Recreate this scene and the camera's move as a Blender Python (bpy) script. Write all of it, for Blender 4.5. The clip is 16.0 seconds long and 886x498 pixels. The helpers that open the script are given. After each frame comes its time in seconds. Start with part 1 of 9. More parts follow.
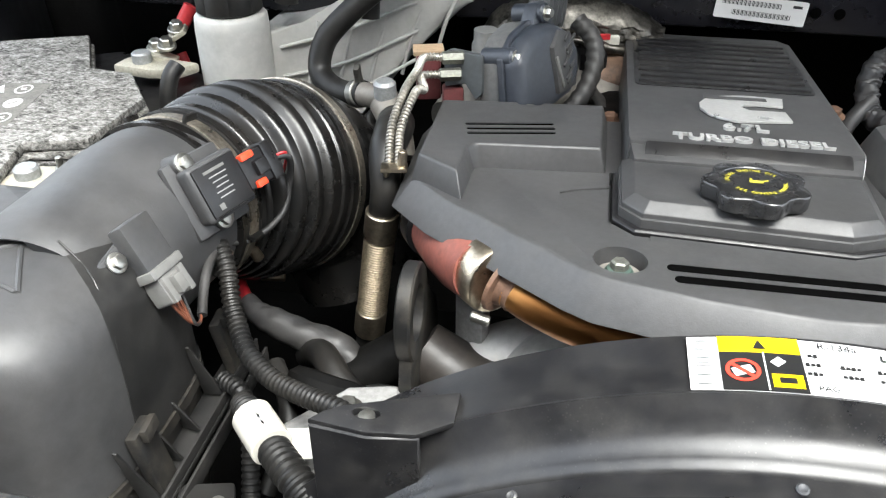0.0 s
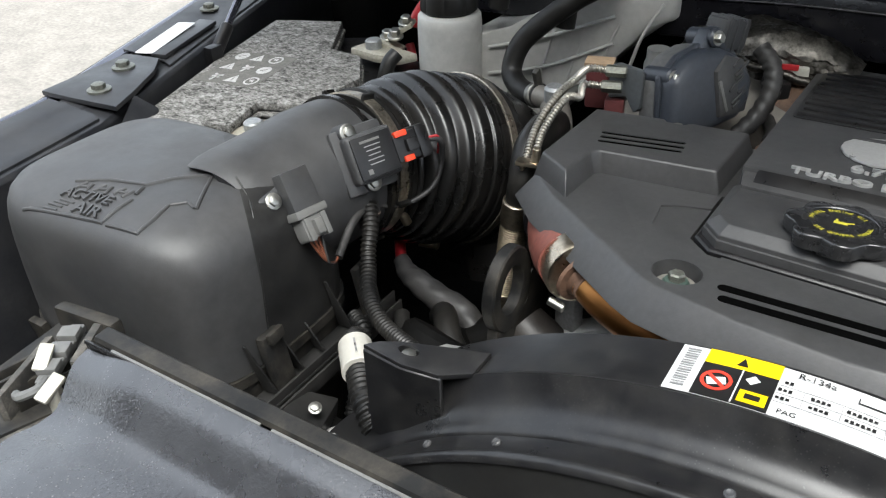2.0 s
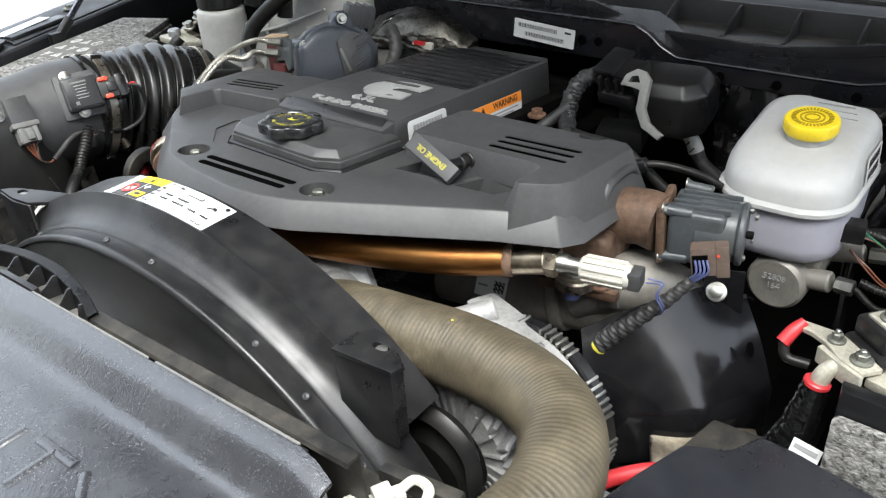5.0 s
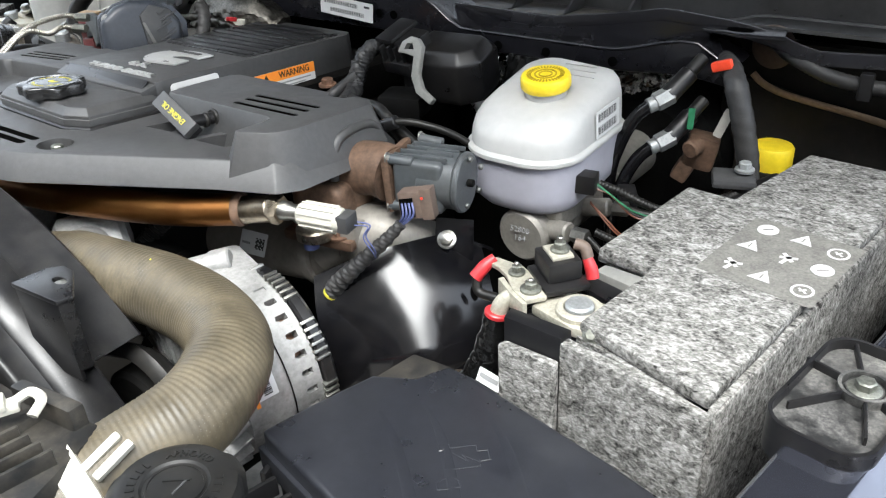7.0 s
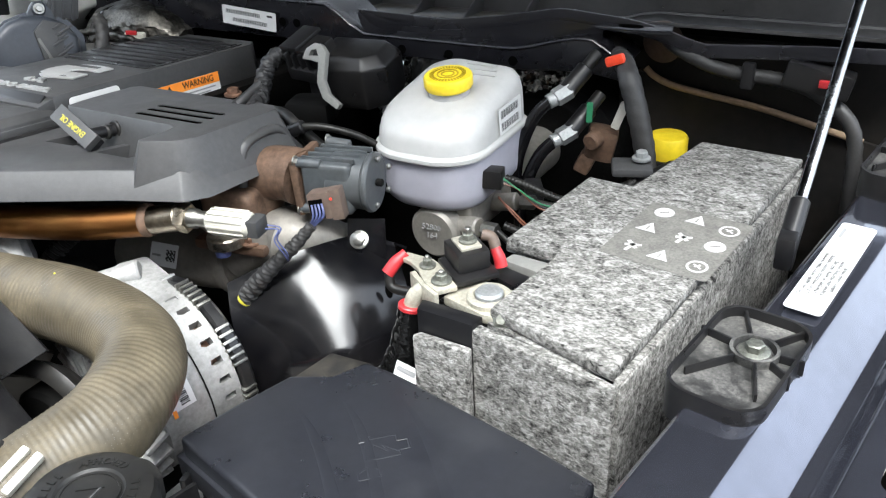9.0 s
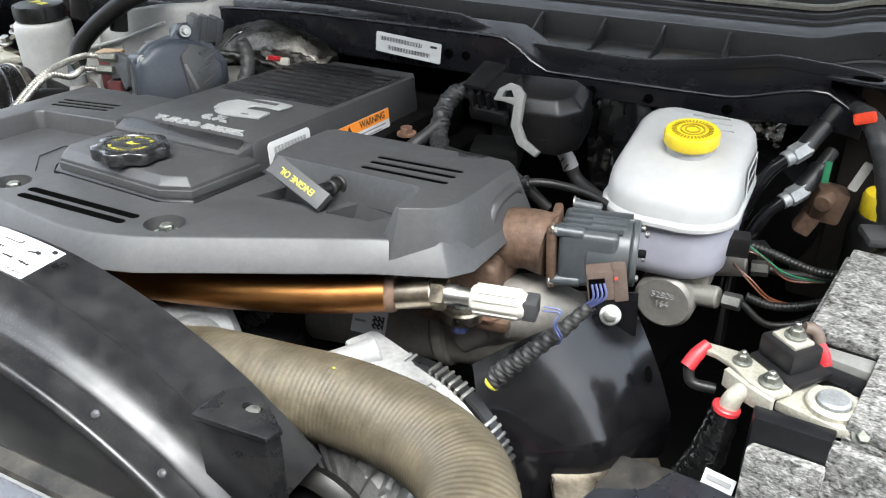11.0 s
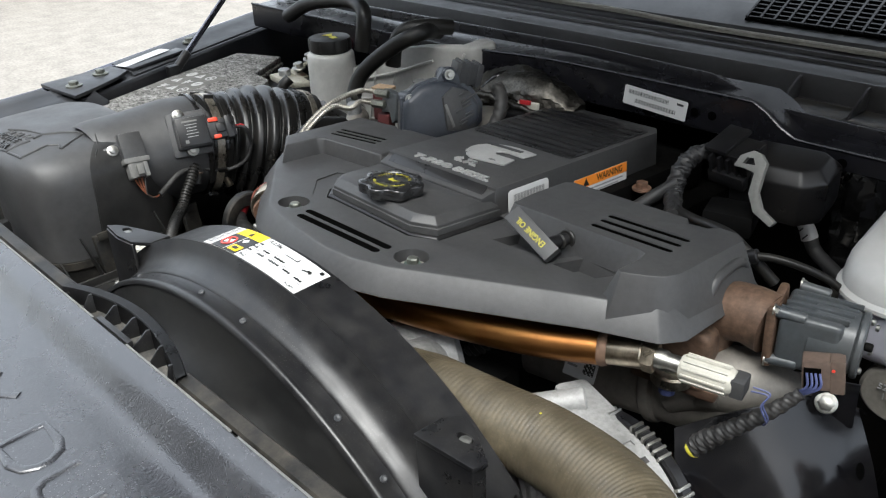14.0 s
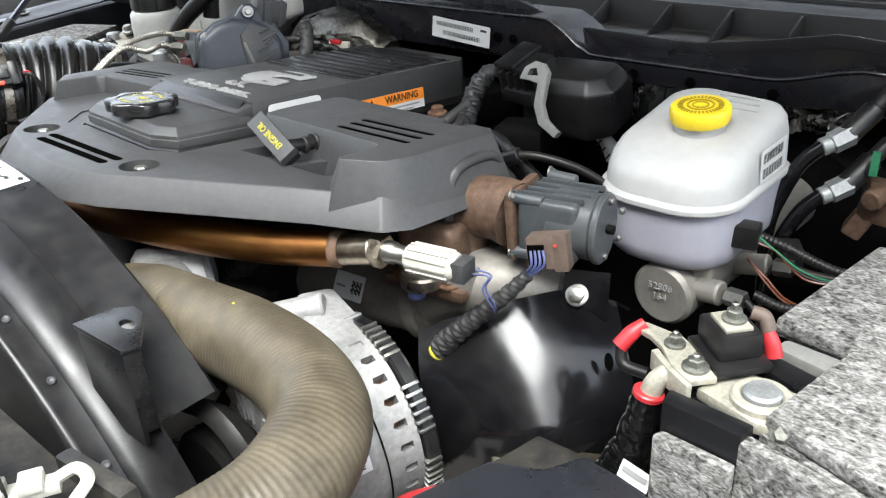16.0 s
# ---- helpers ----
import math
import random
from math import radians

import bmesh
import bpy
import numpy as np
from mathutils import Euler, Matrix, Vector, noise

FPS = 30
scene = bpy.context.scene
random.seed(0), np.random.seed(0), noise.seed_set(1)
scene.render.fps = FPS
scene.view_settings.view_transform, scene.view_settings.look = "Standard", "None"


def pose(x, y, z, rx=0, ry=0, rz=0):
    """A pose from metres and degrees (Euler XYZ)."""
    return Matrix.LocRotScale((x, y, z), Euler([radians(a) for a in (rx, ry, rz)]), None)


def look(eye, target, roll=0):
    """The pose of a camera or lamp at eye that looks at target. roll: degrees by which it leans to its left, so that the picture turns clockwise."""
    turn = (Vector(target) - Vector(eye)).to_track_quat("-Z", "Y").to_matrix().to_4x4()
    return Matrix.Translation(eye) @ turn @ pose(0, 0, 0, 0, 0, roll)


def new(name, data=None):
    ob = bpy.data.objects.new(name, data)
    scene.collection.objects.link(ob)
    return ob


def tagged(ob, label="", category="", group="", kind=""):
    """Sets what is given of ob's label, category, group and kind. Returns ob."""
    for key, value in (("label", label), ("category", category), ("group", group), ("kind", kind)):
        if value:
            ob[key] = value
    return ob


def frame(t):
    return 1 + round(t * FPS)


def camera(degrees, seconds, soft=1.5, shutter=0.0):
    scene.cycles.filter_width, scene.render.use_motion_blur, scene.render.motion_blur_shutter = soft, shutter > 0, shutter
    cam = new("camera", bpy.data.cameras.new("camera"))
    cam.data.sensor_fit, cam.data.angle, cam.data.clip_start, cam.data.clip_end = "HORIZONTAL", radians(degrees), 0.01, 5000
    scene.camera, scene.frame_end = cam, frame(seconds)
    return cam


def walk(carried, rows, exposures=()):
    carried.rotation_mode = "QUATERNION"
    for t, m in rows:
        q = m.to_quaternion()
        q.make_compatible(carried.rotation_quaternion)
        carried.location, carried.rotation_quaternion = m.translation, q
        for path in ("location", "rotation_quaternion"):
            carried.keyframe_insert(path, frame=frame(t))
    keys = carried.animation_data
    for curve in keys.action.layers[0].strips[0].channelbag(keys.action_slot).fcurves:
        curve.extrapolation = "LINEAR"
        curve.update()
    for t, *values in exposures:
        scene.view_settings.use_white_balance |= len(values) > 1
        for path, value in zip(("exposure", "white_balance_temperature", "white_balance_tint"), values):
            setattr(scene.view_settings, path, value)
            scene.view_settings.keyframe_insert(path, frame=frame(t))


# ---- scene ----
cam = camera(57.1, 16.0, soft=1.2)
EXPOSURES = [
    (0.0, 2.88, 6120, 6),
    (0.5, 2.62, 6120, 6),
    (1.0, 2.13, 6120, 6),
    (1.5, 1.86, 6110, 6),
    (2.5, 1.92, 6040, 6),
    (3.5, 1.97, 6050, 6),
    (5.0, 2.35, 6090, 6),
    (7.5, 2.66, 5980, 6),
    (8.0, 2.68, 5950, 6),
    (10.5, 2.68, 5950, 6),
    (11.5, 2.88, 6010, 6),
    (12.5, 2.30, 6080, 6),
    (13.5, 1.84, 6060, 6),
    (14.5, 2.04, 6050, 6),
    (15.0, 2.45, 6030, 6),
    (16.0, 2.64, 6040, 6),
]
PATH = [
    (0, (-0.031, -0.447, 1.496), (-0.344, 1.188, 0.388), -0.2),
    (0.5, (-0.045, -0.443, 1.5), (-0.495, 1.149, 0.376), -0.4),
    (1, (-0.015, -0.438, 1.505), (-0.683, 1.082, 0.389), -1.8),
    (1.5, (0.039, -0.448, 1.511), (-0.787, 1.006, 0.412), -2.3),
    (2, (0.121, -0.472, 1.525), (-0.809, 0.923, 0.434), -2.4),
    (2.5, (0.211, -0.488, 1.534), (-0.773, 0.88, 0.456), -2.8),
    (3, (0.328, -0.505, 1.537), (-0.757, 0.821, 0.506), -4.4),
    (3.5, (0.448, -0.543, 1.551), (-0.603, 0.805, 0.511), -3.4),
    (4, (0.56, -0.545, 1.562), (-0.497, 0.801, 0.527), -3.4),
    (4.5, (0.639, -0.523, 1.56), (-0.419, 0.83, 0.536), -3.3),
    (5, (0.734, -0.483, 1.548), (-0.348, 0.854, 0.527), -3.7),
    (5.2, (0.777, -0.466, 1.54), (-0.314, 0.866, 0.523), -3.8),
    (7.3, (0.969, -0.383, 1.482), (-0.046, 1.033, 0.499), -3.1),
    (7.5, (0.984, -0.378, 1.474), (-0.031, 1.05, 0.509), -3.4),
    (8, (1.006, -0.379, 1.476), (0.068, 1.1, 0.509), -3.1),
    (8.2, (1.007, -0.382, 1.48), (0.086, 1.104, 0.508), -3.1),
    (10.3, (0.8, -0.436, 1.501), (-0.027, 1.094, 0.513), -2.9),
    (10.5, (0.768, -0.438, 1.506), (-0.055, 1.094, 0.519), -2.7),
    (11, (0.677, -0.433, 1.517), (-0.121, 1.112, 0.529), -0.5),
    (11.5, (0.6, -0.414, 1.519), (-0.346, 1.043, 0.528), -1.0),
    (12, (0.55, -0.412, 1.535), (-0.503, 0.961, 0.533), -1.3),
    (12.5, (0.527, -0.415, 1.55), (-0.629, 0.867, 0.54), -1.6),
    (13, (0.548, -0.424, 1.558), (-0.669, 0.799, 0.546), -1.7),
    (13.5, (0.618, -0.434, 1.567), (-0.638, 0.769, 0.58), -2.1),
    (14, (0.701, -0.459, 1.576), (-0.556, 0.774, 0.627), -2.0),
    (14.5, (0.777, -0.466, 1.549), (-0.476, 0.786, 0.62), -3.0),
    (15, (0.824, -0.443, 1.517), (-0.382, 0.86, 0.597), -3.5),
    (15.5, (0.844, -0.402, 1.487), (-0.346, 0.922, 0.574), -3.3),
    (16, (0.85, -0.327, 1.446), (-0.356, 0.989, 0.544), -3.2),
]
walk(cam, [(t, look(eye, target, roll)) for t, eye, target, roll in PATH], EXPOSURES)

# ---- light ----
world = bpy.data.worlds.new("sky")
scene.world = world
world.use_nodes = True
wn = world.node_tree
sky = wn.nodes.new("ShaderNodeTexSky")
sky.sky_type, sky.sun_disc = "NISHITA", False
sky.sun_elevation, sky.sun_rotation = radians(66), radians(144)
sky.air_density, sky.dust_density, sky.ozone_density = 1.0, 5.5, 0.6
cloud_cover = wn.nodes.new("ShaderNodeMix")
cloud_cover.data_type = "RGBA"
cloud_cover.inputs["Factor"].default_value = 0.65
cloud_cover.inputs["B"].default_value = (6.2, 6.2, 6.25, 1)
wn.links.new(sky.outputs["Color"], cloud_cover.inputs["A"])
wn.links.new(cloud_cover.outputs["Result"], wn.nodes["Background"].inputs["Color"])
wn.nodes["Background"].inputs["Strength"].default_value = 0.10
sun = new("sun", bpy.data.lights.new("sun", "SUN"))
sun.data.energy, sun.data.angle, sun.data.color = 1.6, radians(40), (1.0, 0.96, 0.9)
sun.matrix_world = look((1.4, -1.9, 6.5), (0.0, 0.0, 1.1))


# ---- materials ----
def material(name, color, rough=0.5, metal=0.0, vary=0.25, scale=40.0, bump=0.0, bump_scale=400.0, dust=0.0,
             dust_color=(0.30, 0.26, 0.20), dust_scale=9.0, coat=0.0, stretch=(1, 1, 1), rough_vary=0.12, spec=0.5, sss=0.0, specks=0.0, depth=0.00012):
    """Procedural surface: a base colour that wavers at two scales, dust in patches, fine relief."""
    m = bpy.data.materials.new(name)
    m.use_nodes = True
    t = m.node_tree
    b = t.nodes["Principled BSDF"]
    co = t.nodes.new("ShaderNodeTexCoord")
    mp = t.nodes.new("ShaderNodeMapping")
    mp.inputs["Scale"].default_value = stretch
    t.links.new(co.outputs["Object"], mp.inputs["Vector"])

    def cloud(sc, detail=5.0, rou=0.6):
        n = t.nodes.new("ShaderNodeTexNoise")
        n.inputs["Scale"].default_value, n.inputs["Detail"].default_value, n.inputs["Roughness"].default_value = sc, detail, rou
        t.links.new(mp.outputs["Vector"], n.inputs["Vector"])
        return n

    def ramp(src, lo, hi, a, c):
        r = t.nodes.new("ShaderNodeMapRange")
        r.inputs[1].default_value, r.inputs[2].default_value, r.inputs[3].default_value, r.inputs[4].default_value = lo, hi, a, c
        t.links.new(src, r.inputs[0])
        return r.outputs[0]

    def mix(fac, a, c):
        x = t.nodes.new("ShaderNodeMix")
        x.data_type = "RGBA"
        t.links.new(fac, x.inputs["Factor"])
        for sock, v in ((x.inputs["A"], a), (x.inputs["B"], c)):
            if isinstance(v, tuple):
                sock.default_value = (*v, 1)
            else:
                t.links.new(v, sock)
        return x.outputs["Result"]

    big, small = cloud(scale), cloud(scale * 7, 3.0)
    both = t.nodes.new("ShaderNodeMath")
    both.operation = "ADD"
    t.links.new(big.outputs["Fac"], both.inputs[0])
    t.links.new(small.outputs["Fac"], both.inputs[1])
    lo = tuple(c * (1 - vary) for c in color)
    hi = tuple(min(1, c * (1 + vary)) for c in color)
    out = mix(ramp(both.outputs[0], 0.75, 1.25, 0, 1), lo, hi)
    rgh = ramp(big.outputs["Fac"], 0.3, 0.7, max(0.02, rough - rough_vary), min(1, rough + rough_vary))
    if dust > 0:
        d, e = cloud(dust_scale, 6.0, 0.7), cloud(dust_scale * 12, 3.0)
        pr = t.nodes.new("ShaderNodeMath")
        pr.operation = "MULTIPLY"
        t.links.new(ramp(d.outputs["Fac"], 0.40, 0.72, 0, 1), pr.inputs[0])
        t.links.new(ramp(e.outputs["Fac"], 0.3, 0.65, 0.25, dust * 1.4), pr.inputs[1])
        fac = ramp(pr.outputs[0], 0, 1, 0, min(1, dust * 1.6))
        out = mix(fac, out, dust_color)
        ad = t.nodes.new("ShaderNodeMath")
        ad.operation, ad.use_clamp = "MULTIPLY_ADD", True
        t.links.new(fac, ad.inputs[0])
        ad.inputs[1].default_value = 0.5
        t.links.new(rgh, ad.inputs[2])
        rgh = ad.outputs[0]
    if specks > 0:
        vo = t.nodes.new("ShaderNodeTexVoronoi")
        vo.inputs["Scale"].default_value = 380
        t.links.new(mp.outputs["Vector"], vo.inputs["Vector"])
        pr2 = t.nodes.new("ShaderNodeMath")
        pr2.operation = "MULTIPLY"
        t.links.new(ramp(vo.outputs["Distance"], 0.10, 0.24, 1, 0), pr2.inputs[0])
        t.links.new(ramp(cloud(14, 4.0).outputs["Fac"], 0.45, 0.70, 0.0, specks), pr2.inputs[1])
        out = mix(pr2.outputs[0], out, (0.34, 0.33, 0.31))
    if sss > 0:
        b.inputs["Subsurface Weight"].default_value = sss
        b.inputs["Subsurface Scale"].default_value = 0.02
        b.inputs["Subsurface Radius"].default_value = (1, 1, 1)
    t.links.new(out, b.inputs["Base Color"])
    t.links.new(rgh, b.inputs["Roughness"])
    b.inputs["Metallic"].default_value = metal
    b.inputs["Coat Weight"].default_value = coat
    b.inputs["Specular IOR Level"].default_value = spec if metal < 0.2 else 0.5
    if bump > 0:
        n = cloud(bump_scale, 3.0)
        bp = t.nodes.new("ShaderNodeBump")
        bp.inputs["Strength"].default_value, bp.inputs["Distance"].default_value = bump, depth
        t.links.new(n.outputs["Fac"], bp.inputs["Height"])
        t.links.new(bp.outputs["Normal"], b.inputs["Normal"])
    return m


M = dict(
    asphalt=material("pale_concrete", (0.235, 0.217, 0.192), 0.9, vary=0.25, scale=6, bump=0.5, bump_scale=90),
    cover=material("charcoal_moulded_plastic", (0.038, 0.038, 0.039), 0.50, vary=0.18, scale=25, bump=0.7, bump_scale=700, dust=0.18, dust_scale=44, dust_color=(0.11, 0.10, 0.085), rough_vary=0.08, spec=0.6),
    black=material("black_plastic", (0.008, 0.008, 0.009), 0.36, vary=0.2, scale=30, bump=0.15, bump_scale=600, dust=0.10, dust_scale=12, spec=0.4),
    panel=material("grained_black_panel_plastic", (0.030, 0.031, 0.035), 0.24, vary=0.2, scale=20, coat=0.25, bump=0.7, bump_scale=420, dust=0.10, dust_scale=26, dust_color=(0.11, 0.108, 0.105), spec=1.0, specks=0.30, depth=0.0005),
    shroud=material("black_shroud_plastic", (0.009, 0.009, 0.010), 0.34, vary=0.25, scale=18, bump=0.3, bump_scale=500, dust=0.30, dust_scale=44, dust_color=(0.085, 0.08, 0.07), rough_vary=0.12, spec=0.5, specks=0.12),
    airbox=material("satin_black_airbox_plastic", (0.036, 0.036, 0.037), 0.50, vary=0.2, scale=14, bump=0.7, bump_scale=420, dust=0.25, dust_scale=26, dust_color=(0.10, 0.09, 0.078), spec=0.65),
    airbox_dark=material("darker_black_airbox_plastic", (0.015, 0.015, 0.015), 0.40, vary=0.3, scale=16, bump=0.4, bump_scale=300, dust=0.30, dust_scale=16, dust_color=(0.07, 0.062, 0.05), spec=0.5),
    dusty=material("dusty_black_plastic", (0.010, 0.010, 0.010), 0.50, vary=0.25, scale=20, bump=0.2, dust=0.28, dust_scale=30, spec=0.3),
    finplastic=material("dust_greyed_plastic", (0.03, 0.029, 0.027), 0.6, vary=0.3, scale=30, bump=0.2, dust=0.6, dust_scale=45, dust_color=(0.24, 0.22, 0.19)),
    rubber=material("black_rubber", (0.007, 0.007, 0.007), 0.46, vary=0.25, scale=25, bump=0.2, dust=0.12, dust_scale=18, spec=0.35),
    bellows=material("worn_black_rubber_bellows", (0.006, 0.006, 0.006), 0.27, vary=0.25, scale=20, bump=0.2, dust=0.20, dust_scale=14, dust_color=(0.12, 0.10, 0.08)),
    hose=material("dusty_rubber_hose", (0.056, 0.046, 0.029), 0.46, vary=0.2, scale=30, bump=1.0, bump_scale=260, dust=0.5, dust_scale=34, dust_color=(0.185, 0.152, 0.096), specks=0.35),
    # grimy metal, base and specular cut so cavities keep their shade by colour
    dark=material("grimy_shade_dark_metal", (0.0035, 0.0035, 0.0035), 0.65, vary=0.4, scale=30, dust=0.04, spec=0.08),
    paint=material("dark_navy_metallic_paint", (0.105, 0.110, 0.140), 0.15, metal=0.85, vary=0.12, scale=10, coat=1.0, dust=0.14, dust_scale=24, dust_color=(0.10, 0.098, 0.095), rough_vary=0.05),
    alu=material("cast_aluminium", (0.30, 0.297, 0.29), 0.60, metal=0.35, vary=0.22, scale=30, bump=0.7, bump_scale=300, dust=0.25, dust_color=(0.2, 0.18, 0.15)),
    pipe_alu=material("dull_grey_aluminium_pipe", (0.20, 0.186, 0.165), 0.56, metal=0.4, vary=0.18, scale=18, bump=0.3, dust=0.35, dust_scale=8, dust_color=(0.17, 0.15, 0.125)),
    steel=material("zinc_plated_steel", (0.34, 0.335, 0.31), 0.42, metal=1.0, vary=0.15, scale=50, bump=0.15),
    steel_warm=material("heat_tinted_stainless_steel", (0.46, 0.40, 0.31), 0.33, metal=1.0, vary=0.25, scale=30, bump=0.1),
    clampdark=material("tarnished_band_steel", (0.40, 0.36, 0.30), 0.30, metal=0.9, vary=0.4, scale=40, bump=0.2, dust=0.3, dust_color=(0.12, 0.10, 0.07)),
    lineweave=material("dull_stainless_braid", (0.36, 0.34, 0.30), 0.42, metal=0.9, vary=0.3, scale=60, bump=0.3, bump_scale=600),
    boltgrey=material("weathered_zinc_bolt", (0.20, 0.205, 0.18), 0.5, metal=0.8, vary=0.3, scale=60, bump=0.2, dust=0.3, dust_color=(0.14, 0.12, 0.08)),
    braid=material("braided_steel_mesh", (0.30, 0.25, 0.175), 0.45, metal=0.9, vary=0.35, scale=60, bump=0.4, bump_scale=600),
    rust=material("rust_brown_cast_iron", (0.15, 0.085, 0.055), 0.75, metal=0.2, vary=0.4, scale=22, bump=0.6, bump_scale=220, dust=0.2, dust_color=(0.25, 0.11, 0.05)),
    egr=material("heat_browned_casting", (0.125, 0.080, 0.055), 0.6, metal=0.35, vary=0.45, scale=18, bump=0.7, bump_scale=250, dust=0.35, dust_color=(0.20, 0.095, 0.045)),
    redpipe=material("red_brown_oxidised_pipe", (0.17, 0.055, 0.040), 0.55, vary=0.25, scale=30, bump=0.3, dust=0.15, dust_color=(0.1, 0.04, 0.03)),
    actuator=material("blue_grey_actuator_casting", (0.030, 0.036, 0.048), 0.42, metal=0.1, vary=0.15, scale=25, bump=0.3, bump_scale=300, dust=0.15),
    motor=material("grey_motor_housing", (0.055, 0.063, 0.070), 0.42, metal=0.1, vary=0.15, scale=30, bump=0.2, dust=0.2),
    sensor=material("grey_sensor_plastic", (0.034, 0.036, 0.040), 0.5, vary=0.15, scale=30, bump=0.2, dust=0.2),
    greyplug=material("light_grey_connector_plastic", (0.12, 0.122, 0.12), 0.5, vary=0.12, scale=30, dust=0.25),
    white_plug=material("off_white_connector_plastic", (0.44, 0.425, 0.37), 0.5, vary=0.1, scale=30, dust=0.15),
    brown_plug=material("brown_connector_plastic", (0.085, 0.058, 0.046), 0.5, vary=0.25, scale=30, dust=0.25),
    bottle=material("translucent_white_bottle_plastic", (0.42, 0.42, 0.41), 0.40, vary=0.05, scale=12, bump=0.15, bump_scale=120, dust=0.08, dust_color=(0.42, 0.37, 0.30), sss=0.4),
    fluid=material("bottle_plastic_over_fluid", (0.40, 0.395, 0.445), 0.40, vary=0.05, scale=12, bump=0.15, bump_scale=120, dust=0.06, dust_color=(0.36, 0.33, 0.30), sss=0.4),
    degas=material("hazy_translucent_bottle_plastic", (0.43, 0.43, 0.41), 0.48, vary=0.10, scale=12, bump=0.15, dust=0.30, dust_color=(0.30, 0.25, 0.19), sss=0.5),
    yellow=material("yellow_cap_plastic", (0.80, 0.60, 0.02), 0.4, vary=0.08, scale=20, bump=0.1),
    red=material("red_plastic", (0.42, 0.025, 0.03), 0.4, vary=0.15, scale=30),
    orange_red=material("orange_red_clip", (0.75, 0.06, 0.02), 0.4, vary=0.1, scale=30),
    label_white=material("white_label_paper", (0.62, 0.62, 0.615), 0.45, vary=0.03, scale=20),
    label_yellow=material("yellow_label_print", (0.85, 0.58, 0.0), 0.45, vary=0.03, scale=20),
    label_orange=material("orange_label_print", (0.85, 0.27, 0.03), 0.45, vary=0.05, scale=20),
    label_black=material("black_label_print", (0.012, 0.012, 0.012), 0.45, vary=0.05, scale=20),
    label_red=material("red_label_print", (0.6, 0.05, 0.03), 0.45, vary=0.05, scale=20),
    grey_print=material("grey_print", (0.25, 0.25, 0.25), 0.5, vary=0.05, scale=20),
    yellow_print=material("yellow_print", (0.50, 0.45, 0.04), 0.5, vary=0.05, scale=20),
    silver=material("silver_badge_plastic", (0.48, 0.48, 0.47), 0.38, metal=0.5, vary=0.08, scale=40, bump=0.1),
    foil=material("crinkled_heat_shield_foil", (0.10, 0.095, 0.085), 0.36, metal=1.0, vary=0.6, scale=40, bump=1.0, bump_scale=120, dust=0.45, dust_color=(0.07, 0.06, 0.045)),
    blackwrap=material("black_plastic_wrap", (0.005, 0.005, 0.005), 0.16, vary=0.3, scale=40, bump=0.8, bump_scale=90, spec=0.6),
    bracket=material("glossy_black_steel_plate", (0.004, 0.004, 0.005), 0.15, vary=0.3, scale=20, coat=0.0, dust=0.06, dust_scale=40, rough_vary=0.05, spec=0.45),
    tape=material("black_cloth_harness_tape", (0.022, 0.022, 0.023), 0.55, vary=0.3, scale=60, bump=0.5, bump_scale=200, dust=0.15),
    blue_wire=material("blue_wire", (0.07, 0.085, 0.20), 0.45),
    orange_wire=material("orange_wire", (0.16, 0.055, 0.03), 0.4),
    green_wire=material("green_wire", (0.03, 0.17, 0.08), 0.4),
    lead=material("grey_lead_terminal", (0.30, 0.31, 0.31), 0.5, metal=0.5, vary=0.2, scale=50, bump=0.3),
    clampmetal=material("cream_corroded_terminal_clamp", (0.42, 0.40, 0.33), 0.5, metal=0.35, vary=0.22, scale=50, bump=0.5, dust=0.25),
    chrome=material("polished_strut_rod", (0.34, 0.35, 0.37), 0.22, metal=1.0, vary=0.05),
    yellow_dark=material("darker_yellow_emboss", (0.34, 0.25, 0.012), 0.45, vary=0.08, scale=20),
    mc=material("grey_brown_casting", (0.26, 0.245, 0.22), 0.55, metal=0.45, vary=0.15, scale=25, bump=0.4, bump_scale=300, dust=0.25),
    greyplug2=material("pale_grey_lever_plastic", (0.20, 0.20, 0.19), 0.5, vary=0.1, scale=30, dust=0.2),
    cap_gloss=material("worn_glossy_black_cap", (0.014, 0.014, 0.015), 0.24, vary=0.2, scale=40, bump=0.1, bump_scale=600, dust=0.15, dust_scale=30, dust_color=(0.12, 0.11, 0.09), spec=0.8),
    tan_edge=material("tan_raw_board", (0.34, 0.24, 0.15), 0.8, vary=0.2, scale=30),
    maroon=material("maroon_connector_plastic", (0.09, 0.02, 0.022), 0.45, vary=0.2, scale=30, dust=0.2),
    fuse_lid=material("smooth_black_lid_plastic", (0.014, 0.015, 0.019), 0.33, vary=0.2, scale=14, bump=0.35, bump_scale=600, dust=0.16, dust_scale=22, dust_color=(0.09, 0.09, 0.09), spec=0.7),
    cowl=material("black_painted_cowl_steel", (0.009, 0.009, 0.012), 0.26, vary=0.25, scale=12, dust=0.18, dust_scale=18, dust_color=(0.09, 0.085, 0.08), spec=0.5),
    matte=material("matte_black_plastic", (0.010, 0.010, 0.011), 0.62, vary=0.2, scale=30, bump=0.2, dust=0.06, spec=0.3),
    cowl_plastic=material("dull_black_cowl_plastic", (0.020, 0.020, 0.021), 0.38, vary=0.3, scale=16, bump=0.3, bump_scale=300, dust=0.25, dust_scale=14, dust_color=(0.10, 0.09, 0.075), spec=0.8),
    seat_green=material("grey_green_spring_seat", (0.045, 0.075, 0.062), 0.5, vary=0.2, scale=60, dust=0.2),
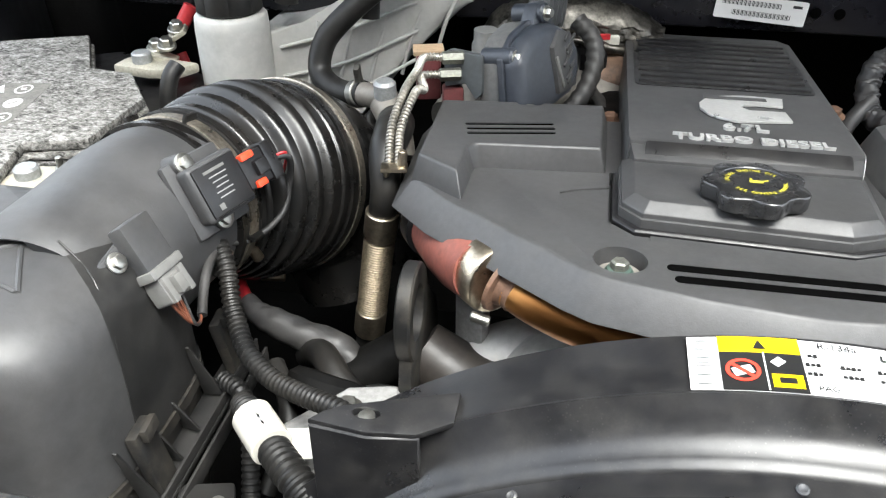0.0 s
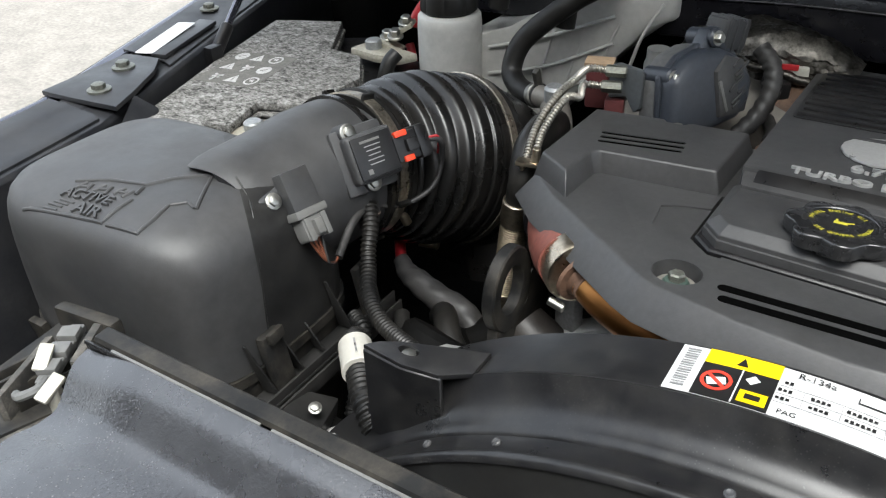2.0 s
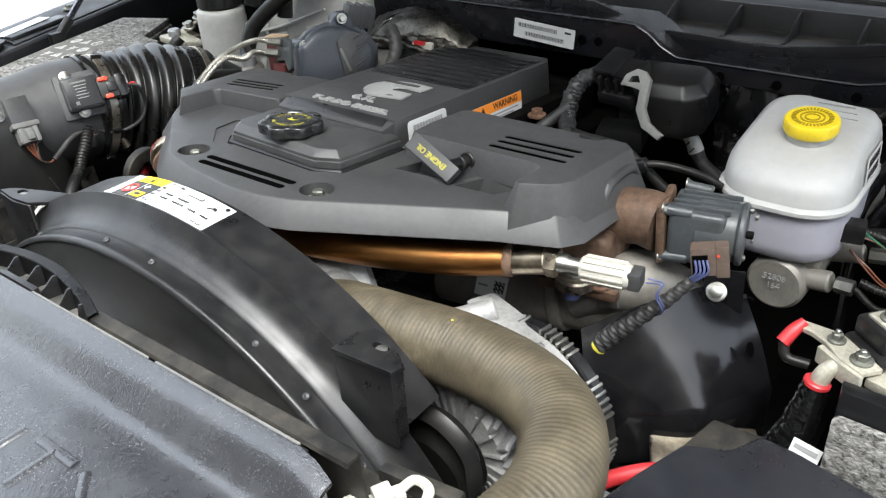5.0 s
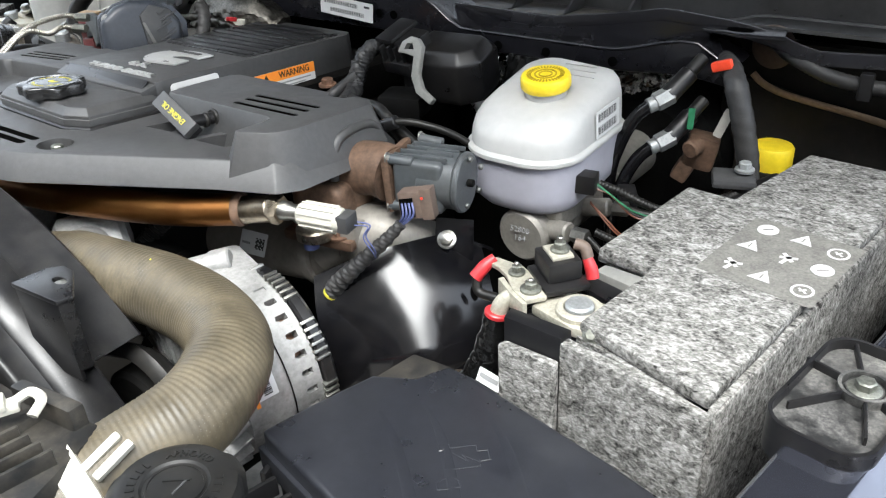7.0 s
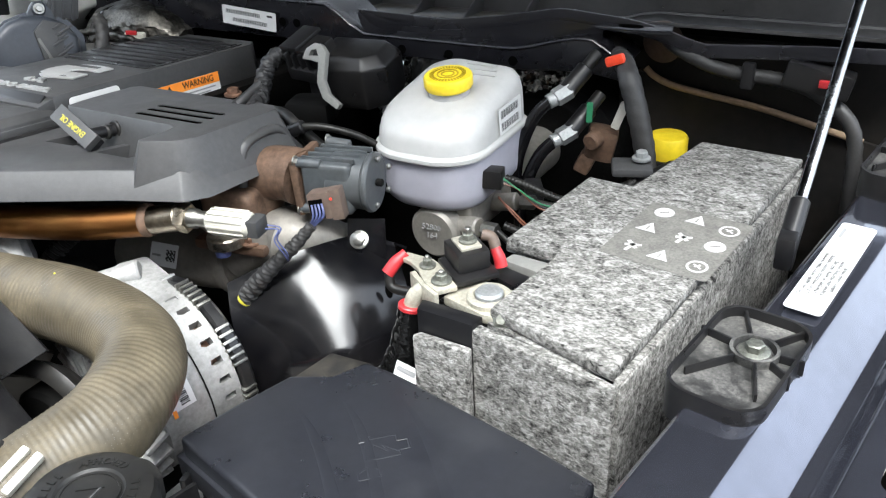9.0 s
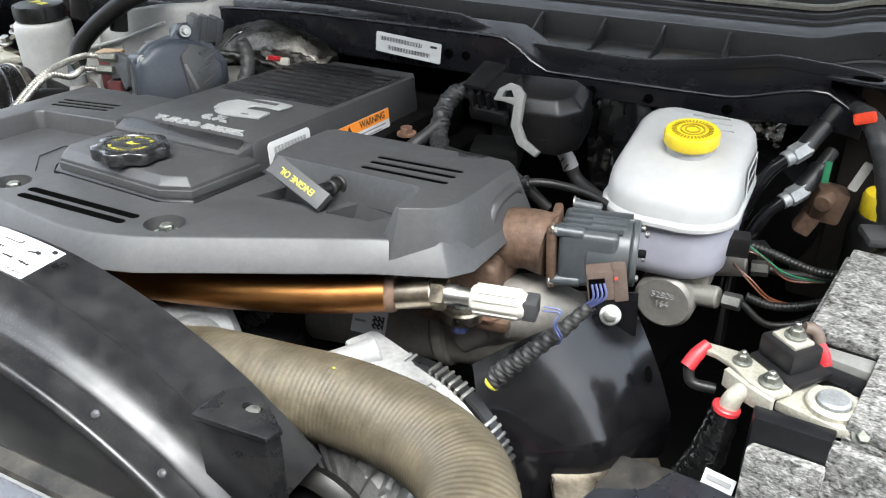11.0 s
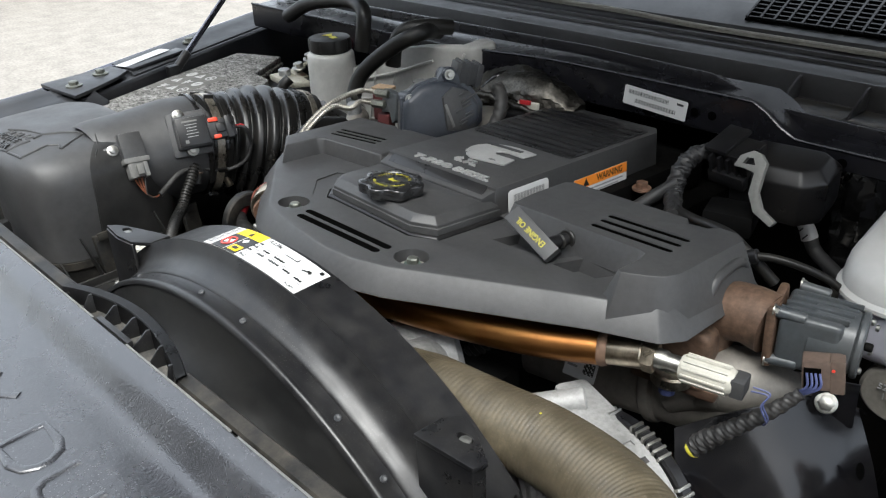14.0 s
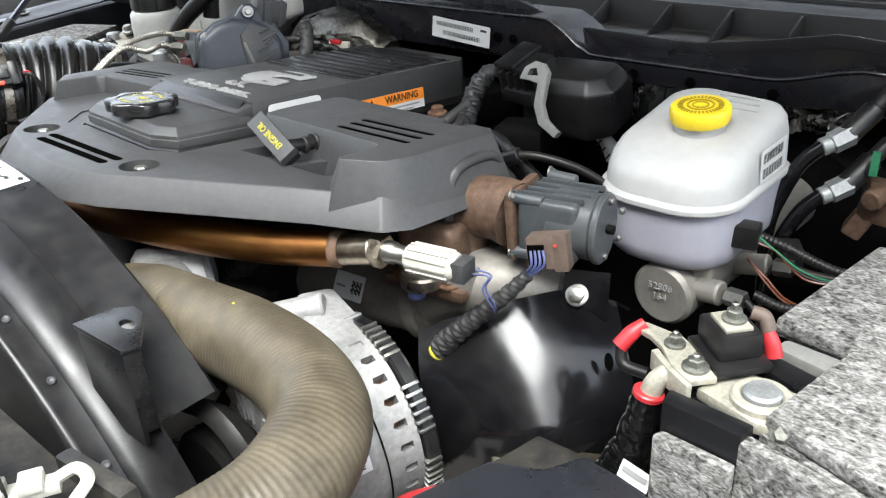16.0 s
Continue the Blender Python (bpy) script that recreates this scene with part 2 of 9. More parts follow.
    redcable=material("dark_red_cable", (0.30, 0.015, 0.02), 0.4, vary=0.2, scale=30),
    cream=material("dusty_cream_inner_panel", (0.30, 0.28, 0.235), 0.6, vary=0.2, scale=20, dust=0.3),
    firewall=material("grimy_firewall_paint", (0.008, 0.0075, 0.007), 0.55, vary=0.4, scale=10, dust=0.25, dust_scale=12, dust_color=(0.10, 0.075, 0.05), spec=0.3),
    shroud_dirty=material("dirt_streaked_shroud_plastic", (0.010, 0.010, 0.010), 0.40, vary=0.3, scale=18, bump=0.3, bump_scale=400, dust=0.20, dust_scale=11, dust_color=(0.070, 0.064, 0.050), stretch=(0.6, 1, 1), spec=0.4),
    rail=material("grey_black_painted_rail", (0.014, 0.015, 0.018), 0.42, vary=0.2, scale=12, coat=0.0, dust=0.35, dust_scale=22, dust_color=(0.10, 0.095, 0.09)),
    mount_grey=material("dust_filled_black_plastic", (0.016, 0.016, 0.016), 0.5, vary=0.3, scale=30, bump=0.5, bump_scale=300, dust=0.8, dust_scale=30, dust_color=(0.19, 0.183, 0.17)),
    cast_grey=material("grey_aluminium_actuator_body", (0.12, 0.123, 0.125), 0.5, metal=0.3, vary=0.2, scale=25, bump=0.5, bump_scale=300, dust=0.25),
    seal_beige=material("faded_beige_rubber", (0.30, 0.285, 0.24), 0.6, vary=0.2, scale=30, dust=0.3),
    pale_alu=material("pale_clean_aluminium", (0.48, 0.475, 0.455), 0.5, metal=0.3, vary=0.12, scale=20, bump=0.4, bump_scale=300, dust=0.15),
    dark_iron=material("brown_black_painted_iron", (0.022, 0.019, 0.017), 0.45, vary=0.3, scale=25, bump=0.4, bump_scale=250, dust=0.15),
    tag_paper=material("cream_tag_paper", (0.46, 0.445, 0.40), 0.5, vary=0.06, scale=40),
    foil_bright=material("bright_crinkled_foil", (0.42, 0.41, 0.39), 0.24, metal=1.0, vary=0.5, scale=50, bump=1.0, bump_scale=120, dust=0.2, dust_color=(0.07, 0.06, 0.045)),
    cowl_floor=material("dusty_black_cowl_floor", (0.008, 0.008, 0.008), 0.45, vary=0.4, scale=20, bump=0.4, bump_scale=200, dust=0.8, dust_scale=16, dust_color=(0.20, 0.175, 0.14)),
    unseen_wall=material("dull_brown_grey_plaster", (0.10, 0.092, 0.082), 0.85, vary=0.2, scale=2, bump=0.4, bump_scale=60),
    car_paint=material("charcoal_car_paint", (0.03, 0.03, 0.033), 0.3, vary=0.1, scale=5, coat=1.0),
    # flat black that stands in for the darkness inside holes and slots
    hole=material("opening_shade_black", (0.002, 0.002, 0.002), 0.9, vary=0.2, spec=0.0),
)


def felt_material():
    """Grey needle felt: long fibres, pale and dark flecks."""
    m = bpy.data.materials.new("grey_fibre_felt")
    m.use_nodes = True
    t = m.node_tree
    b = t.nodes["Principled BSDF"]
    b.inputs["Roughness"].default_value = 0.95
    b.inputs["Specular IOR Level"].default_value = 0.1
    co = t.nodes.new("ShaderNodeTexCoord")
    parts = []
    for sc, dist, st in ((170, 1.0, (0.7, 1, 0.8)), (520, 0.6, (0.6, 1, 1)), (50, 1.0, (0.8, 1, 1))):
        mp = t.nodes.new("ShaderNodeMapping")
        mp.inputs["Scale"].default_value = st
        n = t.nodes.new("ShaderNodeTexNoise")
        n.inputs["Scale"].default_value, n.inputs["Detail"].default_value, n.inputs["Distortion"].default_value = sc, 4, dist
        t.links.new(co.outputs["Object"], mp.inputs["Vector"])
        t.links.new(mp.outputs["Vector"], n.inputs["Vector"])
        parts.append(n.outputs["Fac"])
    s = t.nodes.new("ShaderNodeMath")
    s.operation = "ADD"
    fine = t.nodes.new("ShaderNodeMath")
    fine.operation = "MULTIPLY"
    fine.inputs[1].default_value = 0.8
    t.links.new(parts[1], fine.inputs[0])
    t.links.new(parts[0], s.inputs[0])
    t.links.new(fine.outputs[0], s.inputs[1])
    s2 = t.nodes.new("ShaderNodeMath")
    s2.operation = "MULTIPLY_ADD"
    t.links.new(parts[2], s2.inputs[0])
    s2.inputs[1].default_value = 0.50
    t.links.new(s.outputs[0], s2.inputs[2])
    r = t.nodes.new("ShaderNodeValToRGB")
    e = r.color_ramp.elements
    e[0].position, e[0].color = 0.40, (0.022, 0.021, 0.020, 1)
    e[1].position, e[1].color = 0.70, (0.44, 0.432, 0.415, 1)
    mid = r.color_ramp.elements.new(0.54)
    mid.color = (0.18, 0.176, 0.165, 1)
    half = t.nodes.new("ShaderNodeMath")
    half.operation = "MULTIPLY"
    half.inputs[1].default_value = 0.468
    t.links.new(s2.outputs[0], half.inputs[0])
    t.links.new(half.outputs[0], r.inputs["Fac"])
    t.links.new(r.outputs["Color"], b.inputs["Base Color"])
    bp = t.nodes.new("ShaderNodeBump")
    bp.inputs["Strength"].default_value, bp.inputs["Distance"].default_value = 0.9, 0.002
    t.links.new(s.outputs[0], bp.inputs["Height"])
    t.links.new(bp.outputs["Normal"], b.inputs["Normal"])
    return m


def heat_pipe_material():
    """Stainless pipe with gold to brown heat colours that run along it."""
    m = bpy.data.materials.new("gold_heat_tinted_pipe")
    m.use_nodes = True
    t = m.node_tree
    b = t.nodes["Principled BSDF"]
    b.inputs["Metallic"].default_value = 1.0
    co = t.nodes.new("ShaderNodeTexCoord")
    n = t.nodes.new("ShaderNodeTexNoise")
    n.inputs["Scale"].default_value, n.inputs["Detail"].default_value = 9, 5
    t.links.new(co.outputs["Object"], n.inputs["Vector"])
    r = t.nodes.new("ShaderNodeValToRGB")
    e = r.color_ramp.elements
    e[0].position, e[0].color = 0.30, (0.17, 0.066, 0.024, 1)
    e[1].position, e[1].color = 0.70, (0.36, 0.185, 0.060, 1)
    mid = r.color_ramp.elements.new(0.5)
    mid.color = (0.27, 0.120, 0.038, 1)
    t.links.new(n.outputs["Fac"], r.inputs["Fac"])
    g = t.nodes.new("ShaderNodeTexNoise")
    g.inputs["Scale"].default_value, g.inputs["Detail"].default_value = 160, 4
    t.links.new(co.outputs["Object"], g.inputs["Vector"])
    q = t.nodes.new("ShaderNodeMapRange")
    q.inputs[1].default_value, q.inputs[2].default_value, q.inputs[3].default_value, q.inputs[4].default_value = 0.3, 0.7, 0.32, 0.50
    t.links.new(g.outputs["Fac"], q.inputs[0])
    t.links.new(q.outputs[0], b.inputs["Roughness"])
    t.links.new(r.outputs["Color"], b.inputs["Base Color"])
    return m


M["felt"] = felt_material()
M["gold"] = heat_pipe_material()


# ---- builders ----
def finish(bm, sharp=38):
    me = bpy.data.meshes.new("m")
    bmesh.ops.recalc_face_normals(bm, faces=bm.faces[:])
    bm.to_mesh(me)
    bm.free()
    me.polygons.foreach_set("use_smooth", [True] * len(me.polygons))
    me.set_sharp_from_angle(angle=radians(sharp))
    return me


def thing(name, at, label, category, group="", kind=""):
    ob = new(name)
    ob.empty_display_size = 0.02
    ob.location = at
    return tagged(ob, label, category, group, kind)


def attach(ob, parent):
    ob.parent = parent
    if parent is not None and parent.parent is None and parent.type == "EMPTY":
        ob.matrix_parent_inverse = Matrix.Translation(parent.location).inverted()


def part(name, bm, mat, parent, label="", sharp=38):
    """One mesh object, in world coordinates, under a thing or a part."""
    me = finish(bm, sharp)
    me.name = name
    me.materials.append(M[mat] if isinstance(mat, str) else mat)
    ob = new(name, me)
    attach(ob, parent)
    if label:
        ob["label"] = label
    return ob


def plain(name, bm, mat, label, category="", group="", kind="", sharp=38):
    """A thing that is one mesh."""
    ob = part(name, bm, mat, None, "", sharp)
    return tagged(ob, label, category, group, kind)


def put(bm, m, verts=None):
    bmesh.ops.transform(bm, matrix=m, verts=verts or bm.verts[:])
    return bm


def join(*bms):
    out = bmesh.new()
    for b in bms:
        me = bpy.data.meshes.new("t")
        b.to_mesh(me)
        out.from_mesh(me)
        bpy.data.meshes.remove(me)
        b.free()
    return out


def rounded(bm, width, seg=2, angle=25):
    if width > 0:
        bm.normal_update()
        edges = [e for e in bm.edges if len(e.link_faces) == 2 and e.calc_face_angle(0) > radians(angle)]
        bmesh.ops.bevel(bm, geom=edges, offset=width, segments=seg, profile=0.6, affect="EDGES", clamp_overlap=True)
    return bm


def block(size, m=Matrix(), bevel=0.0, seg=2, taper=1.0):
    """A box of that size about its centre; taper shrinks its top."""
    bm = bmesh.new()
    bmesh.ops.create_cube(bm, size=1)
    for v in bm.verts:
        k = taper if v.co.z > 0 else 1
        v.co = Vector((v.co.x * size[0] * k, v.co.y * size[1] * k, v.co.z * size[2]))
    rounded(bm, bevel, seg)
    return put(bm, m)


def lathe(profile, m=Matrix(), seg=32, wave=None, caps=True):
    """Turns (radius, height) points round z; wave(angle, radius, height) may change a radius."""
    bm = bmesh.new()
    rings = []
    for r, z in profile:
        ring = []
        for i in range(seg):
            a = 2 * math.pi * i / seg
            q = wave(a, r, z) if wave else r
            ring.append(bm.verts.new((q * math.cos(a), q * math.sin(a), z)))
        rings.append(ring)
    for a, b in zip(rings, rings[1:]):
        for i in range(seg):
            bm.faces.new((a[i], a[(i + 1) % seg], b[(i + 1) % seg], b[i]))
    if caps and profile[0][0] > 0:
        bm.faces.new(rings[0][::-1])
    if caps and profile[-1][0] > 0:
        bm.faces.new(rings[-1])
    return put(bm, m)


def aim(a, b):
    """Pose at a whose z axis points to b."""
    return Matrix.Translation(a) @ (Vector(b) - Vector(a)).to_track_quat("Z", "Y").to_matrix().to_4x4()


def rod(a, b, r, seg=16, bevel=0.0, r2=None):
    h = (Vector(b) - Vector(a)).length
    r2 = r if r2 is None else r2
    pf = [(r, 0), (r2, h)] if bevel <= 0 else [(r - bevel, 0), (r, bevel), (r2, h - bevel), (r2 - bevel, h)]
    return lathe(pf, aim(a, b), seg)


def spline(pts, n=8):
    """Catmull-Rom curve through the points, n steps a span."""
    p = [Vector(q) for q in pts]
    p = [2 * p[0] - p[1]] + p + [2 * p[-1] - p[-2]]
    out = []
    for i in range(1, len(p) - 2):
        for k in range(n):
            s = k / n
            a, b, c, d = p[i - 1:i + 3]
            out.append(0.5 * ((2 * b) + (c - a) * s + (2 * a - 5 * b + 4 * c - d) * s * s + (3 * b - a - 3 * c + d) * s ** 3))
    out.append(p[-2])
    return out


def tube(pts, r, seg=14, n=8, ribs=0.0, pitch=0.006, smooth=True, wave=None):
    """A pipe along the points. r: a radius or one for each point; ribs: depth of rings at that pitch (a corrugated tube)."""
    line = spline(pts, n) if smooth else [Vector(q) for q in pts]
    rs = [r] * len(pts) if isinstance(r, (int, float)) else list(r)
    if smooth:
        rs = [rs[min(i // n, len(rs) - 2)] * (1 - (i % n) / n) + rs[min(i // n + 1, len(rs) - 1)] * ((i % n) / n) for i in range(len(line) - 1)] + [rs[-1]]
    if ribs > 0:
        acc = [0.0]
        for a, b in zip(line, line[1:]):
            acc.append(acc[-1] + (b - a).length)
        steps = max(4, int(acc[-1] / pitch * 4))
        fine, fr, j = [], [], 0
        for k in range(steps + 1):
            s = acc[-1] * k / steps
            while j < len(acc) - 2 and acc[j + 1] < s:
                j += 1
            f = (s - acc[j]) / max(1e-9, acc[j + 1] - acc[j])
            fine.append(line[j].lerp(line[j + 1], f))
            fr.append(rs[j] * (1 - f) + rs[j + 1] * f - (ribs if k % 4 in (2, 3) else 0))
        line, rs = fine, fr
    bm = bmesh.new()
    rings, up = [], None
    for i, c in enumerate(line):
        d = (line[min(i + 1, len(line) - 1)] - line[max(i - 1, 0)]).normalized()
        if up is None:
            up = d.orthogonal().normalized()
        up = (up - d * up.dot(d)).normalized()
        side = d.cross(up)
        ring = []
        for k in range(seg):
            a = 2 * math.pi * k / seg
            q = rs[i] * (wave(a, i / max(1, len(line) - 1)) if wave else 1)
            ring.append(bm.verts.new(c + (up * math.cos(a) + side * math.sin(a)) * q))
        rings.append(ring)
    for a, b in zip(rings, rings[1:]):
        for k in range(seg):
            bm.faces.new((a[k], a[(k + 1) % seg], b[(k + 1) % seg], b[k]))
    bm.faces.new(rings[0][::-1])
    bm.faces.new(rings[-1])
    return bm


def prism(outline, low, high, bevel=0.0, seg=2, flare=0.0):
    """A solid over a plan outline, from low(x, y) to high(x, y) (or plain heights); flare moves the foot outwards."""
    f0 = low if callable(low) else (lambda x, y: low)
    f1 = high if callable(high) else (lambda x, y: high)
    n = len(outline)
    area = sum(outline[i][0] * outline[(i + 1) % n][1] - outline[(i + 1) % n][0] * outline[i][1] for i in range(n))
    pts = outline if area > 0 else outline[::-1]
    bm = bmesh.new()
    top, foot = [], []
    for i, (x, y) in enumerate(pts):
        a, b = Vector(pts[i - 1]), Vector(pts[(i + 1) % n])
        d1, d2 = (Vector((x, y)) - a).normalized(), (b - Vector((x, y))).normalized()
        nrm = Vector((d1.y + d2.y, -d1.x - d2.x))
        nrm = nrm / max(0.3, nrm.length_squared) * 2 if nrm.length > 0 else nrm
        top.append(bm.verts.new((x, y, f1(x, y))))
        fx, fy = x + nrm.x * flare, y + nrm.y * flare
        foot.append(bm.verts.new((fx, fy, f0(fx, fy))))
    bm.faces.new(top)
    bm.faces.new(foot[::-1])
    for i in range(n):
        j = (i + 1) % n
        bm.faces.new((foot[i], foot[j], top[j], top[i]))
    return rounded(bm, bevel, seg)


def inset(outline, d):
    """The outline moved inwards by d."""
    n = len(outline)
    area = sum(outline[i][0] * outline[(i + 1) % n][1] - outline[(i + 1) % n][0] * outline[i][1] for i in range(n))
    pts = outline if area > 0 else outline[::-1]
    out = []
    for i, (x, y) in enumerate(pts):
        d1, d2 = (Vector((x, y)) - Vector(pts[i - 1])).normalized(), (Vector(pts[(i + 1) % n]) - Vector((x, y))).normalized()
        nrm = Vector((d1.y + d2.y, -d1.x - d2.x))
        nrm = nrm / max(0.3, nrm.length_squared) * 2
        out.append((x - nrm.x * d, y - nrm.y * d))
    return out


def stack(outline, levels, bevel=0.0, seg=2):
    """A stepped solid over a plan outline; each level is (inset, height function)."""
    bm = bmesh.new()
    rings = [[bm.verts.new((x, y, f(x, y))) for x, y in inset(outline, d)] for d, f in levels]
    n = len(outline)
    for a, b in zip(rings, rings[1:]):
        for i in range(n):
            bm.faces.new((a[i], a[(i + 1) % n], b[(i + 1) % n], b[i]))
    bm.faces.new(rings[0][::-1])
    bm.faces.new(rings[-1])
    return rounded(bm, bevel, seg, 20)


def plate(outline, m, thick=0.0006, bevel=0.0):
    """A thin sheet: an outline in its own plane, set by the pose m."""
    return put(prism(outline, 0.0, thick, bevel), m)


def rect(w, h, r=0.0, n=4):
    if r <= 0:
        return [(-w / 2, -h / 2), (w / 2, -h / 2), (w / 2, h / 2), (-w / 2, h / 2)]
    out = []
    for cx, cy, a0 in ((w / 2 - r, h / 2 - r, 0), (-w / 2 + r, h / 2 - r, 90), (-w / 2 + r, -h / 2 + r, 180), (w / 2 - r, -h / 2 + r, 270)):
        for k in range(n + 1):
            a = radians(a0 + 90 * k / n)
            out.append((cx + r * math.cos(a), cy + r * math.sin(a)))
    return out


def facing(at, right, up):
    """Pose whose x runs along right and whose y runs close to up."""
    x = Vector(right).normalized()
    z = x.cross(Vector(up)).normalized()
    y = z.cross(x)
    return Matrix.Translation(at) @ Matrix((x, y, z)).transposed().to_4x4()


def carve(ob, *cutters):
    """Cuts the solids out of a mesh object."""
    tool = new("tool", finish(join(*cutters)))
    mod = ob.modifiers.new("cut", "BOOLEAN")
    mod.object, mod.operation, mod.solver = tool, "DIFFERENCE", "EXACT"
    bpy.context.view_layer.update()
    me = bpy.data.meshes.new_from_object(ob.evaluated_get(bpy.context.evaluated_depsgraph_get()))
    ob.modifiers.clear()
    old = ob.data
    ob.data = me
    me.name = ob.name
    me.polygons.foreach_set("use_smooth", [True] * len(me.polygons))
    me.set_sharp_from_angle(angle=radians(38))
    bpy.data.objects.remove(tool)
    bpy.data.meshes.remove(old)
    return ob


def words(name, body, size, m, mat, parent, extrude=0.0003, label="", wide=1.0, bold=0.0):
    """Lettering in the built-in font, centred at the pose m."""
    cu = bpy.data.curves.new(name, "FONT")
    cu.body, cu.size, cu.extrude, cu.align_x, cu.align_y, cu.offset = body, size, extrude, "CENTER", "CENTER", bold
    cu.resolution_u = 3
    tmp = bpy.data.objects.new("tmp", cu)
    scene.collection.objects.link(tmp)
    bpy.context.view_layer.update()
    me = bpy.data.meshes.new_from_object(tmp.evaluated_get(bpy.context.evaluated_depsgraph_get()))
    bpy.data.objects.remove(tmp)
    me.transform(m @ Matrix.Diagonal((wide, 1, 1, 1)))
    me.materials.clear()
    me.materials.append(M[mat])
    me.name = name
    ob = new(name, me)
    attach(ob, parent)
    if label:
        ob["label"] = label
    return ob


def bolt_head(at, axis, r=0.006, h=0.006, washer=1.5):
    """Hexagon head on a washer."""
    m = aim(at, Vector(at) + Vector(axis))
    return join(lathe([(r * washer, 0), (r * washer, h * 0.25), (r * washer * 0.9, h * 0.32)], m, 20),
                lathe([(r, h * 0.3), (r, h * 0.9), (r * 0.82, h)], m, 6))


# ---- ground and truck body ----
def deck(h):
    """Height of a surface that lies h over the engine's sloping top plane."""
    return lambda x, y: 1.2 + h - 0.085 * y


def on_deck(x, y, h, turn=0.0):
    """Pose on the sloping top plane, x across, y to the rear."""
    return Matrix.Translation((x, y, deck(h)(x, y))) @ pose(0, 0, 0, -4.86) @ pose(0, 0, 0, 0, 0, turn)


g = bmesh.new()
bmesh.ops.create_grid(g, x_segments=2, y_segments=2, size=400)
plain("ground", g, "asphalt", "pale dusty concrete parking ground", "ground", kind="structure")

# added wall, out of view: blocks low front sky from the reflections
plain("unseen_front_wall", block((25.0, 0.3, 9.2), pose(3.5, -7.2, 4.6), 0.02), "unseen_wall", "unseen plain brown wall added to darken reflections from the front", "wall", kind="structure")

truck = thing("truck_body", (0.11, 0.3, 0.0), "dark navy pickup truck body around the engine bay", "truck")


def strip(rows, name, mat, label="", thick=0.003, bev=0.003):
    """A folded sheet through rows of points."""
    bm = bmesh.new()
    vs = [[bm.verts.new(p) for p in r] for r in rows]
    for a, b in zip(vs, vs[1:]):
        for i in range(len(a) - 1):
            bm.faces.new((a[i], a[i + 1], b[i + 1], b[i]))
    bmesh.ops.recalc_face_normals(bm, faces=bm.faces[:])
    bmesh.ops.solidify(bm, geom=bm.faces[:], thickness=thick)
    return part(name, rounded(bm, bev, 2, 20), mat, truck, label)


def sweep_y(profile, y0, y1, n=10):
    """A pressed flange on the passenger rail: (offset, height) points carried along it."""
    bm = bmesh.new()
    rows = [[bm.verts.new((rail_l(y0 + (y1 - y0) * i / n) + o, y0 + (y1 - y0) * i / n, z)) for o, z in profile] for i in range(n + 1)]
    for a, b in zip(rows, rows[1:]):
        for i in range(len(profile) - 1):
            bm.faces.new((a[i], a[i + 1], b[i + 1], b[i]))
    bmesh.ops.recalc_face_normals(bm, faces=bm.faces[:])
    bmesh.ops.solidify(bm, geom=bm.faces[:], thickness=0.0015)
    return bm


YS = [-0.60, -0.35, -0.15, 0.0, 0.15, 0.30, 0.45, 0.62, 0.80]


def rail_r(y):
    return 0.892 + 0.193 * y


def rail_l(y):
    return -0.668 - (0.385 if y > 0 else 0.15) * y


right_rows = [[(rail_r(y) + o, y, z) for o, z in ((-0.03, 0.0), (-0.03, 0.98), (-0.004, 1.02), (0.0, 1.137), (0.004, 1.140), (0.045, 1.140), (0.049, 1.1388), (0.053, 1.1358), (0.073, 1.1215), (0.078, 1.1195),
                                               (0.087, 1.1195), (0.090, 1.1210), (0.098, 1.1320), (0.102, 1.1345), (0.165, 1.132), (0.172, 1.127), (0.176, 1.10))] for y in YS]
fr = strip(right_rows, "fender", "paint", "dark navy painted fender rail with a pressed bead")
strip([[(rail_r(y) + o, y, z) for o, z in ((0.182, 1.10), (0.184, 1.142), (0.20, 1.150), (0.235, 1.140), (0.27, 1.09), (0.30, 0.9), (0.30, 0.35))] for y in YS], "outer_fender", "paint")
left_rows = [[(rail_l(y) + o, y, z) for o, z in ((0.055, 0.0), (0.055, 1.0), (0.050, 1.05), (0.047, 1.172), (0.043, 1.177), (0.004, 1.179), (0.0, 1.181), (-0.034, 1.183), (-0.038, 1.180), (-0.040, 1.150))] for y in YS]
strip(left_rows, "fender", "rail", "grey-black painted inner fender rail")
strip([[(rail_l(y) + o, y, z) for o, z in ((-0.046, 1.150), (-0.047, 1.179), (-0.056, 1.185), (-0.075, 1.178), (-0.10, 1.13), (-0.13, 0.9), (-0.13, 0.35))] for y in YS], "outer_fender", "paint")
slot = plate(rect(0.018, 0.030, 0.008), pose(1.022, 0.014, 1.125, 0, 0, -10), 0.03)
carve(fr, slot)

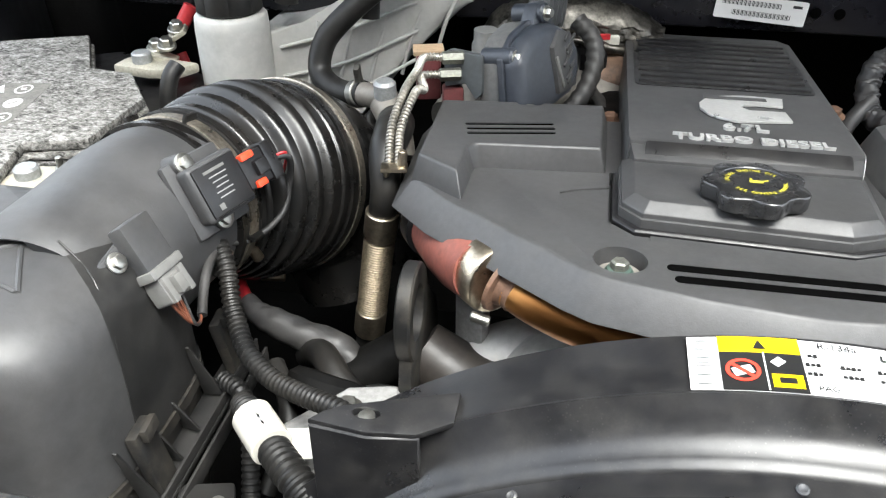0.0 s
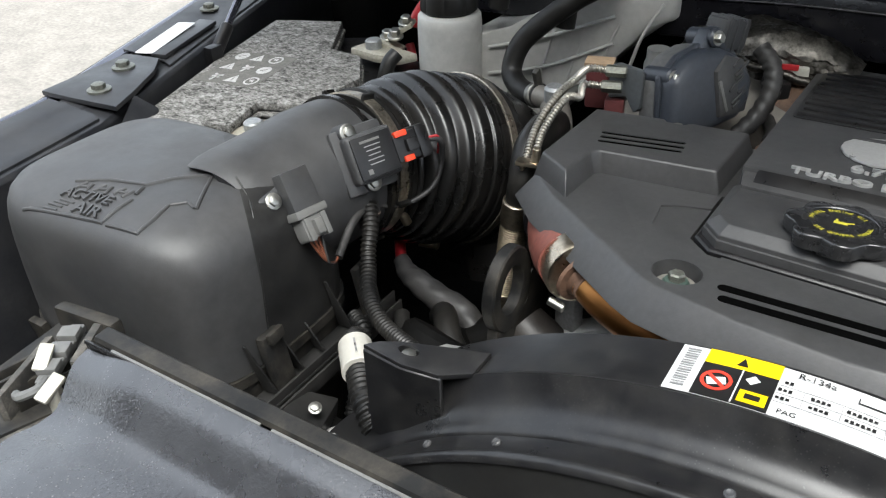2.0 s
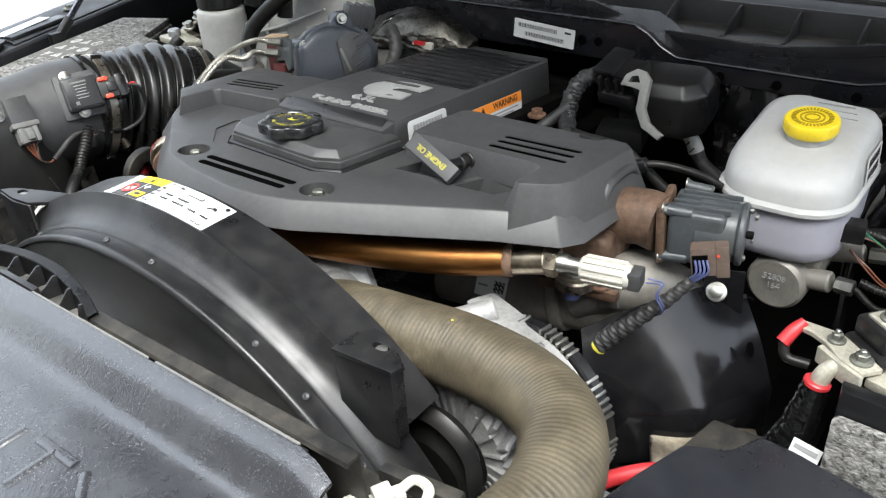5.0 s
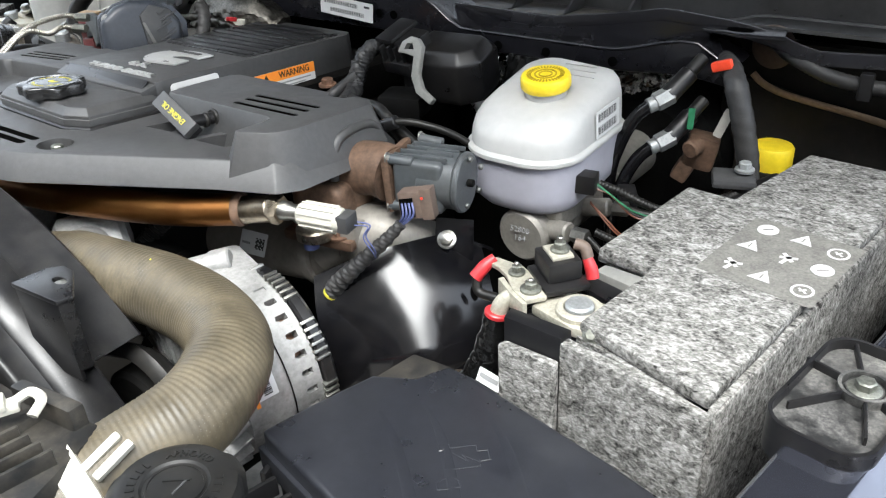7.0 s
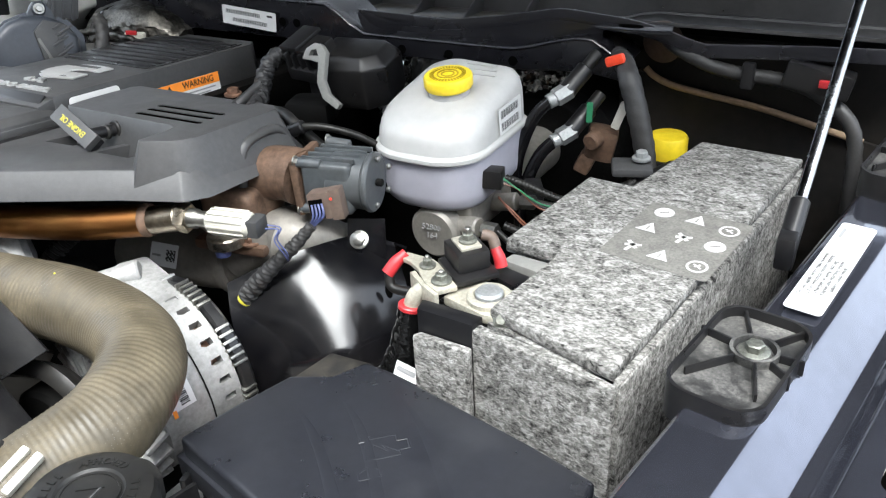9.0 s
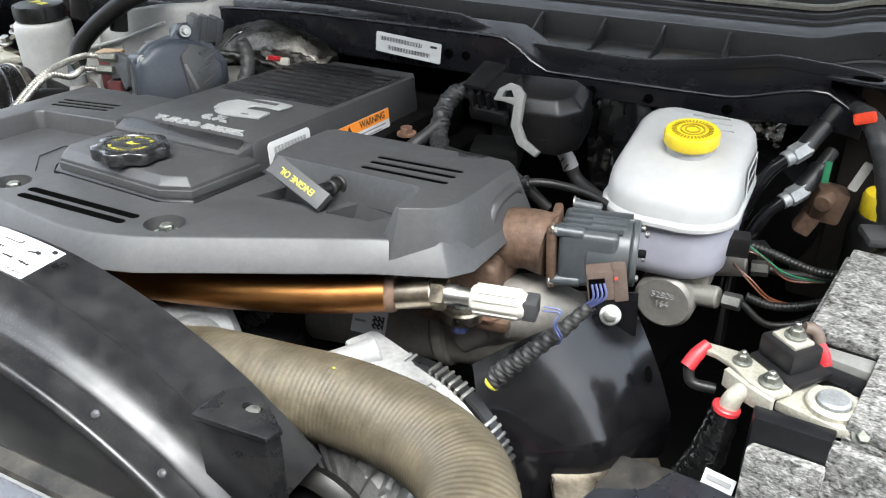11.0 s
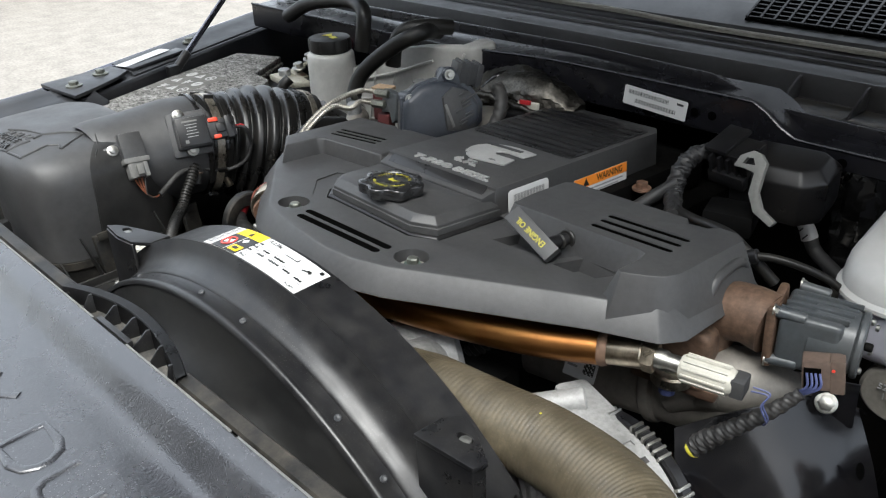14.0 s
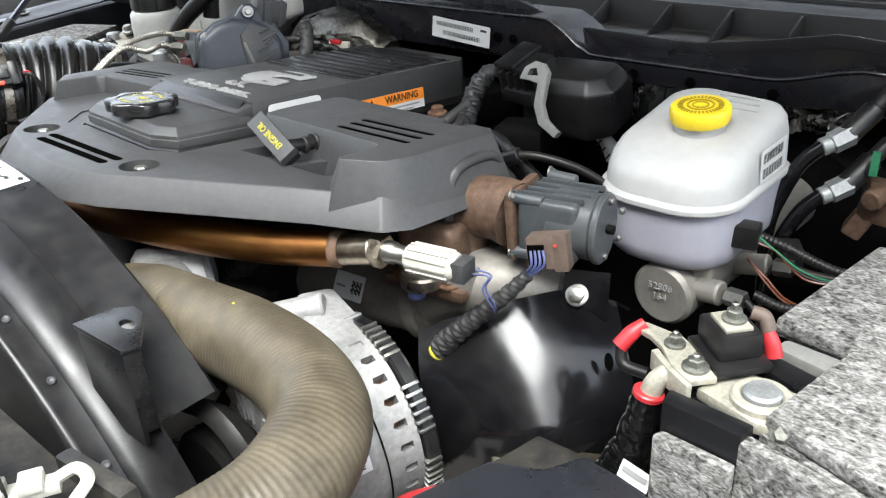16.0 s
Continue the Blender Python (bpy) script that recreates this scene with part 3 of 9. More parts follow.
# mounting bracket and bolts on the passenger rail
part("rail_bracket", prism([(-0.738, 0.012), (-0.690, 0.015), (-0.622, 0.022), (-0.640, 0.060), (-0.672, 0.118), (-0.700, 0.150), (-0.752, 0.142)], 1.183, 1.189, 0.0015), "rail", truck, "grey rail bracket plate")
part("bracket_gusset", prism([(-0.622, 0.022), (-0.604, 0.030), (-0.622, 0.075), (-0.640, 0.060)], 1.08, lambda x, y: 1.186 - 1.5 * max(0.0, x + 0.634), 0.002), "rail", truck)
for y0, y1 in ((-0.34, 0.005), (0.155, 0.60)):
    part("rail_flange", sweep_y([(-0.046, 1.1830), (-0.046, 1.1865), (-0.012, 1.1865), (-0.009, 1.1845), (0.030, 1.1835), (0.038, 1.180), (0.040, 1.165)], y0, y1), "rail", truck, "folded grey rail flange")
part("raised_pad", prism([(-0.722, 0.155), (-0.700, 0.160), (-0.745, 0.290), (-0.772, 0.285)], 1.184, 1.1895, 0.0015), "rail", truck)
for at in ((-0.677, 0.044, 1.189), (-0.712, 0.106, 1.189), (-0.80, 0.33, 1.1865)):
    part("bolt", bolt_head(at, (0, 0, 1), 0.008, 0.009, 1.7), "boltgrey", truck)
for k in range(6):
    y = -0.02 + 0.062 * k
    part("rail_hole", lathe([(0.010, 0), (0.011, 0.003), (0.007, 0.005), (0.005, 0.002)], aim((rail_l(y) + 0.052, y, 1.125 - 0.012 * (k % 2)), (rail_l(y) + 1.0, y + 0.3, 1.13)) @ Matrix.Diagonal((1, 0.7 + 0.5 * (k % 2), 1, 1)), 18), "hole" if k % 2 else "rubber", truck)
# stickers on both rails
part("rail_sticker", plate(rect(0.026, 0.115, 0.003), facing((-0.750, 0.206, 1.1900), (0.94, 0.33, 0.02), (-0.36, 0.93, 0.02)), 0.0006), "label_white", truck, "white paper sticker")
st_m = facing((0.9615, 0.229, 1.1445), (0.985, -0.17, 0), (0.19, 0.98, 0))
stick = part("rail_sticker", plate(rect(0.028, 0.158, 0.004), st_m, 0.0006), "label_white", truck, "white warning sticker with black print")
rd_m = st_m @ pose(0, 0, 0.0008, 0, 0, 90)
for i, line in enumerate(("Do not apply more than nominal", "12V to electrical system during", "charging or jump starting.", "Engine and starting system", "failure could result.")):
    words("print", line, 0.0056, rd_m @ pose(-0.020, 0.0092 - 0.0047 * i, 0), "label_black", stick, 0.0001)
part("print", plate(rect(0.020, 0.003), rd_m @ pose(0.058, 0.009, 0, 0, 0, 0), 0.0002), "grey_print", stick)

# plastic mount with a bolt on the driver's rail
tray_m = pose(0.9205, 0.071, 1.137, 0, 0, -11)


def mount(name, m):
    mt = thing(name, m.translation, "black plastic mounting bracket with ribs and a flanged bolt", "bracket", "rail mounts")
    part("floor", plate(rect(0.064, 0.114, 0.018), m @ pose(0, 0, 0.001), 0.006, 0.001), "mount_grey", mt)
    outer, inner = rect(0.066, 0.117, 0.020, 6), rect(0.061, 0.112, 0.018, 6)
    bm = bmesh.new()
    rings = [[bm.verts.new((x, y, z)) for x, y in o] for o, z in ((outer, -0.014), (outer, 0.0150), (inner, 0.0150), (inner, 0.004))]
    n = len(outer)
    for a, b in zip(rings, rings[1:]):
        for i in range(n):
            bm.faces.new((a[i], a[(i + 1) % n], b[(i + 1) % n], b[i]))
    part("rim", put(bm, m), "black", mt)
    hub = m @ pose(0.004, 0.014, 0)
    part("hub", lathe([(0.0165, 0.002), (0.0165, 0.0135), (0.0142, 0.0135), (0.0138, 0.007), (0.0115, 0.007), (0.0115, 0.011), (0.0, 0.011)], hub, 28, None, False), "mount_grey", mt)
    for a, ln in ((8, 0.012), (62, 0.024), (118, 0.026), (172, 0.020), (238, 0.034), (292, 0.030), (330, 0.014)):
        c_, s_, mid = math.cos(radians(a)), math.sin(radians(a)), 0.0185 + ln / 2
        part("web", put(block((ln + 0.004, 0.0022, 0.012), pose(mid * c_, mid * s_, 0.007, 0, 0, a), 0.0006), hub), "black", mt)
    part("bolt", bolt_head(hub @ Vector((0, 0, 0.009)), (0, 0, 1), 0.0066, 0.0085, 1.6), "boltgrey", mt)
    return mt


mount("rail_mount", tray_m)
mount("rail_mount", pose(1.005, 0.43, 1.15, 0, 0, -11))

part("hood", put(prism(rect(2.00, 1.34, 0.06), -0.018, 0.018, 0.004), pose(0.205, 0.305, 1.865, -44)), "paint", truck, "raised navy hood with a dark underside")
part("hood_liner", put(prism(rect(1.94, 1.26, 0.05), -0.004, 0.004, 0.002), pose(0.205, 0.289, 1.848, -44)), "dark", truck, "dark hood insulation")
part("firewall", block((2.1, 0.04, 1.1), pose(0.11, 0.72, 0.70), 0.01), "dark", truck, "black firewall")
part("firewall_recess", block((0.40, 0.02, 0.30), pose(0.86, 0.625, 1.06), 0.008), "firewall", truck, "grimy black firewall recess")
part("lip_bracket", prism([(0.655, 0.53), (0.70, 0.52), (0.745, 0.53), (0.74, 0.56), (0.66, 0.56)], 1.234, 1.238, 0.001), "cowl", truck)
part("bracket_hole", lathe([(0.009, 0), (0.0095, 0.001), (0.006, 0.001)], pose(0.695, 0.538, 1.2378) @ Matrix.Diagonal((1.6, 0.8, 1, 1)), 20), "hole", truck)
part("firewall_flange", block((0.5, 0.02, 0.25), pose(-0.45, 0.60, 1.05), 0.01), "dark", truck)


def sweep_x(profile, xs, bend, thick=0.004):
    """A pressed panel: a (y, z) profile carried along x, moved by bend(x) = (dy, dz)."""
    bm = bmesh.new()
    rows = []
    for x in xs:
        rows.append([])
        for y, z in profile:
            dy, dz = bend(x)
            rows[-1].append(bm.verts.new((x, y + dy, z + dz)))
    for a, b in zip(rows, rows[1:]):
        for i in range(len(profile) - 1):
            bm.faces.new((a[i], b[i], b[i + 1], a[i + 1]))
    bmesh.ops.recalc_face_normals(bm, faces=bm.faces[:])
    bmesh.ops.solidify(bm, geom=bm.faces[:], thickness=thick)
    return bm


def ease(v, a, b):
    k = max(0.0, min(1.0, (v - a) / (b - a)))
    return k * k * (3 - 2 * k)


def cowl_bend(x):
    s = abs(x - 0.11)
    if x > 0.11:
        return (0.0, -0.036 * ease(s, 0.165, 0.235) + 0.020 * ease(s, 0.44, 0.54) - 0.028 * ease(x, 0.655, 0.71))
    return (-0.02 * ease(s, 0.15, 0.5), -0.008 * ease(s, 0.1, 0.35))


def lip_bend(x):
    z = np.interp(x, [-0.8, 0.0, 0.20, 0.285, 0.449, 0.53, 0.604, 0.69, 0.735, 0.765, 0.780, 0.90, 1.05],
                  [1.250, 1.258, 1.252, 1.226, 1.222, 1.234, 1.248, 1.241, 1.232, 1.222, 1.219, 1.227, 1.232])
    return (0.0, float(z) - 1.262)


def cowl_rail():
    """Pressed rail: a level foot, a face, and a thin rolled edge that follows the bend."""
    bm = bmesh.new()
    prof = [(0.575, 1.186, 0.25), (0.512, 1.189, 0.25), (0.505, 1.192, 0.25), (0.5035, 1.196, 0.3), (0.5035, 1.2415, 1), (0.5022, 1.2428, 1), (0.5020, 1.2442, 1), (0.5030, 1.2455, 1), (0.506, 1.2455, 1), (0.512, 1.2425, 1), (0.525, 1.2410, 1), (0.58, 1.243, 1)]
    rows = []
    for x in xs_rail:
        dy, dz = cowl_bend(x)
        rows.append([bm.verts.new((x, y + dy, z + dz * k)) for y, z, k in prof])
    for a, b in zip(rows, rows[1:]):
        for i in range(len(prof) - 1):
            bm.faces.new((a[i], b[i], b[i + 1], a[i + 1]))
    bmesh.ops.recalc_face_normals(bm, faces=bm.faces[:])
    bmesh.ops.solidify(bm, geom=bm.faces[:], thickness=0.003)
    return bm


xs = [-0.80 + 0.02 * i for i in range(92)]
xs_rail = [x for x in xs if x < 0.705]
part("cowl_rail", cowl_rail(), "cowl", truck, "black painted cowl rail with a rolled edge")
part("cowl_lip", sweep_x([(0.545, 1.250), (0.545, 1.263), (0.5465, 1.2655), (0.549, 1.2655), (0.552, 1.2625), (0.575, 1.256)], xs, lip_bend, 0.002), "cowl", truck, "black rubber edge seal")
part("lip_skirt", sweep_x([(0.541, 1.222), (0.544, 1.252)], [x for x in xs if 0.26 < x < 0.67], lip_bend, 0.002), "cowl", truck)
part("cowl_shelf", sweep_x([(0.56, 1.224), (0.60, 1.213), (0.645, 1.212), (0.6465, 1.2150), (0.649, 1.2155), (0.6545, 1.243), (0.6555, 1.2460), (0.6575, 1.2465), (0.661, 1.2455), (0.697, 1.250), (0.6985, 1.2545), (0.7005, 1.2548), (0.704, 1.2535), (0.713, 1.2555), (0.7145, 1.2605), (0.7165, 1.2608), (0.720, 1.2595), (0.745, 1.262), (0.748, 1.272), (0.80, 1.296)], xs, lambda x: (0, 0.016 * ease(x, 0.62, 0.70))), "cowl_plastic", truck, "black plastic cowl panel with stepped ledges")
part("cowl_upper", sweep_x([(0.798, 1.293), (0.85, 1.309), (0.93, 1.330), (1.00, 1.36), (1.6, 1.86)], xs, lambda x: (0, 0.016 * ease(x, 0.62, 0.70))), "cowl_plastic", truck)
gx = (0.277, 0.367, 0.447, 0.530)
part("windscreen_seal", sweep_x([(0.7305, 1.262), (0.7310, 1.2668), (0.7335, 1.2690), (0.7365, 1.2690), (0.7390, 1.2668), (0.7395, 1.262)], xs, lambda x: (0, 0.006 * ease(-x, -0.10, 0.10) + 0.016 * ease(x, 0.62, 0.70)), 0.001), "seal_beige", truck, "faded beige rubber seal")
for x in gx:
    part("gusset", put(prism([(0.583, 1.210), (0.652, 1.210), (0.652, 1.2435), (0.646, 1.2435), (0.586, 1.2155)], -0.0016, 0.0016, 0.0005), facing((x, 0, 0), (0, 1, 0), (0, 0, 1))), "cowl_plastic", truck)
for a, b in zip(gx, gx[1:]):
    part("shelf_floor", prism([(a + 0.003, 0.578), (b - 0.003, 0.578), (b - 0.003, 0.644), (a + 0.003, 0.644)], 1.204, lambda x, y: 1.2185 if y < 0.60 else 1.2150, 0.0008), "cowl_floor", truck, "dusty shelf floor between the gussets")
for x in (0.205, 0.230, 0.40, 0.47, 0.56, -0.05, -0.12):
    part("rail_hole", lathe([(0.0055, 0), (0.006, 0.0015), (0.003, 0.002)], aim((x, 0.5025, 1.215 + 0.6 * cowl_bend(x)[1]), (x, 0.3, 1.215)), 16), "hole", truck)
grille = part("air_intake_grille", block((0.62, 0.085, 0.004), pose(0.445, 0.800, 1.2965, 25)), "hole", truck, "black cowl air intake mesh")
for i in range(30):
    part("bar", block((0.0034, 0.085, 0.008), pose(0.138 + 0.0212 * i, 0.800, 1.3000, 25)), "black", grille)
for i in range(9):
    part("bar", block((0.62, 0.0022, 0.006), pose(0.445, 0.764 + 0.0092 * i, 1.2828 + 0.0043 * i, 25)), "black", grille)
lab_m = facing((0.1465, 0.4985, 1.2165), (0.98, 0.0, -0.07), (0.0, 0.06, 1))
cl = part("cowl_sticker", plate(rect(0.098, 0.0265, 0.002), lab_m, 0.0006), "label_white", truck, "white barcode sticker")
for i in range(44):
    w = 0.0003 + 0.0004 * ((i * 7) % 3)
    part("barcode_bar", plate(rect(w, 0.0058), lab_m @ pose(-0.042 + 0.00145 * i, 0.0055, 0.0007), 0.0001), "label_black", cl)
    part("barcode_bar", plate(rect(w, 0.0058), lab_m @ pose(-0.030 + 0.00145 * i, -0.0055, 0.0007), 0.0001), "label_black", cl)
part("print", plate(rect(0.010, 0.003), lab_m @ pose(0.038, 0.007, 0.0007), 0.0001), "label_black", cl)


def parked_car(at, turn):
    """A parked saloon, seen only by the foot of one tyre."""
    m = pose(*at, 0, 0, turn)
    car = thing("parked_car", at, "dark charcoal parked car on the pale ground", "car")
    side = [(-2.2, 0.30), (2.2, 0.30), (2.25, 0.60), (2.1, 0.78), (1.2, 0.92), (-1.7, 0.95), (-2.2, 0.90)]
    part("body", put(prism(side, -0.86, 0.86, 0.05, 2), m @ facing((0, 0, 0), (1, 0, 0), (0, 0, 1))), "car_paint", car)
    part("cabin", put(prism([(0.95, 0.92), (0.25, 1.38), (-1.0, 1.40), (-1.65, 0.94)], -0.70, 0.70, 0.05, 2), m @ facing((0, 0, 0), (1, 0, 0), (0, 0, 1))), "black", car, "dark glazed cabin")
    for x in (-1.32, 1.32):
        for y in (-0.80, 0.80):
            wm = m @ facing((x, y, 0.335), (1, 0, 0), (0, 0, 1))
            wheel = part("wheel", lathe([(0.20, -0.10), (0.31, -0.11), (0.335, -0.08), (0.335, 0.08), (0.31, 0.11), (0.20, 0.10)], wm, 48), "rubber", car, "black tyre")
            part("rim", lathe([(0.0, -0.09), (0.19, -0.095), (0.205, -0.085), (0.205, 0.085), (0.19, 0.095), (0.0, 0.09)], wm, 32), "silver", wheel)
    return car


parked_car((-9.25, 3.03, 0.0), 64)

# lower bay, so that the gaps look down on chassis; its shade is in the near-black colour
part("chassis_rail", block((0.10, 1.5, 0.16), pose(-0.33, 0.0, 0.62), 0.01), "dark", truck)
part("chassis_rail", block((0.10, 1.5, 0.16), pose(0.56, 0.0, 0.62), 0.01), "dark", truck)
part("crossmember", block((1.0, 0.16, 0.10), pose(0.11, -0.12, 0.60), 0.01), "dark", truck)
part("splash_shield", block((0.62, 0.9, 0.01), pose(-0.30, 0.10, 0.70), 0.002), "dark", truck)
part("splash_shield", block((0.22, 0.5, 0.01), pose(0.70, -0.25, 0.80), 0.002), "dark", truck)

# ---- front panel over the radiator ----
rad_panel = thing("radiator_closing_panel", (0.05, -0.4, 1.05), "grained black plastic panel with raised lettering over the radiator", "panel")
prof = [(-0.95, 1.08), (-0.62, 1.174), (-0.42, 1.1885), (-0.332, 1.1895), (-0.324, 1.1888), (-0.316, 1.1862), (-0.310, 1.1850), (-0.302, 1.1848), (-0.297, 1.1862), (-0.2925, 1.1905), (-0.2850, 1.2005), (-0.2815, 1.2045), (-0.2780, 1.2075), (-0.2735, 1.2098), (-0.266, 1.2115)]
part("sheet", sweep_x(prof, [-0.286 + 0.01516 * i for i in range(51)], lambda x: (-0.006 * ease(x, 0.448, 0.472), -0.006 * ease(x, 0.448, 0.472) - 0.008 * ease(-x, 0.235, 0.286))), "panel", rad_panel, sharp=60)
part("rear_lip", sweep_x([(-0.2655, 1.2095), (-0.2635, 1.2085), (-0.2625, 1.18), (-0.2625, 1.12)], [-0.287 + 0.1465 * i for i in range(6)], lambda x: (0, 0), 0.002), "shroud", rad_panel, "black rear lip")
part("inner_flange", prism([(0.462, -0.274), (0.466, -0.272), (0.458, -0.334), (0.454, -0.334)], 1.13, lambda x, y: 1.196 + 0.12 * (y + 0.27), 0.001), "cream", rad_panel, "cream inner flange under the panel end")
# broken highlight along the panel edge, laid on as pale strips
for a, b in ((-0.262, -0.14), (-0.132, 0.081), (0.140, 0.292), (0.300, 0.440)):
    part("edge_highlight", block((b - a, 0.0020, 0.0016), pose((a + b) / 2, -0.2645, 1.2105), 0.0004), "greyplug", rad_panel, "pale strip painted as the edge's highlight")
for a, b in ((-0.284, 0.022), (0.208, 0.474)):
    part("rear_shelf", sweep_x([(-0.2615, 1.2075), (-0.2600, 1.2100), (-0.2500, 1.2105), (-0.2480, 1.2085), (-0.2475, 1.13)], [a + (b - a) * i / 6 for i in range(7)], lambda x: (0, 0), 0.002), "dusty", rad_panel, "dusty black shelf behind the edge")
STROKES = dict(H=[[(0, 0), (0, 1)], [(1, 0), (1, 1)], [(0, 0.5), (1, 0.5)]], E=[[(1, 0), (0.1, 0), (0, 0.1), (0, 0.9), (0.1, 1), (1, 1)], [(0, 0.5), (0.85, 0.5)]],
               A=[[(0, 0), (0.42, 0.93), (0.58, 0.93), (1, 0)], [(0.22, 0.36), (0.78, 0.36)]], V=[[(0, 1), (0.43, 0.07), (0.57, 0.07), (1, 1)]], Y=[[(0, 1), (0.5, 0.48), (1, 1)], [(0.5, 0.48), (0.5, 0)]],
               D=[[(0.62, 0), (0, 0), (0, 1), (0.62, 1), (0.88, 0.88), (1, 0.62), (1, 0.38), (0.88, 0.12), (0.62, 0)]], U=[[(0, 1), (0, 0.3), (0.12, 0.08), (0.35, 0), (0.65, 0), (0.88, 0.08), (1, 0.3), (1, 1)]], T=[[(0, 1), (1, 1)], [(0.5, 1), (0.5, 0)]])
for ch, x in (("H", -0.163), ("E", -0.100), ("A", -0.024), ("V", 0.024), ("Y", 0.089), ("D", 0.180), ("U", 0.238), ("T", 0.296), ("Y", 0.350)):
    for stroke in STROKES[ch]:
        pts = [(x - 0.021 + 0.042 * a, -0.376 + 0.034 * b, 0.0) for a, b in stroke]
        bm = tube(pts, 0.0042, 12, smooth=False)
        for v in bm.verts:
            v.co.z = 1.1888 + v.co.z * 0.50
        part("lettering", bm, "panel", rad_panel, sharp=60)
# side ends of the panel
part("end_wall", prism([(-0.286, -0.28), (-0.279, -0.28), (-0.279, -0.9), (-0.286, -0.9)], 1.0, 1.165, 0.001), "panel", rad_panel)
part("end_wall", prism([(0.456, -0.33), (0.462, -0.33), (0.462, -0.9), (0.456, -0.9)], 1.0, 1.160, 0.001), "panel", rad_panel)

# radiator top tank with its ribbed crescent
radiator = thing("radiator", (0.1, -0.2, 0.8), "black radiator top tank with a ribbed crescent edge", "radiator")
part("tank", block((0.76, 0.05, 0.35), pose(0.10, -0.235, 0.97), 0.006), "dusty", radiator)
part("corner_bracket", prism([(-0.286, -0.32), (-0.286, -0.225), (-0.325, -0.205), (-0.375, -0.212), (-0.395, -0.250), (-0.36, -0.33)], 1.085, lambda x, y: 1.135 + 0.10 * (x + 0.34), 0.004), "finplastic", radiator, "dusty grey corner bracket")
part("gusset", prism([(-0.352, -0.222), (-0.347, -0.219), (-0.312, -0.262), (-0.317, -0.265)], 1.12, lambda x, y: 1.168 - 0.25 * (y + 0.222), 0.001), "finplastic", radiator)
part("gusset", prism([(-0.380, -0.245), (-0.376, -0.241), (-0.350, -0.300), (-0.354, -0.303)], 1.12, 1.160, 0.001), "finplastic", radiator)


def rim(x):
    """Rear bulge of the crescent in plan."""
    return -0.2625 + 0.0195 * (1 - ((x - 0.115) / 0.100) ** 2)


bm = bmesh.new()
vs = []
for i in range(33):
    x = 0.0150 + 0.200 * i / 32
    y, z = rim(x), 1.2135 + 0.004 * (1 - ((x - 0.115) / 0.100) ** 2)
    vs.append([bm.verts.new((x, y + dy, z + dz)) for dy, dz in ((0.0, -0.030), (0.0, -0.001), (0.0008, 0.0), (0.0085, 0.0), (0.0092, -0.001), (0.0092, -0.045))])
for a, b in zip(vs, vs[1:]):
    for i in range(5):
        bm.faces.new((a[i], a[i + 1], b[i + 1], b[i]))
bmesh.ops.solidify(bm, geom=bm.faces[:], thickness=0.0012)
part("crescent_flange", bm, "shroud", radiator)
for x in (0.049, 0.082, 0.112, 0.138, 0.167, 0.196):
    w = rim(x) + 0.2625
    if w > 0.004:
        part("rib", put(prism([(-w / 2, 0), (w / 2, 0), (w / 2, 0.018), (w / 2 - 0.003, 0.018), (-w / 2, 0.004)], -0.0011, 0.0011, 0.0003), facing((x + 0.003, -0.2625 + w / 2, 1.1985), (0.25, 0.97, 0), (0, 0, 1))), "shroud", radiator)
part("edge_block", block((0.056, 0.005, 0.012), pose(0.1105, -0.2605, 1.2045), 0.001), "shroud", radiator)
floor_bm = prism([(0.115 + 0.096 * k, rim(0.115 + 0.096 * k) + 0.001) for k in (-0.95, -0.75, -0.5, -0.25, 0, 0.25, 0.5, 0.75, 0.95)] + [(0.206, -0.2625), (0.024, -0.2625)], 1.190, 1.1985, 0.0008)
part("floor_strip", floor_bm, "finplastic", radiator, "dirt-covered ledge")

# ---- engine ----
engine = thing("engine", (0.10, 0.25, 0.55), "dirty diesel engine block below its charcoal cover", "engine")
part("block", block((0.26, 0.60, 0.45), pose(0.10, 0.34, 0.88, -4.8), 0.02), "dark", engine, "grimy engine block, near-black with its shade in the colour")
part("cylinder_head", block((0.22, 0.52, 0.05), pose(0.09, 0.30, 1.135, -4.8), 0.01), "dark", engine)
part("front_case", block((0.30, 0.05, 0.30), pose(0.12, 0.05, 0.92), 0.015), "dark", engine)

cover = thing("engine_cover", (0.12, 0.1, 1.16), "charcoal plastic engine cover bolted over the engine", "engine cover")
base_outline = [(-0.024, -0.016), (-0.008, -0.0255), (0.05, -0.039), (0.118, -0.0475), (0.152, -0.0445), (0.190, -0.032), (0.357, 0.063), (0.408, 0.085), (0.416, 0.098),
                (0.418, 0.225), (0.405, 0.240), (0.352, 0.242), (0.205, 0.238), (0.19, 0.262), (-0.012, 0.262), (-0.165, 0.236), (-0.158, 0.100), (-0.128, 0.066)]
base = part("base", prism(base_outline, deck(-0.026), deck(-0.001), 0.0020, 2, flare=0.019), "cover", cover)
lw = [(-0.121, 0.077), (-0.121, 0.126), (-0.115, 0.134), (-0.017, 0.144), (-0.017, 0.247), (-0.070, 0.243), (-0.074, 0.236), (-0.090, 0.235), (-0.094, 0.241), (-0.160, 0.232), (-0.155, 0.103)]
left_wing = part("raised_wing", prism(lw, deck(-0.006), deck(0.019), 0.0025, 3, flare=0.007), "cover", cover)
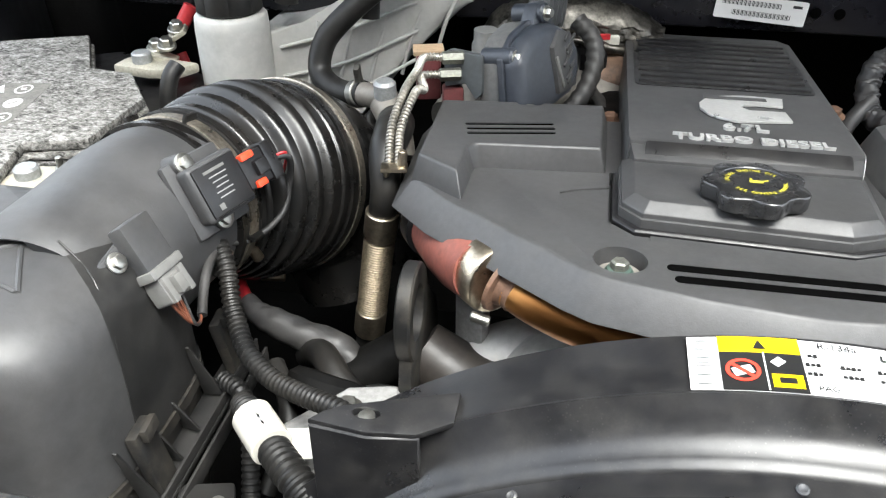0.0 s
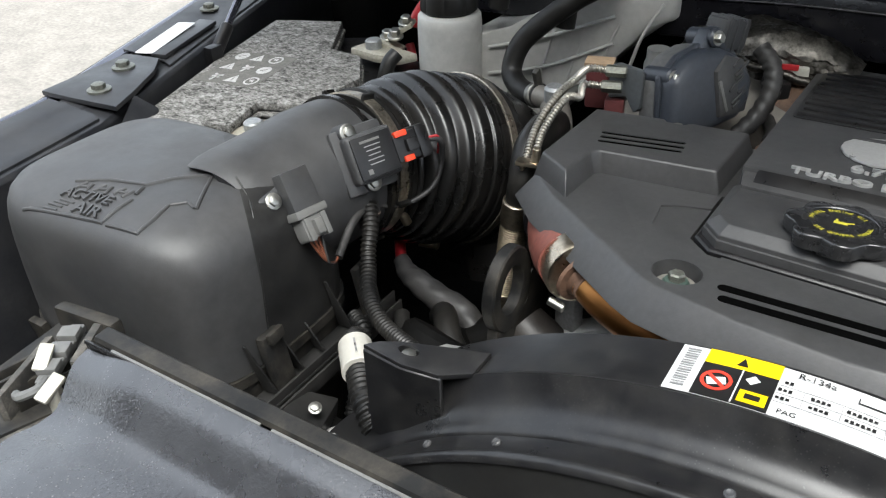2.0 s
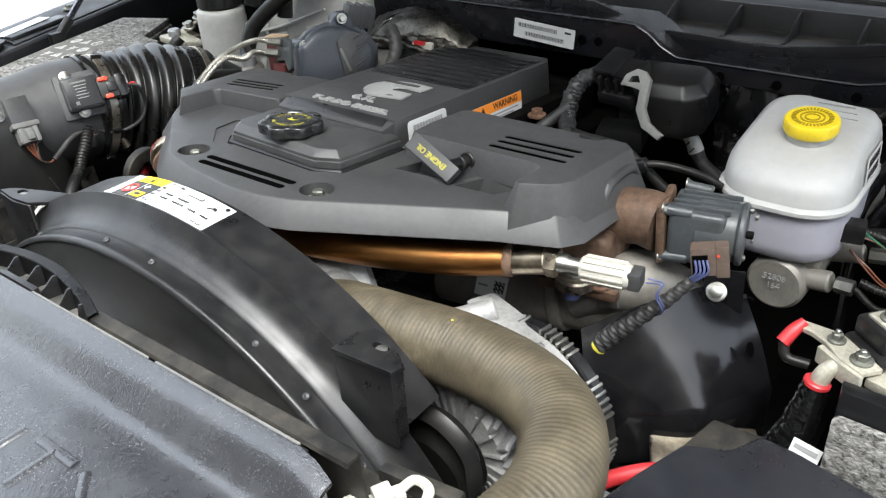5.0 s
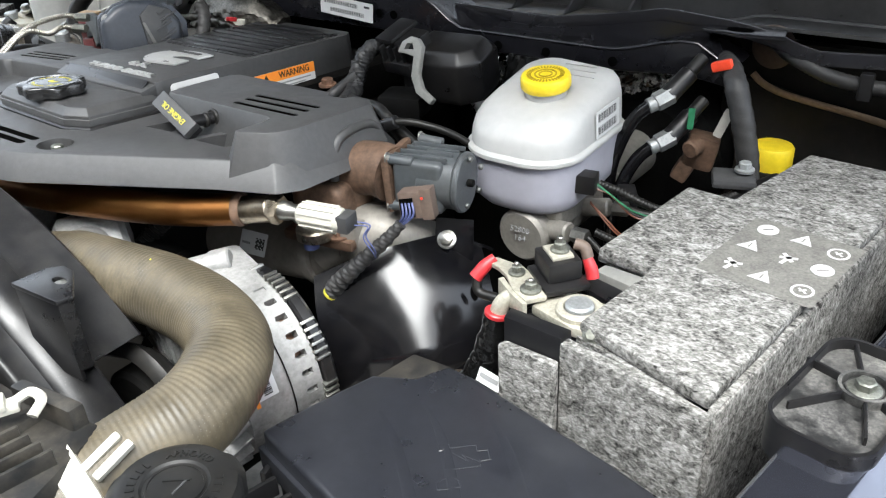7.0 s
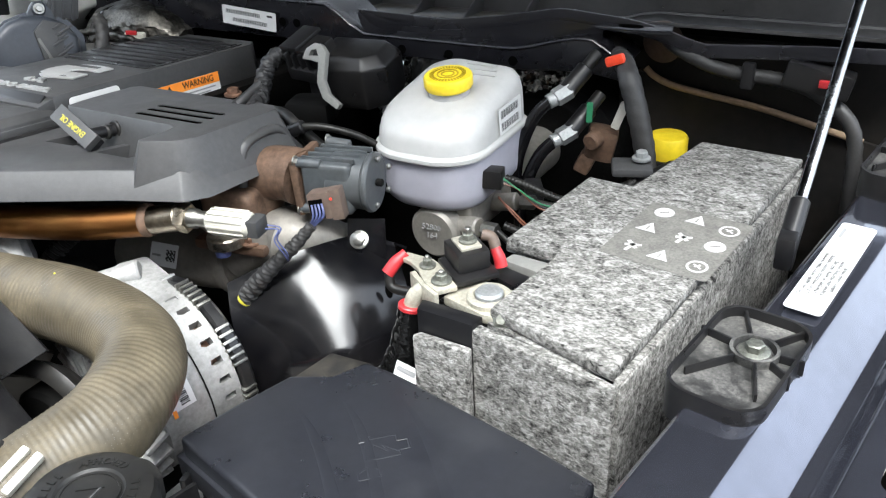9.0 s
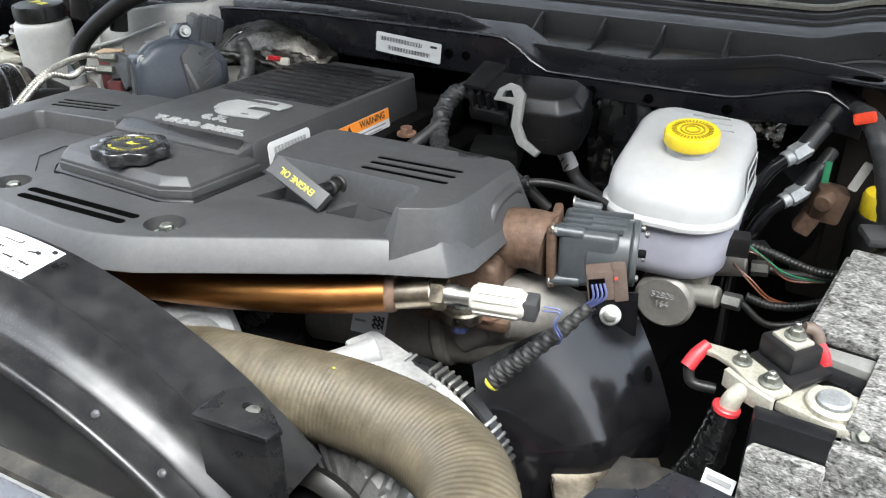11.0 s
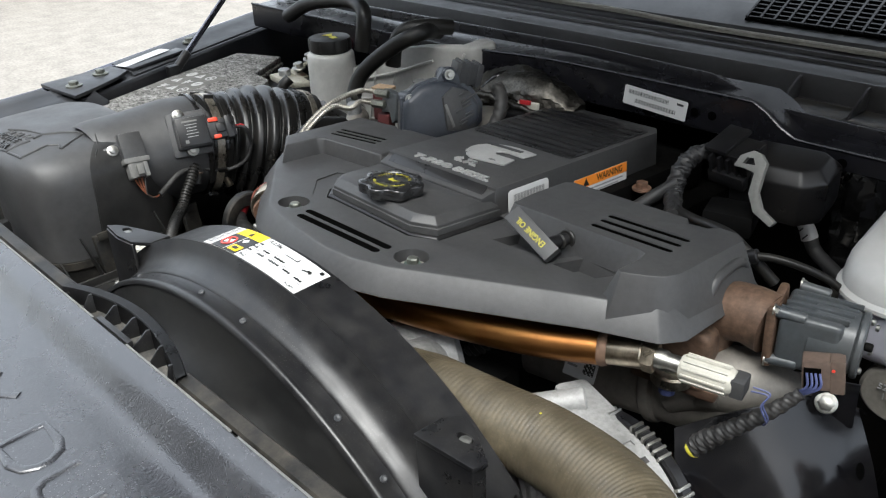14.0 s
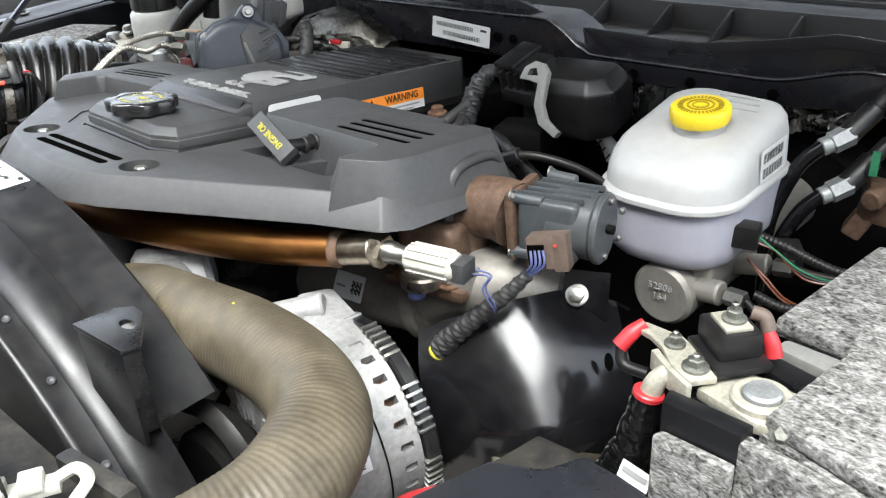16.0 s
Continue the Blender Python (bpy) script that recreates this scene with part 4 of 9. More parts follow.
rw = [(0.203, 0.168), (0.206, 0.133), (0.210, 0.131), (0.360, 0.129), (0.367, 0.126), (0.3705, 0.112), (0.3695, 0.079), (0.374, 0.076), (0.398, 0.090), (0.405, 0.097), (0.411, 0.112), (0.415, 0.222), (0.404, 0.233), (0.383, 0.233), (0.378, 0.2225), (0.357, 0.2195), (0.351, 0.231), (0.212, 0.229), (0.204, 0.222)]
right_wing = part("raised_wing", prism(rw, deck(-0.0255), deck(0.026), 0.0025, 3, flare=0.019), "cover", cover)


def slot_cut(x0, y0, x1, y1, h, w=0.0065, depth=0.007):
    a, b = Vector((x0, y0)), Vector((x1, y1))
    m = on_deck(*((a + b) / 2), h - depth, math.degrees(math.atan2(y1 - y0, x1 - x0)))
    return put(prism(rect((b - a).length, w, w * 0.49), 0.0, depth * 2), m)


RSL = [(0.293, 0.176, 0.382, 0.180), (0.294, 0.161, 0.382, 0.164), (0.294, 0.145, 0.383, 0.147)]
LSL = [(-0.131, 0.1735, -0.057, 0.1885), (-0.128, 0.163, -0.055, 0.178), (-0.126, 0.1525, -0.054, 0.168)]
FSL = [(0.029, -0.004, 0.162, -0.003), (0.033, -0.018, 0.160, -0.0165)]
carve(right_wing, *[slot_cut(*s, 0.026, 0.0085, 0.012) for s in RSL])
carve(left_wing, *[slot_cut(*s, 0.019, 0.0062, 0.012) for s in LSL])


# black sheet just below the surface, painted as the slot's inner shade
def slot_shade_sheet(x0, y0, x1, y1, h, w=0.006, depth=0.0062):
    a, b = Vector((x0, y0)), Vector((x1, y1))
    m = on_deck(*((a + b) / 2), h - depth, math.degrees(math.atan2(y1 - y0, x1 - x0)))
    part("slot_shade", put(prism(rect((b - a).length, w, w * 0.49), 0.0, 0.001), m), "hole", cover)


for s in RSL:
    slot_shade_sheet(*s, 0.026, 0.0083, 0.0018)
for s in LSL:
    slot_shade_sheet(*s, 0.019, 0.0060, 0.0016)
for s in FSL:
    slot_shade_sheet(*s, 0.0, 0.0083, 0.0018)


def pocket(pts, h, depth, flare=0.0):
    return prism(pts, deck(h - depth), deck(h + 0.02), 0.0, 2, flare)


carve(base, pocket([(-0.030, 0.105), (-0.045, 0.096), (-0.040, 0.062), (-0.006, 0.030), (0.02, 0.030), (0.02, 0.120)], 0.0, 0.0025),
      pocket([(0.292, 0.088), (0.305, 0.120), (0.350, 0.118), (0.335, 0.090)], 0.0, 0.014),
      pocket([(0.215, 0.088), (0.23, 0.135), (0.30, 0.128), (0.285, 0.094)], 0.0, 0.012),
      *[slot_cut(*s, 0.0, 0.0085, 0.012) for s in FSL],
      put(lathe([(0.0175, -0.0155), (0.0175, 0.03)], Matrix(), 32), on_deck(0.0, 0.0, 0.0)), put(lathe([(0.0175, -0.0155), (0.0175, 0.03)], Matrix(), 32), on_deck(0.190, 0.0, 0.0)))
carve(base, prism([(-0.0085, 0.140), (-0.0085, 0.056), (0.0095, 0.038), (0.150, 0.0305), (0.1815, 0.046), (0.1875, 0.140)], deck(-0.012), deck(0.03)))
# raised rim round the outlet on the right side
part("outlet_hood", tube([(0.420, 0.150, 1.150), (0.420, 0.154, 1.176), (0.420, 0.164, 1.190), (0.420, 0.190, 1.193), (0.420, 0.215, 1.188), (0.420, 0.226, 1.170), (0.420, 0.228, 1.140)], 0.0052, 10, 4), "cover", cover)
# black block in place of the shaded depth of the outlet
part("outlet_shade", block((0.012, 0.07, 0.05), pose(0.409, 0.19, 1.162), 0.003), "hole", cover)
for x, y, h in ((0.0, 0.0, -0.0150), (0.190, 0.0, -0.0150), (0.361, 0.232, 0.0), (-0.082, 0.243, 0.002)):
    bo = thing("cover_bolt", (x, y, deck(h)(x, y)), "zinc flanged bolt holding the engine cover", "bolt", "cover bolts")
    part("washer", put(lathe([(0.0150, 0), (0.0155, 0.002), (0.014, 0.0035), (0.007, 0.004)], Matrix(), 28), on_deck(x, y, h)), "mc", bo)
    part("spring_seat", put(lathe([(0.0085, 0.003), (0.0095, 0.005), (0.008, 0.007)], Matrix(), 20), on_deck(x, y, h)), "seat_green", bo)
    part("head", put(lathe([(0.0062, 0.005), (0.0062, 0.0115), (0.005, 0.0128)], Matrix(), 6), on_deck(x, y, h)), "boltgrey", bo)

valve_cover = thing("valve_cover", (0.088, 0.25, 1.14), "black ribbed plastic valve cover along the engine's middle", "valve cover")
low = [(-0.002, 0.140), (-0.002, 0.062), (0.013, 0.0445), (0.148, 0.037), (0.175, 0.050), (0.181, 0.140)]


def grow(o, d, cx=0.088, cy=0.10):
    return [(x + math.copysign(d, x - cx), y + (-d if y < cy else 0)) for x, y in o]


part("foot_flange", stack(grow(low, 0.004), [(0.0, deck(-0.014)), (0.0, deck(-0.001)), (0.0022, deck(0.0008))], 0.0006), "black", valve_cover)
part("front_body", stack(low, [(0.0, deck(-0.004)), (0.0, deck(0.0075)), (0.0015, deck(0.0080)), (0.0015, deck(0.0115)), (0.0024, deck(0.0124)), (0.0095, deck(0.0186)), (0.0108, deck(0.0190))], 0.0007), "cover", valve_cover)
top_outline = [(0.004, 0.1385), (0.175, 0.1385), (0.1765, 0.145), (0.1765, 0.46), (0.165, 0.478), (0.015, 0.478), (0.003, 0.46), (0.003, 0.145)]
part("upper_body", prism(top_outline, deck(-0.04), deck(0.0305), 0.0018, 2, flare=0.004), "cover", valve_cover)
part("sloped_front", prism([(0.008, 0.121), (0.171, 0.121), (0.1745, 0.1392), (0.0045, 0.1392)], deck(-0.01), lambda x, y: deck(0.0188 + 0.0116 * ease(y, 0.105, 0.155))(x, y), 0.001), "cover", valve_cover)
pm = on_deck(0.0905, 0.1315, 0.0250) @ pose(0, 0, 0, 38)
part("sloped_panel", plate(rect(0.150, 0.016, 0.003), pm, 0.0016, 0.0006), "black", valve_cover)
for i in range(9):
    y = 0.292 + 0.0185 * i
    part("rib", put(block((0.152 - 0.004 * (i % 2), 0.0100, 0.0045), Matrix(), 0.0014), on_deck(0.0895, y, 0.0310)), "black", valve_cover)
part("rib_bed", put(prism(rect(0.158, 0.175, 0.006), 0, 0.0012), on_deck(0.0895, 0.368, 0.0303)), "black", valve_cover)
words("lettering", "TURBO DIESEL", 0.0146, on_deck(0.0960, 0.1515, 0.0312), "silver", valve_cover, 0.0016, "raised silver lettering", wide=1.24, bold=0.0004)
words("lettering", "6.7L", 0.0178, on_deck(0.094, 0.1795, 0.0312), "silver", valve_cover, 0.0016, "raised silver lettering", wide=1.15, bold=0.0004)
badge_o = [(0.0625, 0.213), (0.063, 0.226), (0.068, 0.238), (0.078, 0.247), (0.090, 0.252), (0.101, 0.2535), (0.125, 0.251), (0.1225, 0.229), (0.104, 0.231), (0.095, 0.228), (0.092, 0.221), (0.097, 0.214),
           (0.122, 0.215), (0.124, 0.192), (0.100, 0.187), (0.086, 0.184), (0.075, 0.190), (0.067, 0.199)]
bd = put(prism([((x - 0.094) * 1.16 + 0.005, y - 0.211) for x, y in badge_o], 0, 0.0022, 0.0004), on_deck(0.094, 0.218, 0.0312))
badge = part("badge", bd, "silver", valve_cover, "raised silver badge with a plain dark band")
part("band", put(block((0.052, 0.0062, 0.0008), Matrix()), on_deck(0.094, 0.2485, 0.0338, 2)), "cover", badge)
# stickers on the side of the valve cover
wl = facing((0.1815, 0.187, 1.1955), (0.0, 1, -0.085), (-0.12, 0.08, 1))
ws = part("side_sticker", plate(rect(0.070, 0.028, 0.005), wl, 0.0006), "label_white", valve_cover, "white barcode sticker")
for i in range(30):
    part("barcode_bar", plate(rect(0.0007 + 0.0005 * ((i * 5) % 3), 0.010), wl @ pose(-0.026 + 0.0018 * i, 0.003, 0.0007), 0.0001), "grey_print", ws)
part("print", plate(rect(0.050, 0.0025), wl @ pose(0, -0.008, 0.0007), 0.0001), "grey_print", ws)
wl = facing((0.1835, 0.325, 1.164), (0.0, 1, -0.085), (-0.12, 0.08, 1))
ws = part("warning_sticker", plate(rect(0.112, 0.034, 0.001), wl, 0.0006), "label_white", valve_cover, "orange and white warning sticker")
part("orange_band", plate(rect(0.112, 0.013), wl @ pose(0, 0.0105, 0.0006), 0.0001), "label_orange", ws)
words("print", "WARNING", 0.0115, wl @ pose(0.018, 0.0105, 0.0009), "label_black", ws, 0.0001, bold=0.0002)
part("warning_triangle", plate([(-0.006, -0.005), (0.006, -0.005), (0, 0.005)], wl @ pose(-0.032, 0.0105, 0.0008), 0.0001), "label_black", ws)
for i in range(4):
    part("print", plate(rect(0.094 - 0.013 * (i % 3), 0.0018), wl @ pose(-0.004 * (i % 2), 0.000 - 0.0045 * i, 0.0007), 0.0001), "grey_print", ws)

oil_cap = thing("oil_filler_cap", (0.087, 0.068, 1.207), "black scalloped oil filler cap with yellow print", "oil cap")
tilt = on_deck(0.087, 0.0685, 0.0178)


def lobes(a, r, z):
    return r * (1 - (0.15 * ((1 + math.cos(7 * a)) / 2) ** 1.25 if r > 0.0270 else 0))


part("grip", lathe([(0.023, -0.002), (0.024, 0.003), (0.0350, 0.0035), (0.0358, 0.0050), (0.0362, 0.0135), (0.0357, 0.0145), (0.0345, 0.0152), (0.0262, 0.0154), (0.0250, 0.0154), (0.0245, 0.0147), (0.0, 0.0149)], tilt, 126, lobes), "cap_gloss", oil_cap)
for body, mid, step, flip in (("DIESEL ENGINE OIL", 112, -8.6, 0), ("SEE OWNERS MANUAL", 292, 8.6, 180)):
    for k, ch in enumerate(body):
        if ch != " ":
            a = mid + (k - (len(body) - 1) / 2) * step
            words("print", ch, 0.0044, tilt @ pose(0.0190 * math.cos(radians(a)), 0.0190 * math.sin(radians(a)), 0.0151, 0, 0, a - 90 + flip), "yellow_print", oil_cap, 0.0001)
part("oil_can_symbol", put(join(block((0.009, 0.0035, 0.0003), pose(0, 0, 0.0151)), block((0.005, 0.0012, 0.0003), pose(0.006, 0.002, 0.0151, 0, 0, 30)), block((0.0015, 0.004, 0.0003), pose(-0.003, 0.003, 0.0151))), tilt), "yellow_print", oil_cap)

dip = thing("oil_dipstick", (0.272, 0.105, 1.19), "black oil dipstick handle with yellow lettering", "dipstick")
hm = facing((0.2595, 0.0955, 1.2105), (0.068, -0.015, -0.020), (0.15, 0.75, 0.62))
part("handle", put(prism([(-0.034, -0.0085), (0.034, -0.0095), (0.0345, 0.0085), (-0.0335, 0.0100)], -0.0045, 0.003, 0.0008), hm), "cover", dip)
part("handle_back", put(prism([(0.004, -0.0075), (0.033, -0.0085), (0.0335, 0.0075), (0.006, 0.008)], -0.011, -0.004, 0.001), hm), "matte", dip)
words("lettering", "ENGINE OIL", 0.0088, hm @ pose(0.000, 0.0, 0.0034, 0, 0, 180), "yellow_print", dip, 0.0002, "yellow lettering", wide=0.92, bold=0.00005)
part("stem", rod((0.276, 0.098, 1.204), (0.283, 0.150, 1.196), 0.0062, 20, 0.001), "black", dip)
for q, r in ((0.118, 0.0085), (0.128, 0.0115), (0.136, 0.0125), (0.143, 0.0118)):
    part("stem_ring", rod((0.2790 + 0.13 * (q - 0.118), q - 0.004, 1.2010 - 0.15 * (q - 0.118)), (0.2795 + 0.13 * (q - 0.118), q, 1.2004 - 0.15 * (q - 0.118)), r * 0.92, 24, 0.0012), "rubber", dip)

# ---- fan shroud ----
CX, RS, CZ = 0.111, 0.405, 0.815
shroud = thing("fan_shroud", (CX, -0.12, 0.75), "black plastic fan shroud arching over the engine fan", "fan shroud")


def arch(profile, a0, a1, n, cx=CX, cz=CZ):
    """Carries a (y, radius) profile round an arc about the fan's axis; angles from straight up."""
    bm = bmesh.new()
    rows = []
    for i in range(n + 1):
        a = radians(a0 + (a1 - a0) * i / n)
        rows.append([bm.verts.new((cx + r * math.sin(a), y, cz + r * math.cos(a))) for y, r in profile])
    for p, q in zip(rows, rows[1:]):
        for i in range(len(profile) - 1):
            bm.faces.new((p[i], q[i], q[i + 1], p[i + 1]))
    bmesh.ops.recalc_face_normals(bm, faces=bm.faces[:])
    bmesh.ops.solidify(bm, geom=bm.faces[:], thickness=0.003)
    return bm


part("arch", arch([(-0.1312, 0.4046), (-0.1335, 0.4056), (-0.1385, 0.3960), (-0.1430, 0.3890), (-0.1480, 0.3845), (-0.1535, 0.3820),
                   (-0.159, 0.3805), (-0.1605, 0.3780), (-0.1740, 0.3780), (-0.1755, 0.3795), (-0.1785, 0.3800), (-0.1810, 0.3790), (-0.1825, 0.3750)], -64, 64, 96), "shroud", shroud, sharp=50)
part("arch_top", arch([(-0.082, 0.398), (-0.086, 0.4032), (-0.128, 0.4032), (-0.1320, 0.4046)], -43, 45.5, 80), "shroud", shroud, sharp=50)
part("front_band", arch([(-0.180, 0.3755), (-0.184, 0.3660), (-0.192, 0.3480), (-0.206, 0.3330), (-0.240, 0.3220)], -56, 56, 56), "shroud_dirty", shroud, "dirt-streaked inner band")
part("band_seam", arch([(-0.2, 0.3405), (-0.2, 0.3430), (-0.2015, 0.3432)], -20, -19.2, 2), "shroud", shroud, "moulding seam across the band")
for deg in (-34, -25, -3.9, 6.4, 26.2, 35.3, 46):
    a = radians(deg)
    p = Vector((CX + 0.3782 * math.sin(a), -0.1675, CZ + 0.3782 * math.cos(a)))
    part("stud", lathe([(0.0032, 0), (0.0032, 0.0012), (0.0022, 0.0020), (0.0012, 0.0014)], aim(p, p + Vector((math.sin(a), -0.2, math.cos(a)))), 16), "sensor", shroud)


def tab(pts, hole, z):
    t_ = part("tab", prism(pts, lambda x, y: z - 0.0045, z, 0.0012), "shroud", shroud)
    carve(t_, put(lathe([(0.0055, -0.02), (0.0055, 0.02)], Matrix(), 20), pose(*hole, z) @ Matrix.Diagonal((1.5, 0.8, 1, 1))))
    part("clip", lathe([(0.0045, 0), (0.005, 0.004), (0.002, 0.0045)], pose(*hole, z - 0.006), 14), "steel", shroud)


tab([(-0.165, -0.146), (-0.158, -0.138), (-0.148, -0.132), (-0.107, -0.117), (-0.085, -0.110), (-0.085, -0.134), (-0.104, -0.147), (-0.131, -0.150)], (-0.134, -0.136), 1.171)
part("tab_web", prism([(-0.165, -0.1475), (-0.131, -0.1510), (-0.102, -0.1475), (-0.102, -0.1435), (-0.131, -0.1470), (-0.163, -0.1435)], 1.09, 1.1680, 0.001, 1), "shroud", shroud)
tab([(0.347, -0.150), (0.350, -0.122), (0.360, -0.111), (0.374, -0.112), (0.409, -0.135), (0.405, -0.147)], (0.379, -0.127), 1.168)
part("tab_web", prism([(0.349, -0.149), (0.404, -0.146), (0.403, -0.142), (0.349, -0.145)], 1.09, 1.1655, 0.001), "shroud", shroud)
part("tab_side", prism([(0.404, -0.146), (0.407, -0.135), (0.404, -0.134), (0.401, -0.144)], 1.10, 1.1655, 0.001), "shroud", shroud)


def wrap(bm_or_me, h=0.0):
    """Lays flat work (x across, y to the rear) on the crown of the arch."""
    for v in (bm_or_me.verts if hasattr(bm_or_me, "verts") else bm_or_me.vertices):
        a, r = v.co.x / 0.404, 0.4042 + h + v.co.z
        v.co = Vector((CX - 0.004 + r * math.sin(a), v.co.y - 0.1105, CZ + r * math.cos(a)))
    return bm_or_me


def flat(w, d, x=0.0, y=0.0, n=12, t=0.0005, turn=0.0):
    bm = bmesh.new()
    bmesh.ops.create_grid(bm, x_segments=n, y_segments=1, size=0.5)
    put(bm, pose(x, y, 0, 0, 0, turn) @ Matrix.Diagonal((w, d, 1, 1)))
    bmesh.ops.recalc_face_normals(bm, faces=bm.faces[:])
    bmesh.ops.solidify(bm, geom=bm.faces[:], thickness=t)
    return bm


ac = part("refrigerant_label", wrap(flat(0.147, 0.041, 0, 0, 24), 0.0006), "label_white", shroud, "white, yellow and black refrigerant label")


def on_label(name, bm, mat, h=0.0012):
    return part(name, wrap(bm, h), mat, ac)


on_label("yellow_band", flat(0.040, 0.0125, -0.038, 0.0142), "label_yellow")
on_label("black_band", flat(0.040, 0.0285, -0.038, -0.0063), "label_black")
on_label("red_ring", put(lathe([(0.0085, 0), (0.0085, 0.0003), (0.0065, 0.0003), (0.0065, 0)], Matrix(), 28, None, False), pose(-0.0475, -0.0065, 0)), "label_red", 0.0016)
on_label("red_bar", flat(0.0145, 0.0022, -0.0475, -0.0065, 4, 0.0003, -42), "label_red", 0.0017)
on_label("pictogram", flat(0.010, 0.006, -0.0475, -0.0065, 4, 0.0002, 20), "label_white", 0.0015)
on_label("yellow_box", flat(0.0145, 0.0095, -0.027, -0.0130, 4), "label_yellow", 0.0015)
on_label("pictogram", flat(0.008, 0.004, -0.027, -0.0130, 4, 0.0002), "label_black", 0.0019)
on_label("divider", flat(0.0008, 0.0285, -0.0365, -0.0063, 2, 0.0002), "label_white", 0.0016)
on_label("pictogram", flat(0.006, 0.005, -0.030, 0.001, 4, 0.0002, 45), "label_white", 0.0016)
on_label("warning_triangle", prism([(-0.041, 0.0105), (-0.035, 0.0105), (-0.038, 0.0175)], 0, 0.0003), "label_black", 0.0016)
for i in range(16):
    on_label("barcode_bar", flat(0.0075, 0.0006 + 0.0005 * (i % 3 == 0), -0.066, -0.0165 + 0.0022 * i, 3, 0.0002), "grey_print", 0.0017)


def label_words(body, size, x, y):
    ob = words("print", body, size, pose(x, y, 0), "label_black", ac, 0.0001)
    wrap(ob.data, 0.0021)


label_words("R-134a", 0.0068, 0.000, 0.0150)
label_words("PAG", 0.0052, -0.009, -0.0172)
label_words("SAE J639", 0.0036, 0.062, -0.0172)
for i, row in enumerate((((-0.011, 0.006),), ((-0.011, 0.010), (0.006, 0.011), (0.026, 0.016)), ((-0.011, 0.010), (0.006, 0.011), (0.026, 0.016), (0.046, 0.012), (0.062, 0.011)))):
    for x, w in row:
        for k in range(int(w / 0.0026)):
            on_label("print_bar", flat(0.0018, 0.0018 + 0.0008 * ((k + i) % 2), x - w / 2 + 0.0026 * k, 0.0075 - 0.0068 * i, 2, 0.0002), "label_black", 0.0016)
for y, x0, x1 in ((0.0040, -0.017, 0.036), (-0.0028, -0.017, 0.070), (-0.0098, -0.017, 0.070)):
    on_label("rule", flat(x1 - x0, 0.0003, (x0 + x1) / 2, y, 12, 0.0002), "grey_print", 0.0017)
for x in (-0.004, 0.015, 0.036):
    on_label("rule", flat(0.0003, 0.0120, x, -0.0032, 2, 0.0002), "grey_print", 0.0017)
on_label("pictogram", flat(0.010, 0.0014, 0.056, 0.0075, 3, 0.0002, 25), "label_black", 0.0017)
on_label("pictogram", flat(0.005, 0.0030, 0.059, 0.0080, 3, 0.0002, -20), "label_black", 0.0019)
on_label("lozenge", flat(0.018, 0.0044, 0.030, 0.0120, 5, 0.0002), "label_black", 0.0017)
on_label("lozenge_face", flat(0.0168, 0.0034, 0.030, 0.0120, 5, 0.0002), "label_white", 0.0021)
on_label("dot", put(lathe([(0.0022, 0), (0.0022, 0.0003)], Matrix(), 14), pose(0.068, 0.0155, 0)), "label_black", 0.0017)

# fan behind the shroud
fan = thing("engine_fan", (CX, -0.06, 0.82), "black engine fan behind the shroud", "fan")
part("hub", rod((CX, -0.02, 0.82), (CX, -0.10, 0.82), 0.07, 24, 0.006), "dark", fan)
for k in range(9):
    m = pose(CX, -0.07, 0.82, 0, 40 * k, 0)
    part("blade", put(block((0.07, 0.004, 0.26), pose(0, 0, 0.20, 0, 0, 35), 0.001), m), "black", fan)

# ---- upper radiator hose, neck and cap ----
hose = thing("radiator_hose", (0.4, -0.05, 1.09), "thick dusty brown-grey rubber radiator hose bending forward", "hose")
part("hose_body", tube([(0.205, -0.043, 1.086), (0.245, -0.047, 1.099), (0.27, -0.050, 1.107), (0.34, -0.054, 1.118), (0.40, -0.050, 1.120), (0.462, -0.056, 1.119), (0.510, -0.080, 1.117), (0.535, -0.135, 1.112),
                        (0.527, -0.195, 1.105), (0.512, -0.25, 1.095), (0.49, -0.30, 1.08)], 0.0335, 40, 90, wave=lambda a, s: 1 + 0.0050 * math.sin(s * 900 + 4 * a) + 0.006 * math.sin(s * 9 + a)), "hose", hose)
part("paint_dot", lathe([(0.0011, 0), (0.0008, 0.0006)], aim((0.392, -0.054, 1.1535), (0.392, -0.06, 1.3)), 10), "yellow_print", hose)
hc = Vector((0.519, -0.222, 1.101))
hd = Vector((-0.26, -0.95, -0.17)).normalized()
part("hose_clamp", lathe([(0.0345, -0.009), (0.0365, -0.008), (0.0365, 0.008), (0.0345, 0.009)], aim(hc, hc + hd), 40), "white_plug", hose, "pale spring hose clamp")
for s in (-0.004, 0.009):
    part("clamp_ear", put(block((0.006, 0.030, 0.008), Matrix(), 0.002), facing(hc + Vector((0.022 + s, 0.012, 0.033)), (1, 0.1, -0.5), (0.1, 1, 0.3))), "white_plug", hose)
part("neck", tube([(0.20, 0.0, 1.075), (0.21, -0.030, 1.083), (0.216, -0.042, 1.088)], 0.031, 24), "alu", hose, "cast aluminium outlet neck")

rcap = thing("radiator_filler", (0.597, -0.203, 1.08), "black fluted pressure cap with embossed print on a white neck", "filler")


def flutes(a, r, z):
    return r * (1 + (0.05 * (1 if math.cos(5 * a) > 0.2 else -0.4) if 0.004 < z < 0.026 and r > 0.03 else 0))


